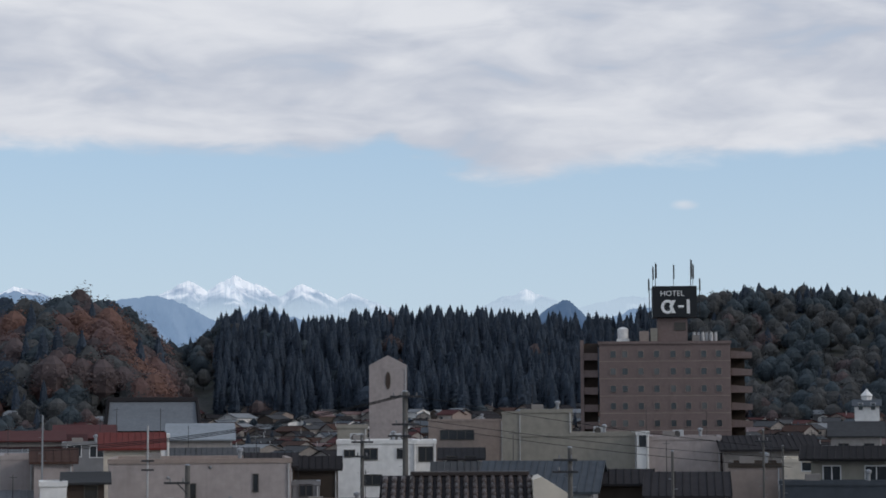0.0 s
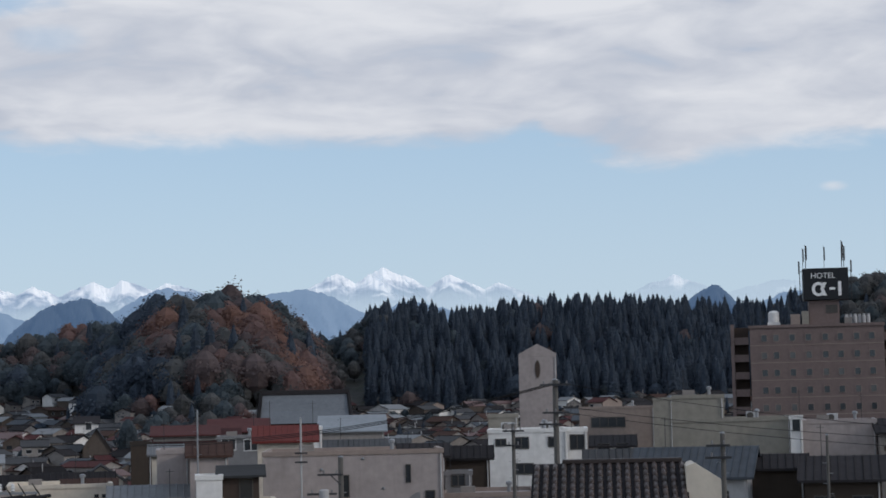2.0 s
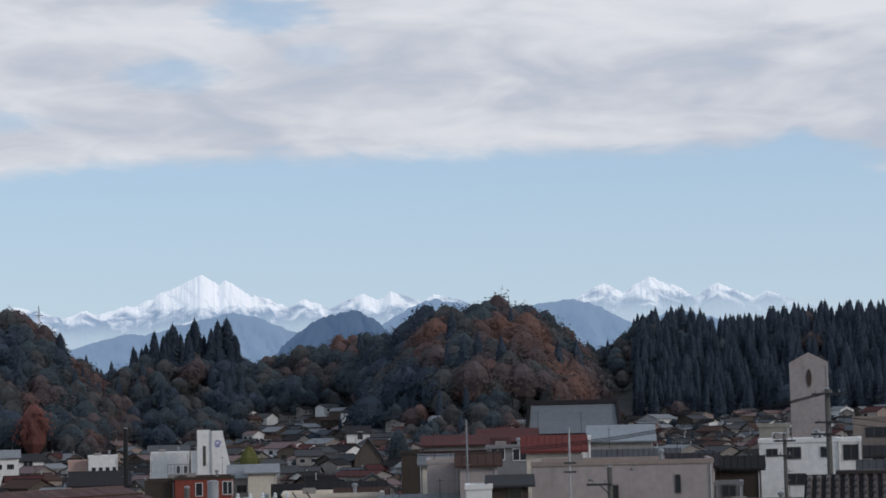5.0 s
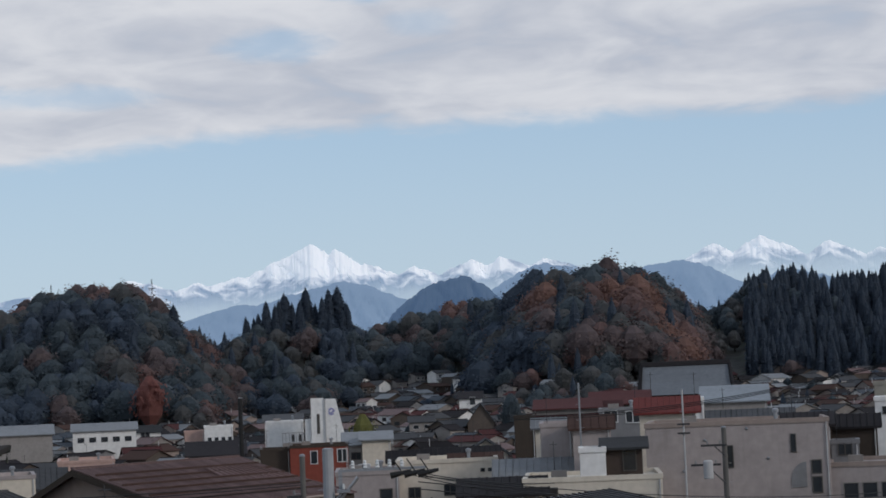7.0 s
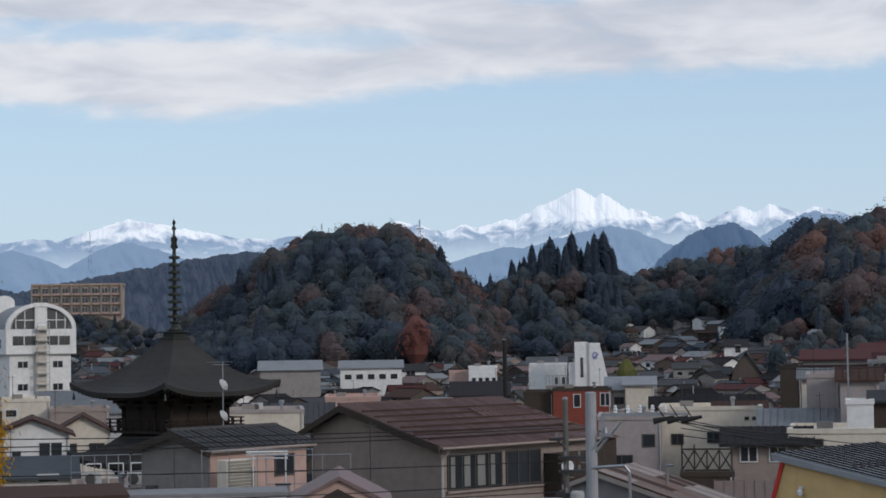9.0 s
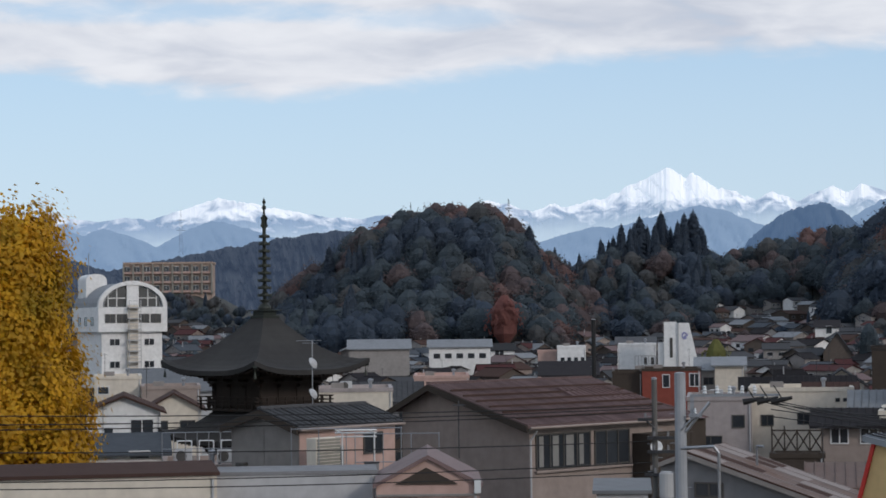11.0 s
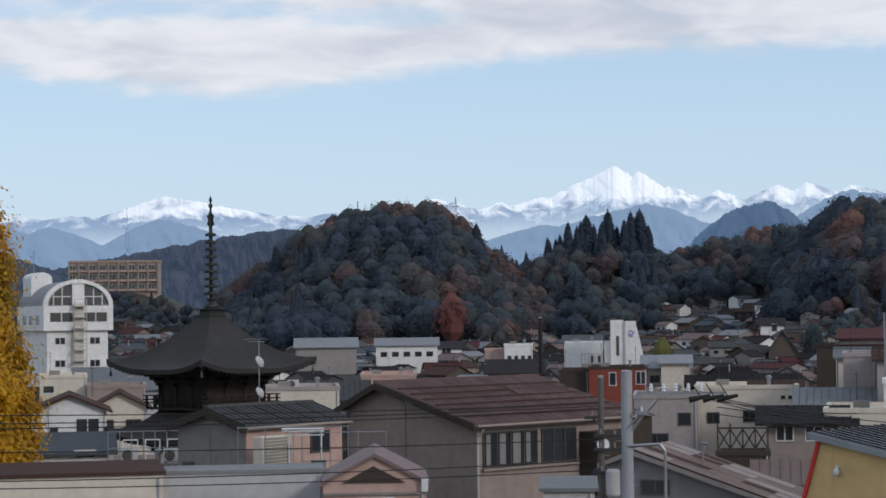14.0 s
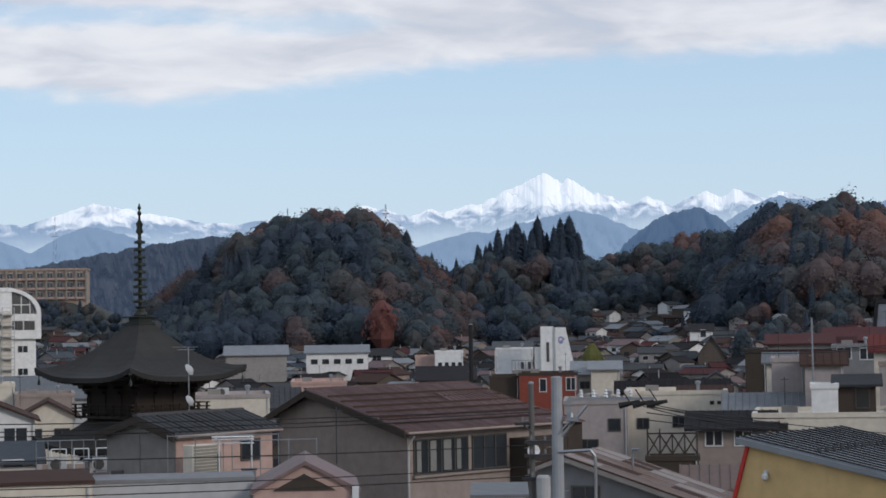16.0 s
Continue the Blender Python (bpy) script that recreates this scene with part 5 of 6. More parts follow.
def brown_house():
    d = 98.0
    ze, zr = 9.55, 11.34
    L_, yr = 11.0, 6.7
    ob, rf, k = corner_house("brown_roofed_house", "taupe stucco house with a brown ribbed metal roof", -10.07, d, 45, L_, 9.4, yr, ze, zr, 10.15, "taupe", "taupe", "roof_brown", 0.5)
    lo = ze - k * 0.5
    for f in (0.22, 0.35, 0.48, 0.61, 0.74, 0.88):
        y = yr * (1 - f) - 0.5 * f
        z = zr + 0.14 - (zr - lo) * f
        part("snow_guard", Shape().box(-0.5, L_ + 0.4, y - 0.03, y + 0.03, z + 0.06, z + 0.15), M["roof_iron"], rf)
    part("downpipe", Shape().tube((0.0, -0.5, ze - 0.3), (-0.05, -0.12, ze - 0.75), 0.05).tube((-0.05, -0.12, ze - 0.75), (-0.05, -0.12, 0), 0.05), M["pale_grey"], ob)
    for x, w in ((2.35, 3.9), (5.9, 2.6)):
        window(ob, x, ze - 1.35, w, 1.75, frame="frame_dark", sashes=4 if w > 3 else 3)
    for i in range(4):
        part("curtain", Shape().box(0.62 + 0.95 * i, 0.92 + 0.95 * i + 0.12 * (i % 3), -0.040, -0.034, ze - 2.1, ze - 0.6), M["curtain"], ob)
    part("window_sill", Shape().box(0.3, 7.3, -0.18, -0.004, ze - 2.38, ze - 2.26), M["taupe"], ob)
    part("satellite_dish", Shape().lathe([(0.05, 0), (0.2, 0.03), (0.32, 0.12), (0.3, 0.13), (0.04, 0.05)], 14), M["white"], ob, "small white satellite dish", at=pose(7.6, -1.5, ze - 1.4, 75, 0, -45))
    pc = part("porch", Shape().box(7.45, 11.0, -1.2, -0.01, 0, ze - 0.75), M["dark_wood"], ob, "dark boarded porch under the eave")
    for i in range(9):
        part("board", Shape().box(7.5 + 0.39 * i, 7.86 + 0.39 * i, -1.23, -1.205, 0, ze - 0.8), M["dark_wood"], pc)
    # lower wing with a hipped end beside it
    wing = thing("brown_roofed_wing", aim(-7.40, 103, 0, 45), "low wing with a faded brown hipped roof", "house")
    zt, zv = 11.11, 9.38
    part("wall", Shape().box(0.1, 6.5, 0.3, 7, 0, zv), M["dark_wood"], wing)
    hip = Shape().add([(-0.3, 0, zv), (6.4, 0, zv), (6.4, 8.4, zv), (-0.3, 8.4, zv), (-0.3, 4.6, zt), (3.0, 4.6, zt)], [(0, 1, 5, 4), (1, 2, 5), (2, 3, 4, 5), (3, 0, 4), (3, 2, 1, 0)])
    r2 = part("roof", hip, M["roof_brown"], wing)
    ribbed_slope(r2, M["roof_brown"], (-0.3, 4.6, zt), (3.0, 4.6, zt), (-0.3, 0, zv), (6.4, 0, zv), 0.3, size=0.035)


brown_house()

# ---- poles and lines ----


def pole(az, d, top, label, r=0.15, base=0.0, mat="pole_concrete", arms=(), turn=0.0, cans=()):
    """arms: (height below the top, length, offset, insulators)."""
    ob = thing("utility_pole", aim(az, d, base, turn), label, "utility pole")
    H = top - base
    metal = "steel" if mat in ("pole_concrete", "steel") else "dark_steel"
    part("shaft", Shape().tube((0, 0, 0), (0, 0, H), r * 1.25, r, 12), M[mat], ob)
    part("cap", Shape().lathe([(r * 1.04, H), (r * 1.02, H + 0.05), (r * 0.5, H + 0.08)], 12), M["steel"], ob)
    for k in range(9):
        z = H - 1.2 - 0.45 * k
        part("step_bolt", Shape().tube((0, 0, z), ((1 if k % 2 else -1) * (r + 0.16), 0, z), 0.012, n=5), M["steel"], ob)
    for dz, ln, off, n in arms:
        arm = part("crossarm", Shape().box(off - ln / 2, off + ln / 2, -r - 0.1, -r - 0.01, H - dz - 0.05, H - dz + 0.05), M[metal], ob)
        if abs(off) > 0.2:
            part("brace", Shape().tube((0, -r, H - dz - abs(off)), (off, -r - 0.05, H - dz), 0.03), M[metal], arm)
        for i in range(n):
            x = off - ln / 2 + ln * (i + 0.5) / n
            s = Shape().lathe([(0.02, H - dz + 0.05), (0.05, H - dz + 0.07), (0.025, H - dz + 0.11), (0.055, H - dz + 0.13), (0.025, H - dz + 0.17), (0.045, H - dz + 0.19), (0.015, H - dz + 0.22)], 10, (x, -r - 0.06))
            part("insulator", s, M["porcelain" if metal == "steel" else "grey"], arm, "porcelain insulator")
    for dz, x, y in cans:
        part("transformer", Shape().lathe([(0.2, H - dz - 0.45), (0.23, H - dz - 0.4), (0.23, H - dz + 0.35), (0.18, H - dz + 0.42)], 14, (x, y)), M["pale_grey"], ob, "grey pole transformer")
    return ob


big_az = -5.78
bz = 12.88
bp = pole(big_az, 62, bz, "thick grey concrete utility pole with a switch arm", r=0.17, arms=((1.25, 0.4, 0.45, 1),))
arm = part("outrigger", Shape().tube((0.15, -0.1, bz - 1.75), (0.9, -0.1, bz - 0.85), 0.05).box(0.3, 3.0, -0.13, -0.06, bz - 0.68, bz - 0.6).box(0.3, 0.42, -0.15, -0.05, bz - 1.35, bz - 0.6), M["steel"], bp)
for k in range(5):
    x = 0.75 + 0.38 * k
    part("insulator", Shape().lathe([(0.03, bz - 0.6), (0.075, bz - 0.57), (0.04, bz - 0.51), (0.075, bz - 0.48), (0.04, bz - 0.42), (0.06, bz - 0.39), (0.02, bz - 0.34)], 10, (x, -0.1)), M["porcelain"], arm, "white porcelain insulator")
for k in range(3):
    x = 2.0 + 0.42 * k
    s = Shape().tube((x, -0.1, bz - 0.35), (x + 0.25, -0.2, bz - 0.75), 0.02).tube((x - 0.1, -0.25, bz - 0.85), (x + 0.55, -0.25, bz - 0.72), 0.1, 0.05)
    part("cable_clamp", s, M["cable"], arm, "black insulated cable clamp")
frame_ = Shape().tube((0, -0.15, bz - 2.25), (1.0, -0.15, bz - 2.2), 0.05).tube((1.0, -0.15, bz - 2.2), (1.15, -0.15, bz - 2.4), 0.05).tube((1.15, -0.15, bz - 2.4), (1.15, -0.15, bz - 4.5), 0.05)
part("guard_frame", frame_, M["steel"], bp)
pole(-6.51, 66, 12.62, "slim grey utility pole with crossarms", r=0.09, mat="pole_dark", arms=((1.9, 0.9, 0.2, 2), (2.35, 0.9, 0.2, 2), (1.3, 0.5, -0.3, 1), (3.1, 0.7, 0, 1)), cans=((3.4, 0.35, -0.35),))
pole(5.49, 95, 12.31, "grey pole with tangled fittings", mat="pole_dark", r=0.12, arms=((0.8, 1.2, -0.5, 2), (1.7, 1.4, -0.9, 3)), cans=((1.9, -0.8, -0.3),))
pole(4.37, 112, 14.10, "slim white aerial mast with crossarms", r=0.05, mat="pale_grey", arms=((1.9, 0.7, 0, 0), (2.4, 0.7, 0, 0)))
pole(1.45, 118, 14.67, "slim grey steel aerial mast", r=0.05, mat="steel")
pole(-8.21, 205, 14.82, "black chimney mast over the roofs", r=0.22, mat="cable")
pole(11.66, 105, 15.85, "grey utility pole with crossarms and cables", mat="pole_dark", r=0.14, arms=((0.25, 1.6, 0.0, 4), (1.7, 1.4, 0, 3), (2.3, 1.2, -0.3, 2)))
pole(10.43, 112, 13.56, "slim grey utility pole between houses", mat="pole_dark", r=0.10, arms=((0.4, 1.2, 0, 3), (1.2, 1.0, 0, 2)))
pole(16.35, 85, 13.19, "utility pole with crossarms", mat="pole_dark", r=0.10, arms=((0.5, 1.0, -0.2, 2), (1.0, 1.1, -0.2, 2)))
pole(19.25, 90, 12.93, "dark weathered wooden pole beside a roof", r=0.06, mat="pole_dark")
pole(21.80, 110, 13.72, "dark wooden utility pole with a crossarm", r=0.06, mat="pole_dark", arms=((0.6, 0.9, 0, 2),))
pole(22.34, 112, 12.83, "slim dark wooden utility pole", r=0.05, mat="pole_dark")


def line(t_pts, label="black overhead cable strung between poles", sag=0.4, r=0.016):
    (a0, d0, z0), (a1, d1, z1) = t_pts
    p, q = aim(a0, d0, z0).translation, aim(a1, d1, z1).translation
    ob = new("overhead_cable", mesh("overhead_cable", *(lambda s: (s.v, s.f))(sway(Shape(), p, q, sag, r)), M["cable"]))
    return tagged(ob, label, "cable", "overhead cables")


for dy in (0, 9, 20):
    line(((big_az + 2.4, 62, bz - 0.75 - 0.05 * dy / 9), (0.65, 70, 11.21 - dy * 0.02)), sag=0.15)
    line(((-3.23, 62, bz - 0.9 - 0.02 * dy), (9.75, 95, 9.05 - 0.02 * dy)), sag=0.4)
for y0, y1 in ((752, 738), (768, 742), (777, 748), (815, 800)):
    line(((-26.44, 58, 12.09 + (752 - y0) * 0.0164), (-6.50, 66, 11.77 + (738 - y1) * 0.0187)), sag=0.12)
for y0, y1 in ((868, 838), (880, 855)):
    line(((-26.43, 55, 10.43 + (868 - y0) * 0.0155), (-6.52, 66, 9.92 + (838 - y1) * 0.0187)), sag=0.12)
pz = 15.73
for k in range(3):
    line(((11.66, 105, pz - 0.05 * k), (-0.62, 125, 12.90 - 0.12 * k)), sag=0.9, r=0.02)
    line(((11.66, 105, pz - 0.9 * (k > 0) - 0.3 * k), (22.57, 112, 12.68 - 0.5 * k)), sag=0.25, r=0.015)

# ---- named buildings of the town ----
# by the pagoda
building("white_house", -22.63, -20.56, 135, 9.90, "white plaster house with a low dark brown gabled roof", wall="white", roof="gable_y", rise=1.0, cover="roof_iron", windows=((-1.0, 11.9 - 4.6 + 0.2, 0.7, 0.9, 1), (1.2, 7.9, 1.6, 1.1, 2)), category="house")
building("flat_house", -22.41, -21.10, 170, 10.50, "cream flat-roofed building with a small vent", wall="cream", windows=((-1.2, 9.3, 1.0, 0.7, 1),))
building("flat_house", -21.10, -19.45, 162, 9.83, "dull brown flat-roofed building", wall="taupe")
building("gabled_house", -20.96, -19.42, 150, 9.54, "beige house with a low gabled roof", wall="cream", roof="gable_y", rise=1.1, cover="roof_iron", category="house")
building("low_shed", -22.68, -20.44, 115, 8.10, "low shed with a blue-grey metal roof", depth=5, wall="white", roof="shed", rise=0.8, cover="roof_slate", windows=((0.8, 10.2 - 2.9, 1.2, 0.5, 1),))
building("long_hall", -21.35, -18.63, 215, 9.96, "long hall with a pale grey metal roof", wall="pale_grey", roof="gable_x", rise=2.2, depth=12, cover="roof_pale")
building("flat_building", -16.18, -13.98, 140, 10.14, "weathered yellowish flat-roofed building", wall="cream", trim="concrete")
building("flat_building", -17.38, -15.94, 150, 9.38, "pale box building behind a pagoda", wall="pale_grey")
building("brown_shed", -13.36, -11.78, 190, 9.68, "long orange-brown flat-roofed building", wall="pink", depth=12)
building("grey_house", -14.81, -13.20, 165, 9.61, "grey house with a dark metal roof", wall="grey", roof="gable_x", cover="roof_grey", rise=1.4, category="house")
building("warehouse", -15.43, -14.48, 335, 11.42, "pale warehouse with a low gabled roof", wall="siding", roof="gable_y", rise=1.2, cover="roof_pale", depth=14)
building("warehouse", -14.56, -13.48, 333, 11.57, "pale warehouse with a low gabled roof", wall="siding", roof="gable_x", rise=1.2, cover="roof_pale", depth=14)
building("long_hall", -12.83, -10.47, 385, 10.64, "long white workshop with a strip of windows", wall="white", roof="gable_x", rise=1.2, cover="roof_grey", windows=tuple((-5 + 2.5 * i, 9.0, 1.8, 1.0, 2) for i in range(5)))
building("white_building", -9.25, -8.44, 270, 11.45, "white flat-roofed building with a row of windows", wall="white", windows=tuple((-1.2 + 0.9 * i, 9.4, 0.65, 1.1, 1) for i in range(4)))
building("brown_building", -9.81, -9.25, 272, 10.84, "plain brown flat-roofed building", wall="pink")
building("dark_hall", -9.72, -8.15, 212, 10.31, "low hall with a black metal roof", wall="dark_wood", roof="gable_x", cover="roof_dark", rise=1.3)
building("white_building", -7.50, -6.44, 255, 11.83, "white stuccoed building with small windows", wall="white", windows=((1.0, 9.6, 0.5, 1.0, 1), (1.9, 9.6, 0.5, 1.0, 1)))
building("white_annex", -7.53, -6.49, 275, 12.40, "white annex with a grey roof", wall="white", roof="gable_x", rise=0.9, cover="roof_grey")
building("red_building", -6.85, -5.20, 200, 9.91, "red stuccoed flat-roofed building with white windows", base=0, wall="brick_red", windows=((-0.5, 10.8 - 2.15, 0.75, 1.35, 1), (2.3, 8.75, 1.05, 1.35, 2)), trim="dark_wood")
building("dark_annex", -7.69, -6.85, 201, 9.64, "black timber annex beside a red building", wall="dark_wood")
building("low_hall", -5.30, -3.99, 230, 10.28, "house with a pale metal roof", wall="house_wall", roof="gable_x", cover="roof_pale", rise=1.3, category="house")
building("beige_house", -5.58, -3.77, 132, 9.61, "pinkish stuccoed house with a metal window", wall="concrete", roof="flat", windows=((1.2, 7.98, 0.85, 0.85, 1), (-0.6, 6.66, 1.5, 0.8, 2)), frame="frame_dark", category="house")
building("cream_building", -3.84, -0.95, 136, 10.04, "long cream stuccoed building with small windows", wall="cream", windows=((-2.25, 7.85, 0.85, 0.75, 2), (0.15, 7.96, 0.85, 0.8, 2), (2.4, 9.20, 0.3, 0.25, 1), (2.9, 9.20, 0.3, 0.25, 1)), frame="frame_dark")
building("dark_hall", -2.92, -0.96, 170, 9.67, "dark timber hall with a black roof", wall="dark_wood", roof="gable_x", cover="roof_dark", rise=1.0)
building("pale_house", -1.89, -0.64, 190, 9.83, "cream house with a pale gable", wall="cream", roof="gable_y", cover="roof_grey", rise=1.4, category="house")
building("metal_roofed_house", -0.96, 1.48, 124, 9.99, "low house with a ribbed pale metal roof", wall="pale_grey", roof="gable_x", rise=1.6, cover="roof_pale", category="house")
building("porch_house", -1.87, 0.19, 112, 9.39, "old house with a dark eave and glazed porch", wall="taupe", roof="gable_x", rise=0.7, cover="roof_dark", over=0.6, windows=((-1.0, 8.16, 1.0, 0.9, 2), (0.6, 8.16, 1.0, 0.9, 2)), category="house")
# along the middle of the town
wh = building("white_shed", 1.39, 2.13, 113, 11.09, "white painted hut on a roof", wall="white", depth=3, base=9.40)
building("timber_hut", 2.13, 3.17, 114, 11.31, "weathered timber rooftop hut with a grey roof", wall="brown_wood", roof="shed", depth=3, rise=0.4, cover="roof_grey", base=9.40, windows=((0.3, 10.25, 0.8, 1.2, 1),), frame="frame_dark")
building("cream_building", -0.25, 3.70, 113, 9.49, "cream flat-roofed building under two rooftop huts", wall="cream", windows=((-2.4, 8.69, 0.9, 0.5, 1),), frame="frame_dark")
cb = building("concrete_building", 3.28, 8.41, 121, 12.12, "big pale pinkish concrete building with a parapet", wall="concrete", depth=10, trim="taupe", windows=((-0.45, 9.98, 0.42, 1.35, 1), (3.3, 10.65, 0.34, 1.1, 1), (4.6, 9.20, 0.62, 0.85, 1), (4.6, 8.14, 0.62, 1.0, 1)), frame="frame_dark")
building("roof_hut", 8.44, 9.22, 127, 10.55, "small grey rooftop stair hut", wall="grey", depth=3, windows=((0, 9.96, 0.9, 0.8, 2),), frame="frame_dark")
building("concrete_building", 8.35, 11.03, 122, 9.37, "lower pale concrete building", wall="concrete", trim="taupe", windows=tuple((-1.6 + 1.1 * i, 7.67, 0.95, 1.0, 1) for i in range(4)), frame="siding")
building("red_roofed_house", 3.14, 4.73, 140, 13.43, "cream house with a bright red metal roof", wall="cream", roof="gable_x", rise=0.95, cover="roof_scarlet", depth=6, category="house")
building("long_red_hall", 1.80, 3.44, 232, 13.73, "long hall with a red metal roof", wall="house_timber", roof="gable_x", rise=1.4, cover="roof_red", depth=12)
building("long_red_hall", 0.21, 2.02, 225, 13.12, "long low building with a rust-red roof", wall="house_wall", roof="gable_x", rise=1.0, cover="roof_red", depth=12)
building("blue_roofed_hall", 4.94, 6.74, 215, 13.87, "hall with a pale blue metal roof", wall="house_wall", roof="gable_x", rise=1.6, cover="roof_blue", depth=12)
building("timber_block", -0.43, 0.16, 190, 12.02, "narrow dark brown timber building", wall="dark_wood")
building("beige_house", 0.16, 1.22, 172, 11.86, "beige house with a grey roof", wall="cream", roof="gable_x", rise=0.8, cover="roof_pale", category="house")
building("grey_house", 4.65, 4.97, 150, 13.38, "narrow pale flat-roofed house", wall="white")
building("grey_house", 2.00, 3.28, 165, 12.65, "grey flat building with washing racks", wall="grey", windows=((-0.9, 11.96, 1.2, 1.0, 2), (0.9, 11.88, 1.2, 1.0, 2)))
building("white_house", -1.97, -1.32, 405, 14.45, "tall white house with a dark roof", wall="white", roof="gable_x", rise=1.3, cover="roof_dark", base=2, windows=((0.4, 12.60, 1.2, 1.6, 1),), category="house")
building("temple_house", -1.76, -0.98, 340, 12.38, "dark-roofed temple house with a steep gable", wall="house_timber", roof="gable_y", rise=3.2, cover="roof_slate", base=2, category="temple")
building("dark_house", 4.95, 7.40, 160, 12.03, "old house with a wide dark grey roof", wall="house_timber", roof="gable_x", rise=1.2, cover="roof_grey", category="house")
building("cream_shed", -4.79, -3.98, 225, 10.38, "low cream shed with a pale roof", wall="cream", roof="gable_x", rise=0.8, cover="roof_pale")
building("low_white_hall", -12.92, -11.16, 350, 11.73, "long white hall with a pale roof", wall="white", roof="gable_x", rise=1.2, cover="roof_pale", windows=tuple((-4 + 2 * i, 9.0, 1.3, 1.0, 1) for i in range(5)))
building("grey_hall", -15.21, -13.48, 330, 12.03, "grey hall with a pale gabled roof", wall="house_wall", roof="gable_x", rise=1.4, cover="roof_pale")
# towards the hotel
tw = building("tower_block", 10.63, 11.71, 245, 20.82, "slim pinkish tower with a pointed top and an oval recess", wall="concrete", depth=5)
for o in list(tw.children):
    if o.name.startswith("parapet"):
        bpy.data.objects.remove(o)
_w = 2 * 245 * math.tan(radians(11.71 - 10.63) / 2)
_h = 20.82
part("pointed_top", Shape().prism([(-_w / 2, _h - 0.25), (_w / 2, _h - 0.25), (_w / 2, _h + 0.1), (0, 22.13), (-_w / 2, _h + 0.1)], "y", 0, 5), M["concrete"], tw)
_o = [(0.3 * math.cos(2 * math.pi * i / 16), 1.05 * math.sin(2 * math.pi * i / 16) + 19.03) for i in range(16)]
_r = [(u * 1.25, (v - 19.03) * 1.12 + 19.03) for u, v in _o]
part("oval_surround", Shape().prism(_r, "y", -0.05, -0.004), M["siding"], tw)
part("oval_recess", Shape().prism(_o, "y", -0.09, -0.054), M["brown_wood"], tw)
building("white_house", 9.71, 11.96, 142, 12.94, "white two-storey house with dark windows", wall="white", windows=((-1.9, 12.00, 0.8, 0.55, 2), (-0.45, 11.95, 1.1, 0.85, 2), (1.8, 11.98, 0.75, 0.75, 1), (-0.3, 10.13, 1.4, 0.8, 2)), frame="frame_dark", category="house")
building("white_house", 11.96, 12.53, 144, 12.90, "white bay with a dark balcony window", wall="white", windows=((0, 11.89, 1.1, 1.1, 2),), frame="frame_dark", category="house")
building("tan_box", 9.72, 10.58, 152, 13.99, "tan plant room on a roof", wall="beige")
building("flat_building", 12.32, 14.45, 235, 14.31, "taupe flat-roofed building with a strip window", wall="taupe", windows=((-1.0, 12.47, 4.0, 1.2, 4),), frame="frame_dark")
building("flat_building", 14.42, 14.97, 225, 15.17, "narrow beige flat-roofed building", wall="beige")
building("white_house", 12.72, 13.80, 152, 12.03, "white house with a balcony", wall="white", roof="gable_x", rise=0.7, cover="roof_dark", windows=((-0.7, 11.14, 0.9, 0.9, 1), (0.7, 11.14, 0.9, 0.9, 1)), frame="frame_dark", category="house")
bb = building("beige_warehouse", 14.95, 18.27, 150, 13.33, "big beige stuccoed building with a raised end wall", wall="beige", depth=12)
building("beige_warehouse", 14.97, 16.42, 150.3, 15.10, "raised stuccoed stair block of a beige building", wall="beige", depth=3)
building("stair_block", 18.24, 18.59, 149, 13.40, "white stair block with a window", wall="white", depth=3, windows=((0, 12.73, 0.7, 1.1, 1),))
building("pale_building", 18.57, 20.62, 152, 13.02, "pinkish flat-roofed building with a stained wall", wall="concrete", depth=10)
building("dark_roofed_house", 18.60, 20.70, 112, 11.20, "low house with a black roof", wall="dark_wood", roof="gable_x", rise=1.1, cover="roof_dark", category="house")
building("blue_roofed_house", 13.80, 17.01, 116, 11.79, "low house with a blue-grey metal roof", wall="pale_grey", roof="gable_x", rise=1.5, cover="roof_slate", depth=6, turn=-8, category="house")
building("brown_house", 20.83, 22.28, 122, 11.68, "brown stuccoed house with a flat roof", wall="taupe", trim="dark_wood", category="house")
building("gabled_hall", 20.72, 23.28, 150, 12.89, "pale hall with a low gable", wall="siding", roof="gable_x", rise=0.9, cover="roof_dark", turn=6)
building("cream_house", 22.33, 23.34, 140, 11.57, "cream house wall with a small window", wall="cream", windows=((0.4, 11.03, 0.8, 0.7, 1),), category="house")
rh = building("beige_house", 23.11, 25.66, 122, 12.51, "beige house with a broad dark brown roof", wall="beige", roof="gable_x", rise=0.6, cover="roof_dark", over=0.7, windows=((-1.5, 11.07, 1.1, 0.95, 2), (1.1, 11.07, 1.4, 0.95, 2)), category="house")
building("dark_wall", 22.24, 25.64, 119, 10.73, "dark grey flat-roofed extension wall", wall="roof_slate", depth=2)
ct = building("white_villa", 24.34, 25.02, 335, 17.03, "white western villa with a small clock turret", wall="white", roof="gable_x", rise=1.0, cover="roof_slate", base=4, windows=((-1.0, 15.93, 0.8, 1.2, 1), (1.0, 15.92, 0.8, 1.2, 1)))
_z = 17.03 - 4
part("turret", Shape().lathe([(0.85, _z - 1), (0.85, _z + 0.6), (1.05, _z + 0.7), (0.3, _z + 1.5), (0.05, _z + 1.9)], 8, (0, 4)), M["white"], ct)
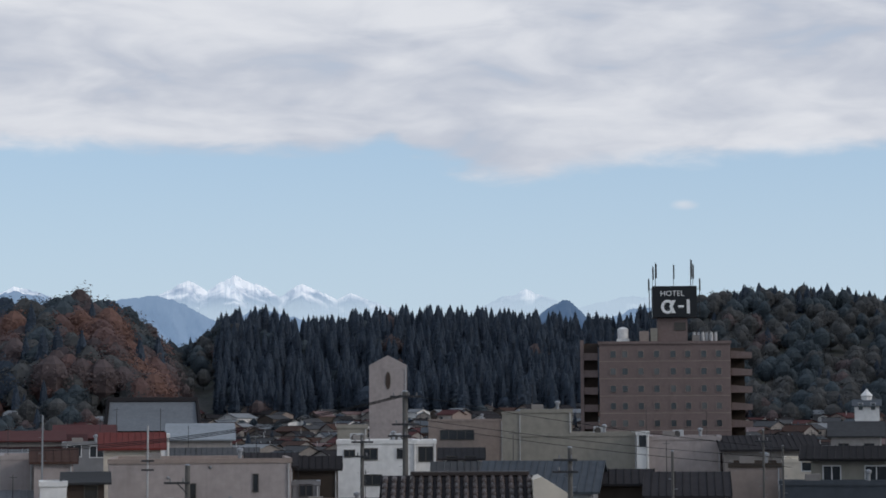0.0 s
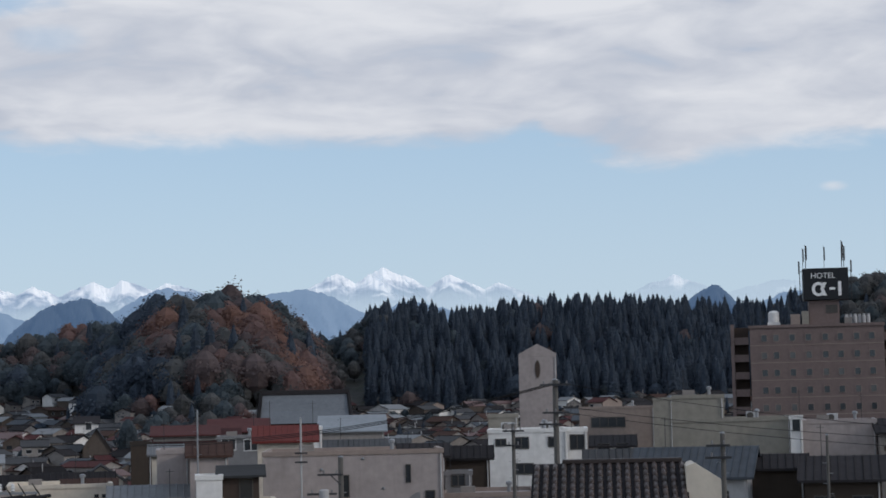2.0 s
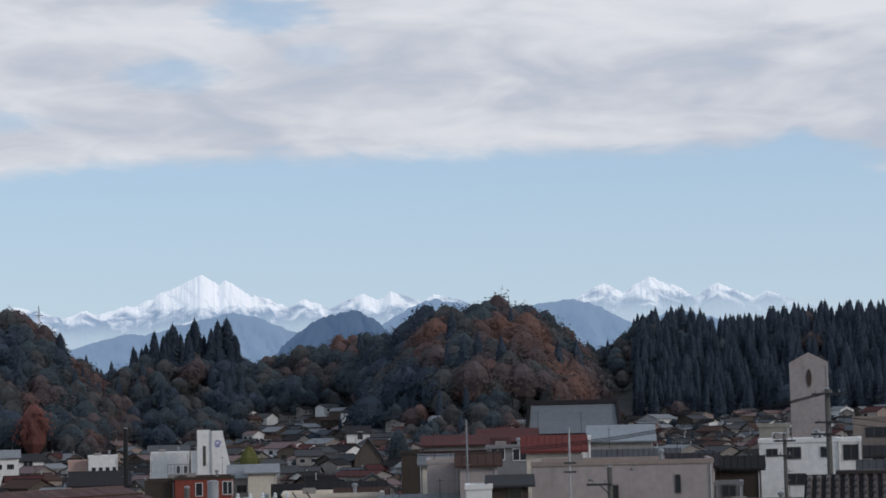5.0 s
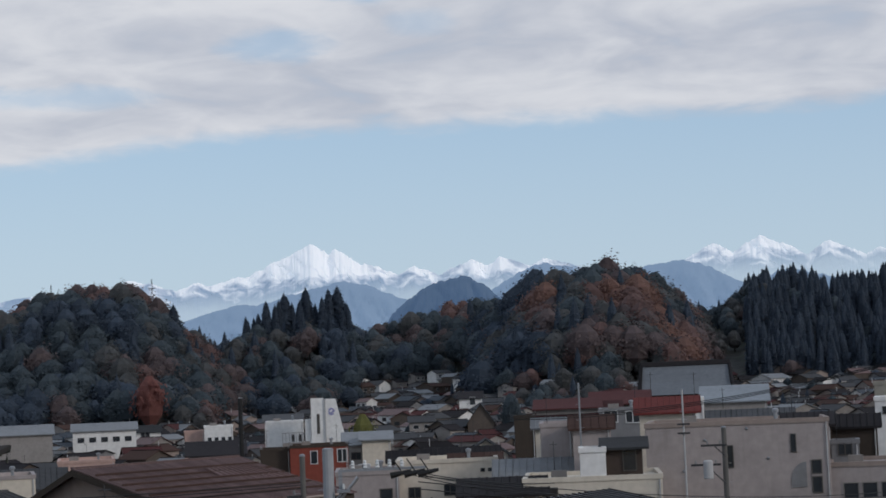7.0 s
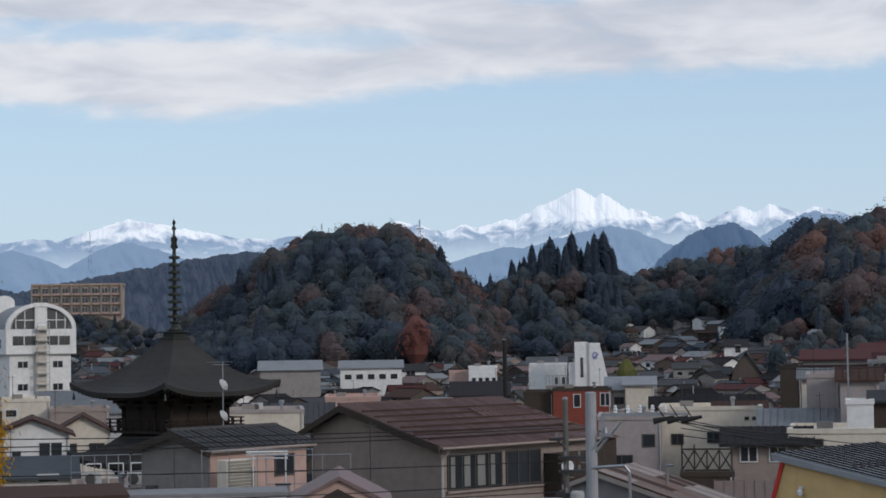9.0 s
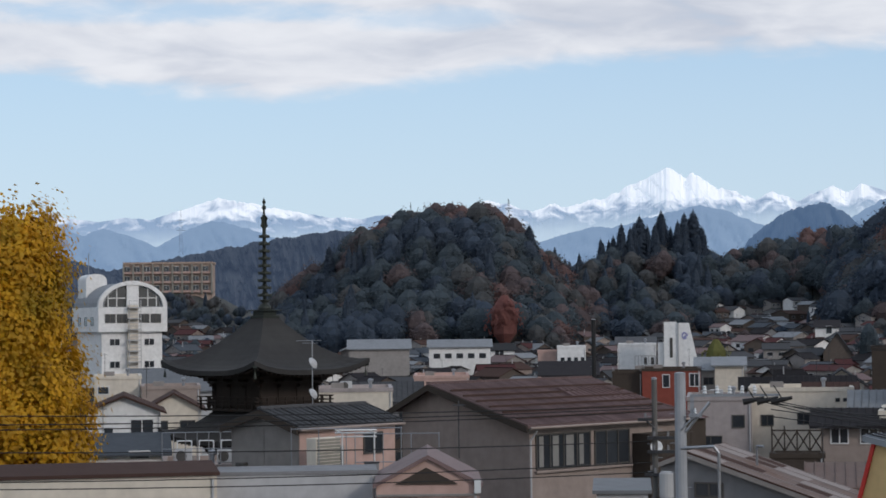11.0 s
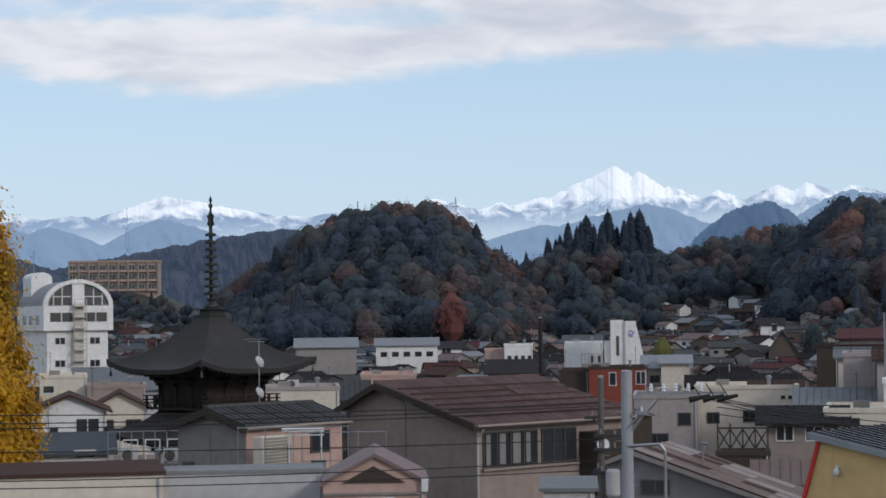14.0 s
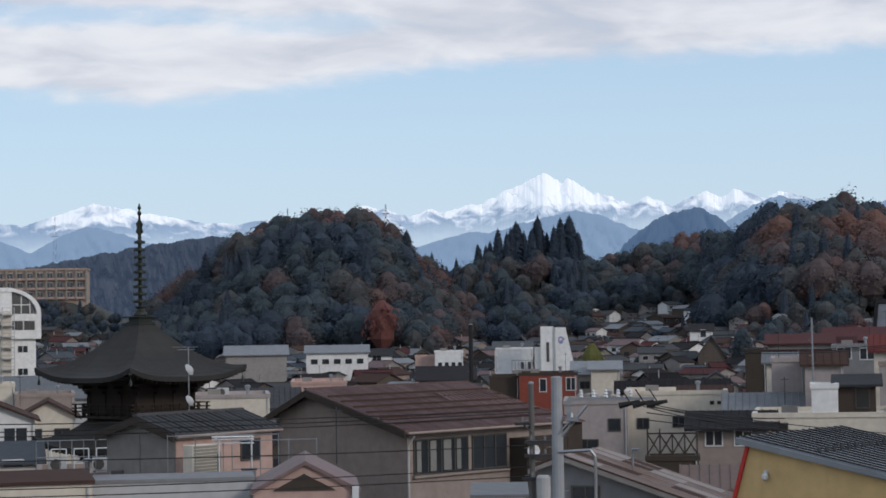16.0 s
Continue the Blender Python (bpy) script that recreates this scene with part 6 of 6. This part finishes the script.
building("low_house", 23.67, 25.07, 230, 13.71, "grey-roofed house below a villa", wall="house_wall", roof="gable_x", rise=1.5, cover="roof_grey", category="house")
building("concrete_wall_house", 0.30, 1.22, 128, 12.29, "low pinkish house with a flat roof", wall="concrete", category="house")
building("red_hall", 0.29, 2.62, 225, 12.70, "long red-brown metal roofed hall", wall="house_wall", roof="gable_x", rise=1.3, cover="roof_red", depth=10)


# ---- temple hall ----


def temple():
    d = 310.0
    zt, ze = 17.29, 12.70
    ob = thing("temple_hall", aim((3.23 + 5.77) / 2, d, 2.0), "temple hall under a great slate-grey roof", "temple")
    w = 2 * d * math.tan(radians(5.77 - 3.23) / 2) * 0.5
    zt, ze = zt - 2, ze - 2
    part("wall", Shape().box(-w * 0.85, w * 0.85, 2.0, 12, 0, ze + 0.4), M["dark_wood"], ob)
    s = Shape()
    for sy in (0, 1):
        v = []
        for j in range(7):
            t = j / 6
            z = ze + (zt - ze) * (1 - t) ** 1.25
            y = 7 + (-1 if sy == 0 else 1) * 8.0 * t
            for i in range(2):
                v.append(((-1 + 2 * i) * w * (1.0 + 0.06 * t), y, z))
        s.add(v, [(2 * j, 2 * j + 2, 2 * j + 3, 2 * j + 1) if sy == 0 else (2 * j + 1, 2 * j + 3, 2 * j + 2, 2 * j) for j in range(6)])
    s.prism([(y, z) for y, z in ((-1.0, ze), (15.0, ze), (11, ze + (zt - ze) * 0.42), (7, zt - 0.05), (3, ze + (zt - ze) * 0.42))], "x", -w * 0.995, w * 0.995)
    rf = part("roof", s, M["temple_slate"], ob)
    part("ridge", Shape().box(-w * 1.02, w * 1.02, 6.6, 7.4, zt - 0.1, zt + 0.6, 0.05), M["roof_dark"], rf, "dark tiled ridge")
    for sx in (-1, 1):
        r = part("gable_ridge", Shape().tube((sx * w * 1.0, 6.9, zt), (sx * w * 1.05, -0.8, ze + 0.15), 0.28, 0.32, 6), M["roof_dark"], rf)


temple()


# ---- white block with a violet emblem ----


def emblem_block():
    d = 245.0
    zt, zl = 14.37, 9.97
    ob = thing("emblem_building", aim(-5.84, d, 0), "white stepped building with a violet emblem", "building")
    k = d / 3537
    H = zt
    part("wall", Shape().prism([(-23 * k, 0), (35 * k, 0), (35 * k, zl), (22 * k, zt - 0.3), (22 * k, zt), (0, zt), (0, zt + 0.15), (-23 * k, zt + 0.15)], "y", 0, 6), M["white"], ob)
    part("side_block", Shape().box(-34 * k, -23.2 * k, 0.5, 5, 0, zt - 2.4), M["white"], ob)
    part("slit_window", Shape().box(-13 * k, -8 * k, -0.05, -0.004, zl + 0.2, zt - 1.8), M["frame_dark"], ob)
    part("pilaster", Shape().box(1 * k, 3 * k, -0.2, -0.004, zl - 2, zt), M["pale_grey"], ob)
    s = Shape()
    for i in range(14):
        a, b = 0.5 + 5.2 * i / 14, 0.5 + 5.2 * (i + 1) / 14
        f = lambda t, r: (13 * k + r * math.cos(t), zt - 1.55 + 1.3 * r * math.sin(t))
        s.prism([f(a, 0.2), f(b, 0.2), f(b, 0.36), f(a, 0.36)], "y", -0.05, -0.004)
    s.prism([(13 * k - 0.1, zt - 1.9), (13 * k + 0.5, zt - 1.45), (13 * k + 0.36, zt - 1.3), (13 * k - 0.2, zt - 1.72)], "y", -0.05, -0.004)
    part("emblem", s, M["logo_violet"], ob, "violet curl-shaped emblem")
    rail = Shape()
    for i in range(12):
        rail.box(-75 * k + i * 0.42, -75 * k + i * 0.42 + 0.05, 1, 1.05, zl - 0.8, zl + 0.4)
    rail.box(-75 * k, -75 * k + 5.0, 0.9, 0.98, zl + 0.4, zl + 0.46)
    rail.box(-75 * k, -35 * k, 0.9, 5, 0, zl - 0.8)
    part("terrace", rail, M["siding"], ob, "roof terrace with a thin railing")


emblem_block()


# ---- apartment block on the hillside ----


def apartments():
    d = 620.0
    ob = thing("apartment_block", aim((-21.58 + -19.09) / 2, d, 25.5, -6), "long tan apartment block with balconies on the hillside", "apartment block")
    w = 2 * d * math.tan(radians(-19.09 - -21.58) / 2)
    H = 34.33 - 25.5
    part("wall", Shape().box(-w / 2, w / 2, 0, 12, -4, H - 0.3), M["apt_tan"], ob)
    part("parapet", Shape().box(-w / 2 - 0.3, w / 2 + 0.3, -0.4, 12, H - 0.3, H + 0.3), M["apt_tan"], ob)
    for r in range(3):
        for i in range(9):
            x = -w / 2 + w * (i + 0.5) / 9
            z = H - 1.9 - 2.9 * r
            window(ob, x - 0.55, z, 1.9, 1.7, frame="frame_pale", sashes=2)
            part("balcony", Shape().box(x - 1.4, x + 1.1, -0.9, -0.1, z - 1.4, z - 0.75, 0.03), M["pink"], ob)
    for i in range(10):
        x = -w / 2 + w * i / 9
        part("fin", Shape().box(x - 0.25, x + 0.25, -1.1, -0.05, H - 9.5, H - 0.35), M["beige"], ob)


apartments()


# ---- yellow house ----


def yellow_house():
    d = 58.0
    ob = thing("yellow_house", aim(-0.36, d, 0, -30), "ochre stuccoed house with a dark striped metal roof and red verge", "house")
    zt = 11.08
    # local: the near upper corner at the origin; the gable wall runs to the right, the roof falls away from it
    L_, D_ = 5.2, 5.7
    k = 0.19
    part("wall", Shape().prism([(-0.31 * zt, 0), (L_, 0), (L_, zt - L_ * k * 1.15), (0.0, zt - 0.06)], "y", 0, D_), M["ochre"], ob)
    rf = part("roof", Shape().prism([(-0.25, zt + 0.05), (L_ + 0.5, zt - (L_ + 0.5) * k), (L_ + 0.5, zt - (L_ + 0.5) * k + 0.12), (-0.25, zt + 0.19)], "y", -0.15, D_ + 0.3), M["roof_blue"], ob, "blue-grey ribbed metal roof")
    n = 15
    for i in range(n + 1):
        y = -0.1 + (D_ + 0.3) * i / n
        part("roof_rib", Shape().tube((-0.2, y, zt + 0.2), (L_ + 0.5, y, zt - (L_ + 0.5) * k + 0.13), 0.03, n=4), M["roof_dark"], rf)
    for i in range(12):
        y = 0.3 + 0.45 * i
        part("snow_stop", Shape().box(2.0, 2.04, y, y + 0.16, zt - 2.0 * k + 0.14, zt - 2.0 * k + 0.3), M["dark_steel"], rf)
    part("verge", Shape().prism([(-0.3, zt - 0.02), (L_ + 0.5, zt - (L_ + 0.5) * k - 0.06), (L_ + 0.5, zt - (L_ + 0.5) * k + 0.06), (-0.3, zt + 0.16)], "y", -0.24, -0.155), M["steel"], ob)
    part("corner_board", Shape().prism([(-0.31 * zt - 0.08, 0), (-0.31 * zt + 0.02, 0), (0.03, zt - 0.03), (-0.08, zt - 0.02)], "y", -0.07, -0.004), M["red_paint"], ob, "bright red corner board")
    part("wall_lamp", Shape().lathe([(0.03, zt - 1.05), (0.09, zt - 1.0), (0.1, zt - 0.9), (0.03, zt - 0.82)], 10, (0.55, -0.12)).box(0.5, 0.6, -0.1, 0.0, zt - 0.84, zt - 0.76), M["porcelain"], ob)
    part("pipe", Shape().tube((1.6, -0.06, zt - 1.75), (3.2, -0.06, zt - 1.6), 0.035).tube((1.6, -0.06, zt - 1.75), (1.3, -0.06, zt - 2.4), 0.035), M["roof_red"], ob)


yellow_house()

# ---- near roofs ----
fr = building("flat_shop", -25.53, -18.99, 72, 9.28, "near flat-roofed shop with a rusty brown roof edge", wall="cream", depth=5, roof="shed", rise=0.08, cover="roof_iron", over=0.1)
building("grey_shop", -18.99, -14.46, 74, 9.08, "near pale grey flat-roofed building", wall="pale_grey", depth=2.2, roof="shed", rise=0.05, cover="grey", over=0.04)
pk = building("pink_house", -14.47, -11.52, 70, 9.82, "pink house with a low gable and dark louvred vent", wall="pink", roof="gable_y", rise=0.95, cover="roof_rib_brown", over=0.12, depth=6, category="house")
_z = 9.82
part("gable_vent", Shape().prism([(-1.15, _z - 0.88), (1.05, _z - 0.88), (-0.05, _z - 0.3)], "y", -0.06, -0.004), M["dark_wood"], pk, "dark triangular louvred vent")
part("fascia", Shape().box(-1.8, 1.8, -0.1, -0.004, _z - 1.3, _z - 1.22), M["siding"], pk)
part("shutter", Shape().box(-0.6, 0.7, -0.08, -0.004, _z - 2.2, _z - 1.4), M["white"], pk)
part("corner_drain", Shape().box(1.62, 1.85, -0.2, -0.11, _z - 1.2, _z - 0.75), M["porcelain"], pk)
_ze, _zr = 10.06, 10.71
gh, _rf, _k = corner_house("siding_house", "grey metal-sided house with a pink front", -16.65, 88, 45, 6.2, 4.3, 2.15, _ze, _zr, _ze, "siding", "pink", "roof_grey", 0.3, 0.4)
for i in range(22):
    z = _ze - 0.2 - 0.16 * i
    part("siding_board", Shape().box(-0.035, -0.004, 0.04, 2.12, z, z + 0.14), M["siding"], gh)
    part("siding_board", Shape().box(-0.035, -0.004, 2.2, 4.28, z, z + 0.14), M["siding"], gh)
window(gh, 2.0, _ze - 1.75, 1.5, 1.7, y=-0.03, frame="siding", pane="glass_grey", sashes=1)
window(gh, 4.7, _ze - 0.9, 1.3, 1.0, y=-0.03, frame="frame_dark", sashes=2)
part("wall_box", Shape().box(-0.32, -0.04, 3.2, 3.75, _ze - 2.35, _ze - 1.65, 0.02), M["frame_dark"], gh, "dark wall cabinet")
building("terrace_building", -20.54, -18.56, 96, 7.97, "flat roof terrace with a steel railing", wall="taupe", depth=7)


def railing(az, d, z, w, h, label, mat="steel", turn=0.0, posts=6, rails=(0.5, 1.0)):
    ob = thing("railing", aim(az, d, z, turn), label, "railing")
    for i in range(posts + 1):
        x = -w / 2 + w * i / posts
        part("post", Shape().tube((x, 0, 0), (x, 0, h), 0.022, n=6), M[mat], ob)
    for f in rails:
        part("rail", Shape().tube((-w / 2, 0, h * f), (w / 2, 0, h * f), 0.022, n=6), M[mat], ob)
    return ob


rz = 7.97
railing(-19.54, 95.8, rz, 3.3, 1.55, "pale steel terrace railing")
for i, x in enumerate((262, 300, 335)):
    fr_ = thing("frame_rack", aim(-19.9 + 0.62 * i, 98.5, rz), "white metal rack on a roof terrace", "rack")
    part("frame", Shape().tube((-0.35, 0, 0), (-0.35, 0, 1.0), 0.03).tube((0.35, 0, 0), (0.35, 0, 1.0), 0.03).tube((-0.35, 0, 1.0), (0.35, 0, 1.0), 0.03).tube((-0.35, 0, 0.3), (0.35, 0, 0.3), 0.03), M["porcelain"], fr_)
tz = 8.89
railing(-15.31, 84, 8.50, 4.6, 1.75, "tall steel clothes-drying frame", posts=4, rails=(0.45, 0.97))
railing(-13.86, 86, 8.33, 3.6, 1.55, "thin steel terrace railing", posts=3, rails=(0.2, 0.98))
xr = thing("balcony_railing", aim(-2.51, 108, 7.48), "black timber balcony with crossed braces", "railing")
for i in range(5):
    x = -1.35 + 0.66 * i
    part("post", Shape().box(x - 0.04, x + 0.04, -0.04, 0.04, 0, 1.45 if i < 2 else 1.25), M["dark_wood"], xr)
    if i < 4:
        part("brace", Shape().tube((x, 0, 0.1), (x + 0.66, 0, 1.15), 0.04).tube((x, 0.02, 1.15), (x + 0.66, 0.02, 0.1), 0.04), M["dark_wood"], xr)
part("rail", Shape().box(-1.4, 1.35, -0.05, 0.05, 1.15, 1.24), M["dark_wood"], xr)
building("timber_annex", -3.27, -1.78, 108, 7.48, "dark timber annex under a balcony", wall="dark_wood", depth=2)
# dishes on the pink house
dm = thing("aerial_mast", aim(-16.26, 95, 10.61), "roof mast with two white satellite dishes", "aerial")
_h = 13.81 - 10.61
part("mast", Shape().tube((0, 0, 0), (0, 0, _h), 0.025).tube((-0.75, 0, _h), (0.45, 0, _h), 0.012).tube((-0.5, 0, _h - 0.12), (0.3, 0, _h - 0.12), 0.012), M["steel"], dm)
for z, r in ((_h - 1.05, 0.29), (_h - 2.5, 0.27)):
    part("dish", Shape().lathe([(0.03, 0.1), (r * 0.6, 0.06), (r, -0.04), (r * 1.02, -0.02), (r * 0.6, 0.09), (0.03, 0.13)], 18), M["pale_grey"], dm, "white satellite dish", at=pose(0.05, -0.15, z, 62, 0, 62))


def rusty_shed():
    """A shed whose long slope falls away from its ridge in patched sheets."""
    zt = 9.37
    ob = thing("rusty_roofed_shed", aim(-5.64, 80, 0, -18), "grey shed with a rust-streaked patched metal roof", "shed")
    k, w = 0.33, 6.4
    part("wall", Shape().prism([(-1.1, 0), (w, 0), (w, zt - w * k - 0.06), (0, zt - 0.06), (-1.1, zt - 0.5)], "y", 0.1, 4.7), M["grey"], ob)
    rf = part("roof", Shape().prism([(-1.4, zt - 0.56), (0, zt - 0.03), (w + 0.3, zt - (w + 0.3) * k - 0.03), (w + 0.3, zt - (w + 0.3) * k + 0.03), (0, zt + 0.04), (-1.4, zt - 0.5)], "y", -0.2, 5.0), M["roof_iron"], ob)
    rng = random.Random(12)
    x0 = 0.05
    for c in range(5):
        x1 = x0 + (w + 0.2) / 5
        for r in range(5):
            y0 = -0.18 + 1.03 * r
            lift_ = 0.035 + 0.012 * rng.random() - 0.004 * c
            part("sheet", Shape().prism([(x0, zt - x0 * k + lift_), (x1 + 0.08, zt - (x1 + 0.08) * k + lift_), (x1 + 0.08, zt - (x1 + 0.08) * k + lift_ + 0.015), (x0, zt - x0 * k + lift_ + 0.015)], "y", y0, y0 + 1.0), M[rng.choice(("roof_rust", "roof_iron", "roof_rust", "roof_worn", "roof_worn"))], rf)
        x0 = x1
    for r in range(6):
        y = -0.18 + 1.03 * r
        part("seam", Shape().tube((0, y, zt + 0.06), (w + 0.3, y, zt - (w + 0.3) * k + 0.05), 0.025, n=5), M["roof_worn"], rf)
    part("verge_board", Shape().prism([(-1.4, zt - 0.75), (0, zt - 0.22), (w + 0.3, zt - (w + 0.3) * k - 0.22), (w + 0.3, zt - (w + 0.3) * k - 0.04), (0, zt - 0.04), (-1.4, zt - 0.57)], "y", -0.26, -0.204), M["siding"], ob)
    part("vent_pipe", Shape().tube((2.2, 2.4, zt - 0.9), (2.2, 2.4, zt + 0.1), 0.05).tube((2.2, 2.4, zt + 0.1), (2.5, 2.3, zt + 0.1), 0.05), M["steel"], ob)
    window(ob, 0.9, zt - 1.5, 1.2, 0.6, y=0.1, frame="frame_dark", sashes=2)


rusty_shed()
building("pale_canopy", -8.19, -6.73, 76, 8.25, "pale grey sheet-metal canopy beside a utility pole", wall="pale_grey", roof="shed", rise=0.2, cover="roof_pale", over=0.15, depth=3, category="shed")
building("low_shop", -2.10, -0.85, 92, 7.76, "low shed with a faded metal roof", wall="brown_wood", roof="gable_x", rise=0.8, cover="roof_rust", depth=6, category="shed")


# ---- near tiled roof ----


def tiled_roof():
    d = 58.0
    zt = 12.77
    ob = thing("tiled_house", aim(13.12, d, 0), "near house with a dark tiled roof and beige gable", "house")
    w = 2 * d * math.tan(radians(15.40 - 10.86) / 2)
    part("wall", Shape().box(-w / 2 + 0.4, w / 2 - 0.1, 0.6, 6, 0, zt - 1.0), M["siding"], ob)
    rf = part("roof", Shape().prism([(-0.2, zt - 1.35), (3.0, zt - 0.02), (6.2, zt - 1.35), (6.2, zt - 1.5), (-0.2, zt - 1.5)], "x", -w / 2, w / 2), M["roof_dark"], ob)
    part("ridge", Shape().box(-w / 2 + 0.9, w / 2 - 0.1, 2.85, 3.15, zt - 0.05, zt + 0.1, 0.03), M["tile_black"], rf)
    tl = Shape().tube((0.0, 0, 0), (0.0, 0.42, 0.165), 0.085, 0.08, 8)
    me = mesh("tile", tl.v, tl.f, M["tile_black"], smooth=True)
    n = int(w / 0.27)
    for r in range(7):
        for i in range(n):
            part("tile", me, None, rf, at=pose(-w / 2 + 0.15 + 0.27 * i, -0.15 + 0.42 * r, zt - 1.3 + 0.175 * r))
    part("gable_end", Shape().prism([(w / 2 - 0.05, 0), (w / 2 + 0.95, 0), (w / 2 + 0.95, zt - 0.5), (w / 2 + 0.2, zt - 0.02), (w / 2 - 0.05, zt - 0.1)], "y", 1.0, 4), M["cream"], ob, "beige stuccoed gable end")


tiled_roof()


# ---- masts on the hills ----


def lattice(az, d, top_el, h, label):
    z = EYE + d * math.tan(radians(top_el)) - h
    ob = thing("radio_mast", aim(az, d, z), label, "radio mast")
    b = h * 0.04
    for cx, cy in ((-1, -1), (1, -1), (1, 1), (-1, 1)):
        part("leg", Shape().tube((cx * b, cy * b, 0), (cx * b * 0.15, cy * b * 0.15, h), 0.07, 0.05, 4), M["dark_steel"], ob)
    for k in range(8):
        f0, f1 = 1 - 0.85 * k / 8, 1 - 0.85 * (k + 1) / 8
        part("bracing", Shape().tube((-b * f0, -b * f0, h * k / 8), (b * f1, -b * f1, h * (k + 1) / 8), 0.04, n=4).tube((b * f0, -b * f0, h * k / 8), (-b * f1, -b * f1, h * (k + 1) / 8), 0.04, n=4), M["dark_steel"], ob)
    for k in (0.72, 0.86):
        part("crossarm", Shape().box(-b * 1.3, b * 1.3, -0.1, 0.1, h * k, h * k + 0.2), M["dark_steel"], ob)


lattice(-10.59, 575, 3.58, 20, "dark lattice radio mast on a wooded hilltop")
lattice(-13.40, 580, 3.50, 18, "thin lattice mast among hilltop trees")
lattice(-19.96, 1500, 3.34, 55, "distant power pylon on a ridge")


# ---- small things on the roofs ----
rk = thing("drying_rack", aim(-14.95, 84, 8.49), "white tubular clothes-drying rack on a terrace", "rack")
_h = 10.14 - 8.49
for x in (-0.7, 0.65):
    part("post", Shape().tube((x, 0, 0), (x, 0, _h - 0.15), 0.03, n=8), M["frame_pale"], rk)
    part("arm", Shape().tube((x, 0, _h - 0.15), (x - 0.25, -0.3, _h), 0.03, n=8), M["letter_white"], rk)
for y, z in ((-0.3, _h), (-0.1, _h - 0.12), (0.2, _h - 0.3)):
    part("bar", Shape().tube((-1.0, y, z), (0.75, y, z), 0.028, n=8), M["letter_white"], rk)
bx = thing("storage_box", aim(-14.59, 82, 8.44), "dark plastic box at the edge of a terrace", "box")
part("body", Shape().box(-0.3, 0.3, 0, 0.4, 0, 0.42, 0.03), M["grey"], bx)
part("lid", Shape().box(-0.33, 0.33, -0.03, 0.43, 0.424, 0.48, 0.02), M["dark_steel"], bx)
sh = thing("shutter_panel", aim(-15.82, 86.5, 8.33, 45), "pale beige slatted storage shed on a terrace", "shed")
part("body", Shape().box(-0.75, 0.75, 0, 0.6, 0, 1.35, 0.02), M["cream"], sh)
for i in range(9):
    part("slat", Shape().box(-0.7, 0.7, -0.03, -0.004, 0.08 + 0.14 * i, 0.19 + 0.14 * i), M["beige"], sh)

# curved niche and vents on the concrete building
_n = [(4.0 + 0.9 * math.cos(math.pi / 2 + math.pi / 2 * i / 8), 8.42 + 1.1 * math.sin(math.pi / 2 + math.pi / 2 * i / 8)) for i in range(9)]
part("arched_niche", Shape().prism([(4.0, _n[-1][1] - 0.4), *_n, (3.1, _n[-1][1] - 0.4)], "y", -0.05, -0.004), M["grey"], cb, "rounded grey niche beside stair windows")
for x, z in ((-1.9, 11.0), (0.6, 11.6), (1.8, 9.8), (-3.2, 9.2)):
    part("vent_cap", Shape().lathe([(0.09, 0), (0.1, 0.03), (0.06, 0.08), (0.02, 0.09)], 10), M["steel"], cb, at=pose(x, 0, z, 90))

# lean-tos, sheds and condensers between the houses
def condenser(az, d, z, turn=0.0):
    ob = thing("air_conditioner", aim(az, d, z, turn), "pale grey outdoor air conditioner on brackets", "air conditioner", "condensers on the roofs")
    part("body", Shape().box(-0.42, 0.42, 0, 0.32, 0.1, 0.72, 0.03), M["pale_grey"], ob)
    part("fan_guard", Shape().lathe([(0.02, 0.0), (0.25, 0.0), (0.26, 0.02), (0.02, 0.025)], 14), M["frame_dark"], ob, at=pose(-0.1, -0.004, 0.41, 90))
    for x in (-0.3, 0.3):
        part("foot", Shape().box(x - 0.05, x + 0.05, 0, 0.32, 0, 0.1), M["dark_steel"], ob)


for t_az, t_d, t_z in ((-18.98, 139, 7.04), (-19.93, 97, 7.92), (-18.74, 97, 7.88), (-15.30, 143, 10.06 - 0.25), (-4.75, 134, 9.53 - 0.25), (10.25, 145, 12.92 - 0.25), (11.38, 146, 12.89 - 0.25), (17.18, 155, 13.28 - 0.25), (19.42, 156, 12.99 - 0.25)):
    condenser(t_az, t_d, t_z)
for k, (a0, a1, dd, zt, lb, wl, cv) in enumerate((
    (7.21, 8.49, 128, 12.17, "dark timber lean-to with a grey roof", "brown_wood", "roof_dark"),
    (8.49, 9.74, 132, 11.86, "narrow dark house with a black roof", "dark_wood", "roof_dark"),
    (1.23, 2.31, 124, 12.61, "pinkish shed with a rusty roof", "concrete", "roof_iron"),
    (12.51, 13.79, 126, 11.57, "dark lean-to beside a white house", "dark_wood", "roof_grey"),
    (16.94, 18.60, 118, 11.26, "small timber shed with a black roof", "dark_wood", "roof_dark"),
    (-4.03, -2.26, 150, 10.18, "low dark house with a black roof", "brown_wood", "roof_dark"),
    (-2.26, -0.89, 138, 10.13, "timber house with a rusty roof", "dark_wood", "roof_iron"),
    (-6.61, -5.49, 112, 8.61, "dark timber lean-to behind a pole", "dark_wood", "roof_iron"),
)):
    building("lean_to", a0, a1, dd, zt, lb, wall=wl, roof="gable_x", rise=0.7, depth=4, over=0.3, cover=cv, category="shed")
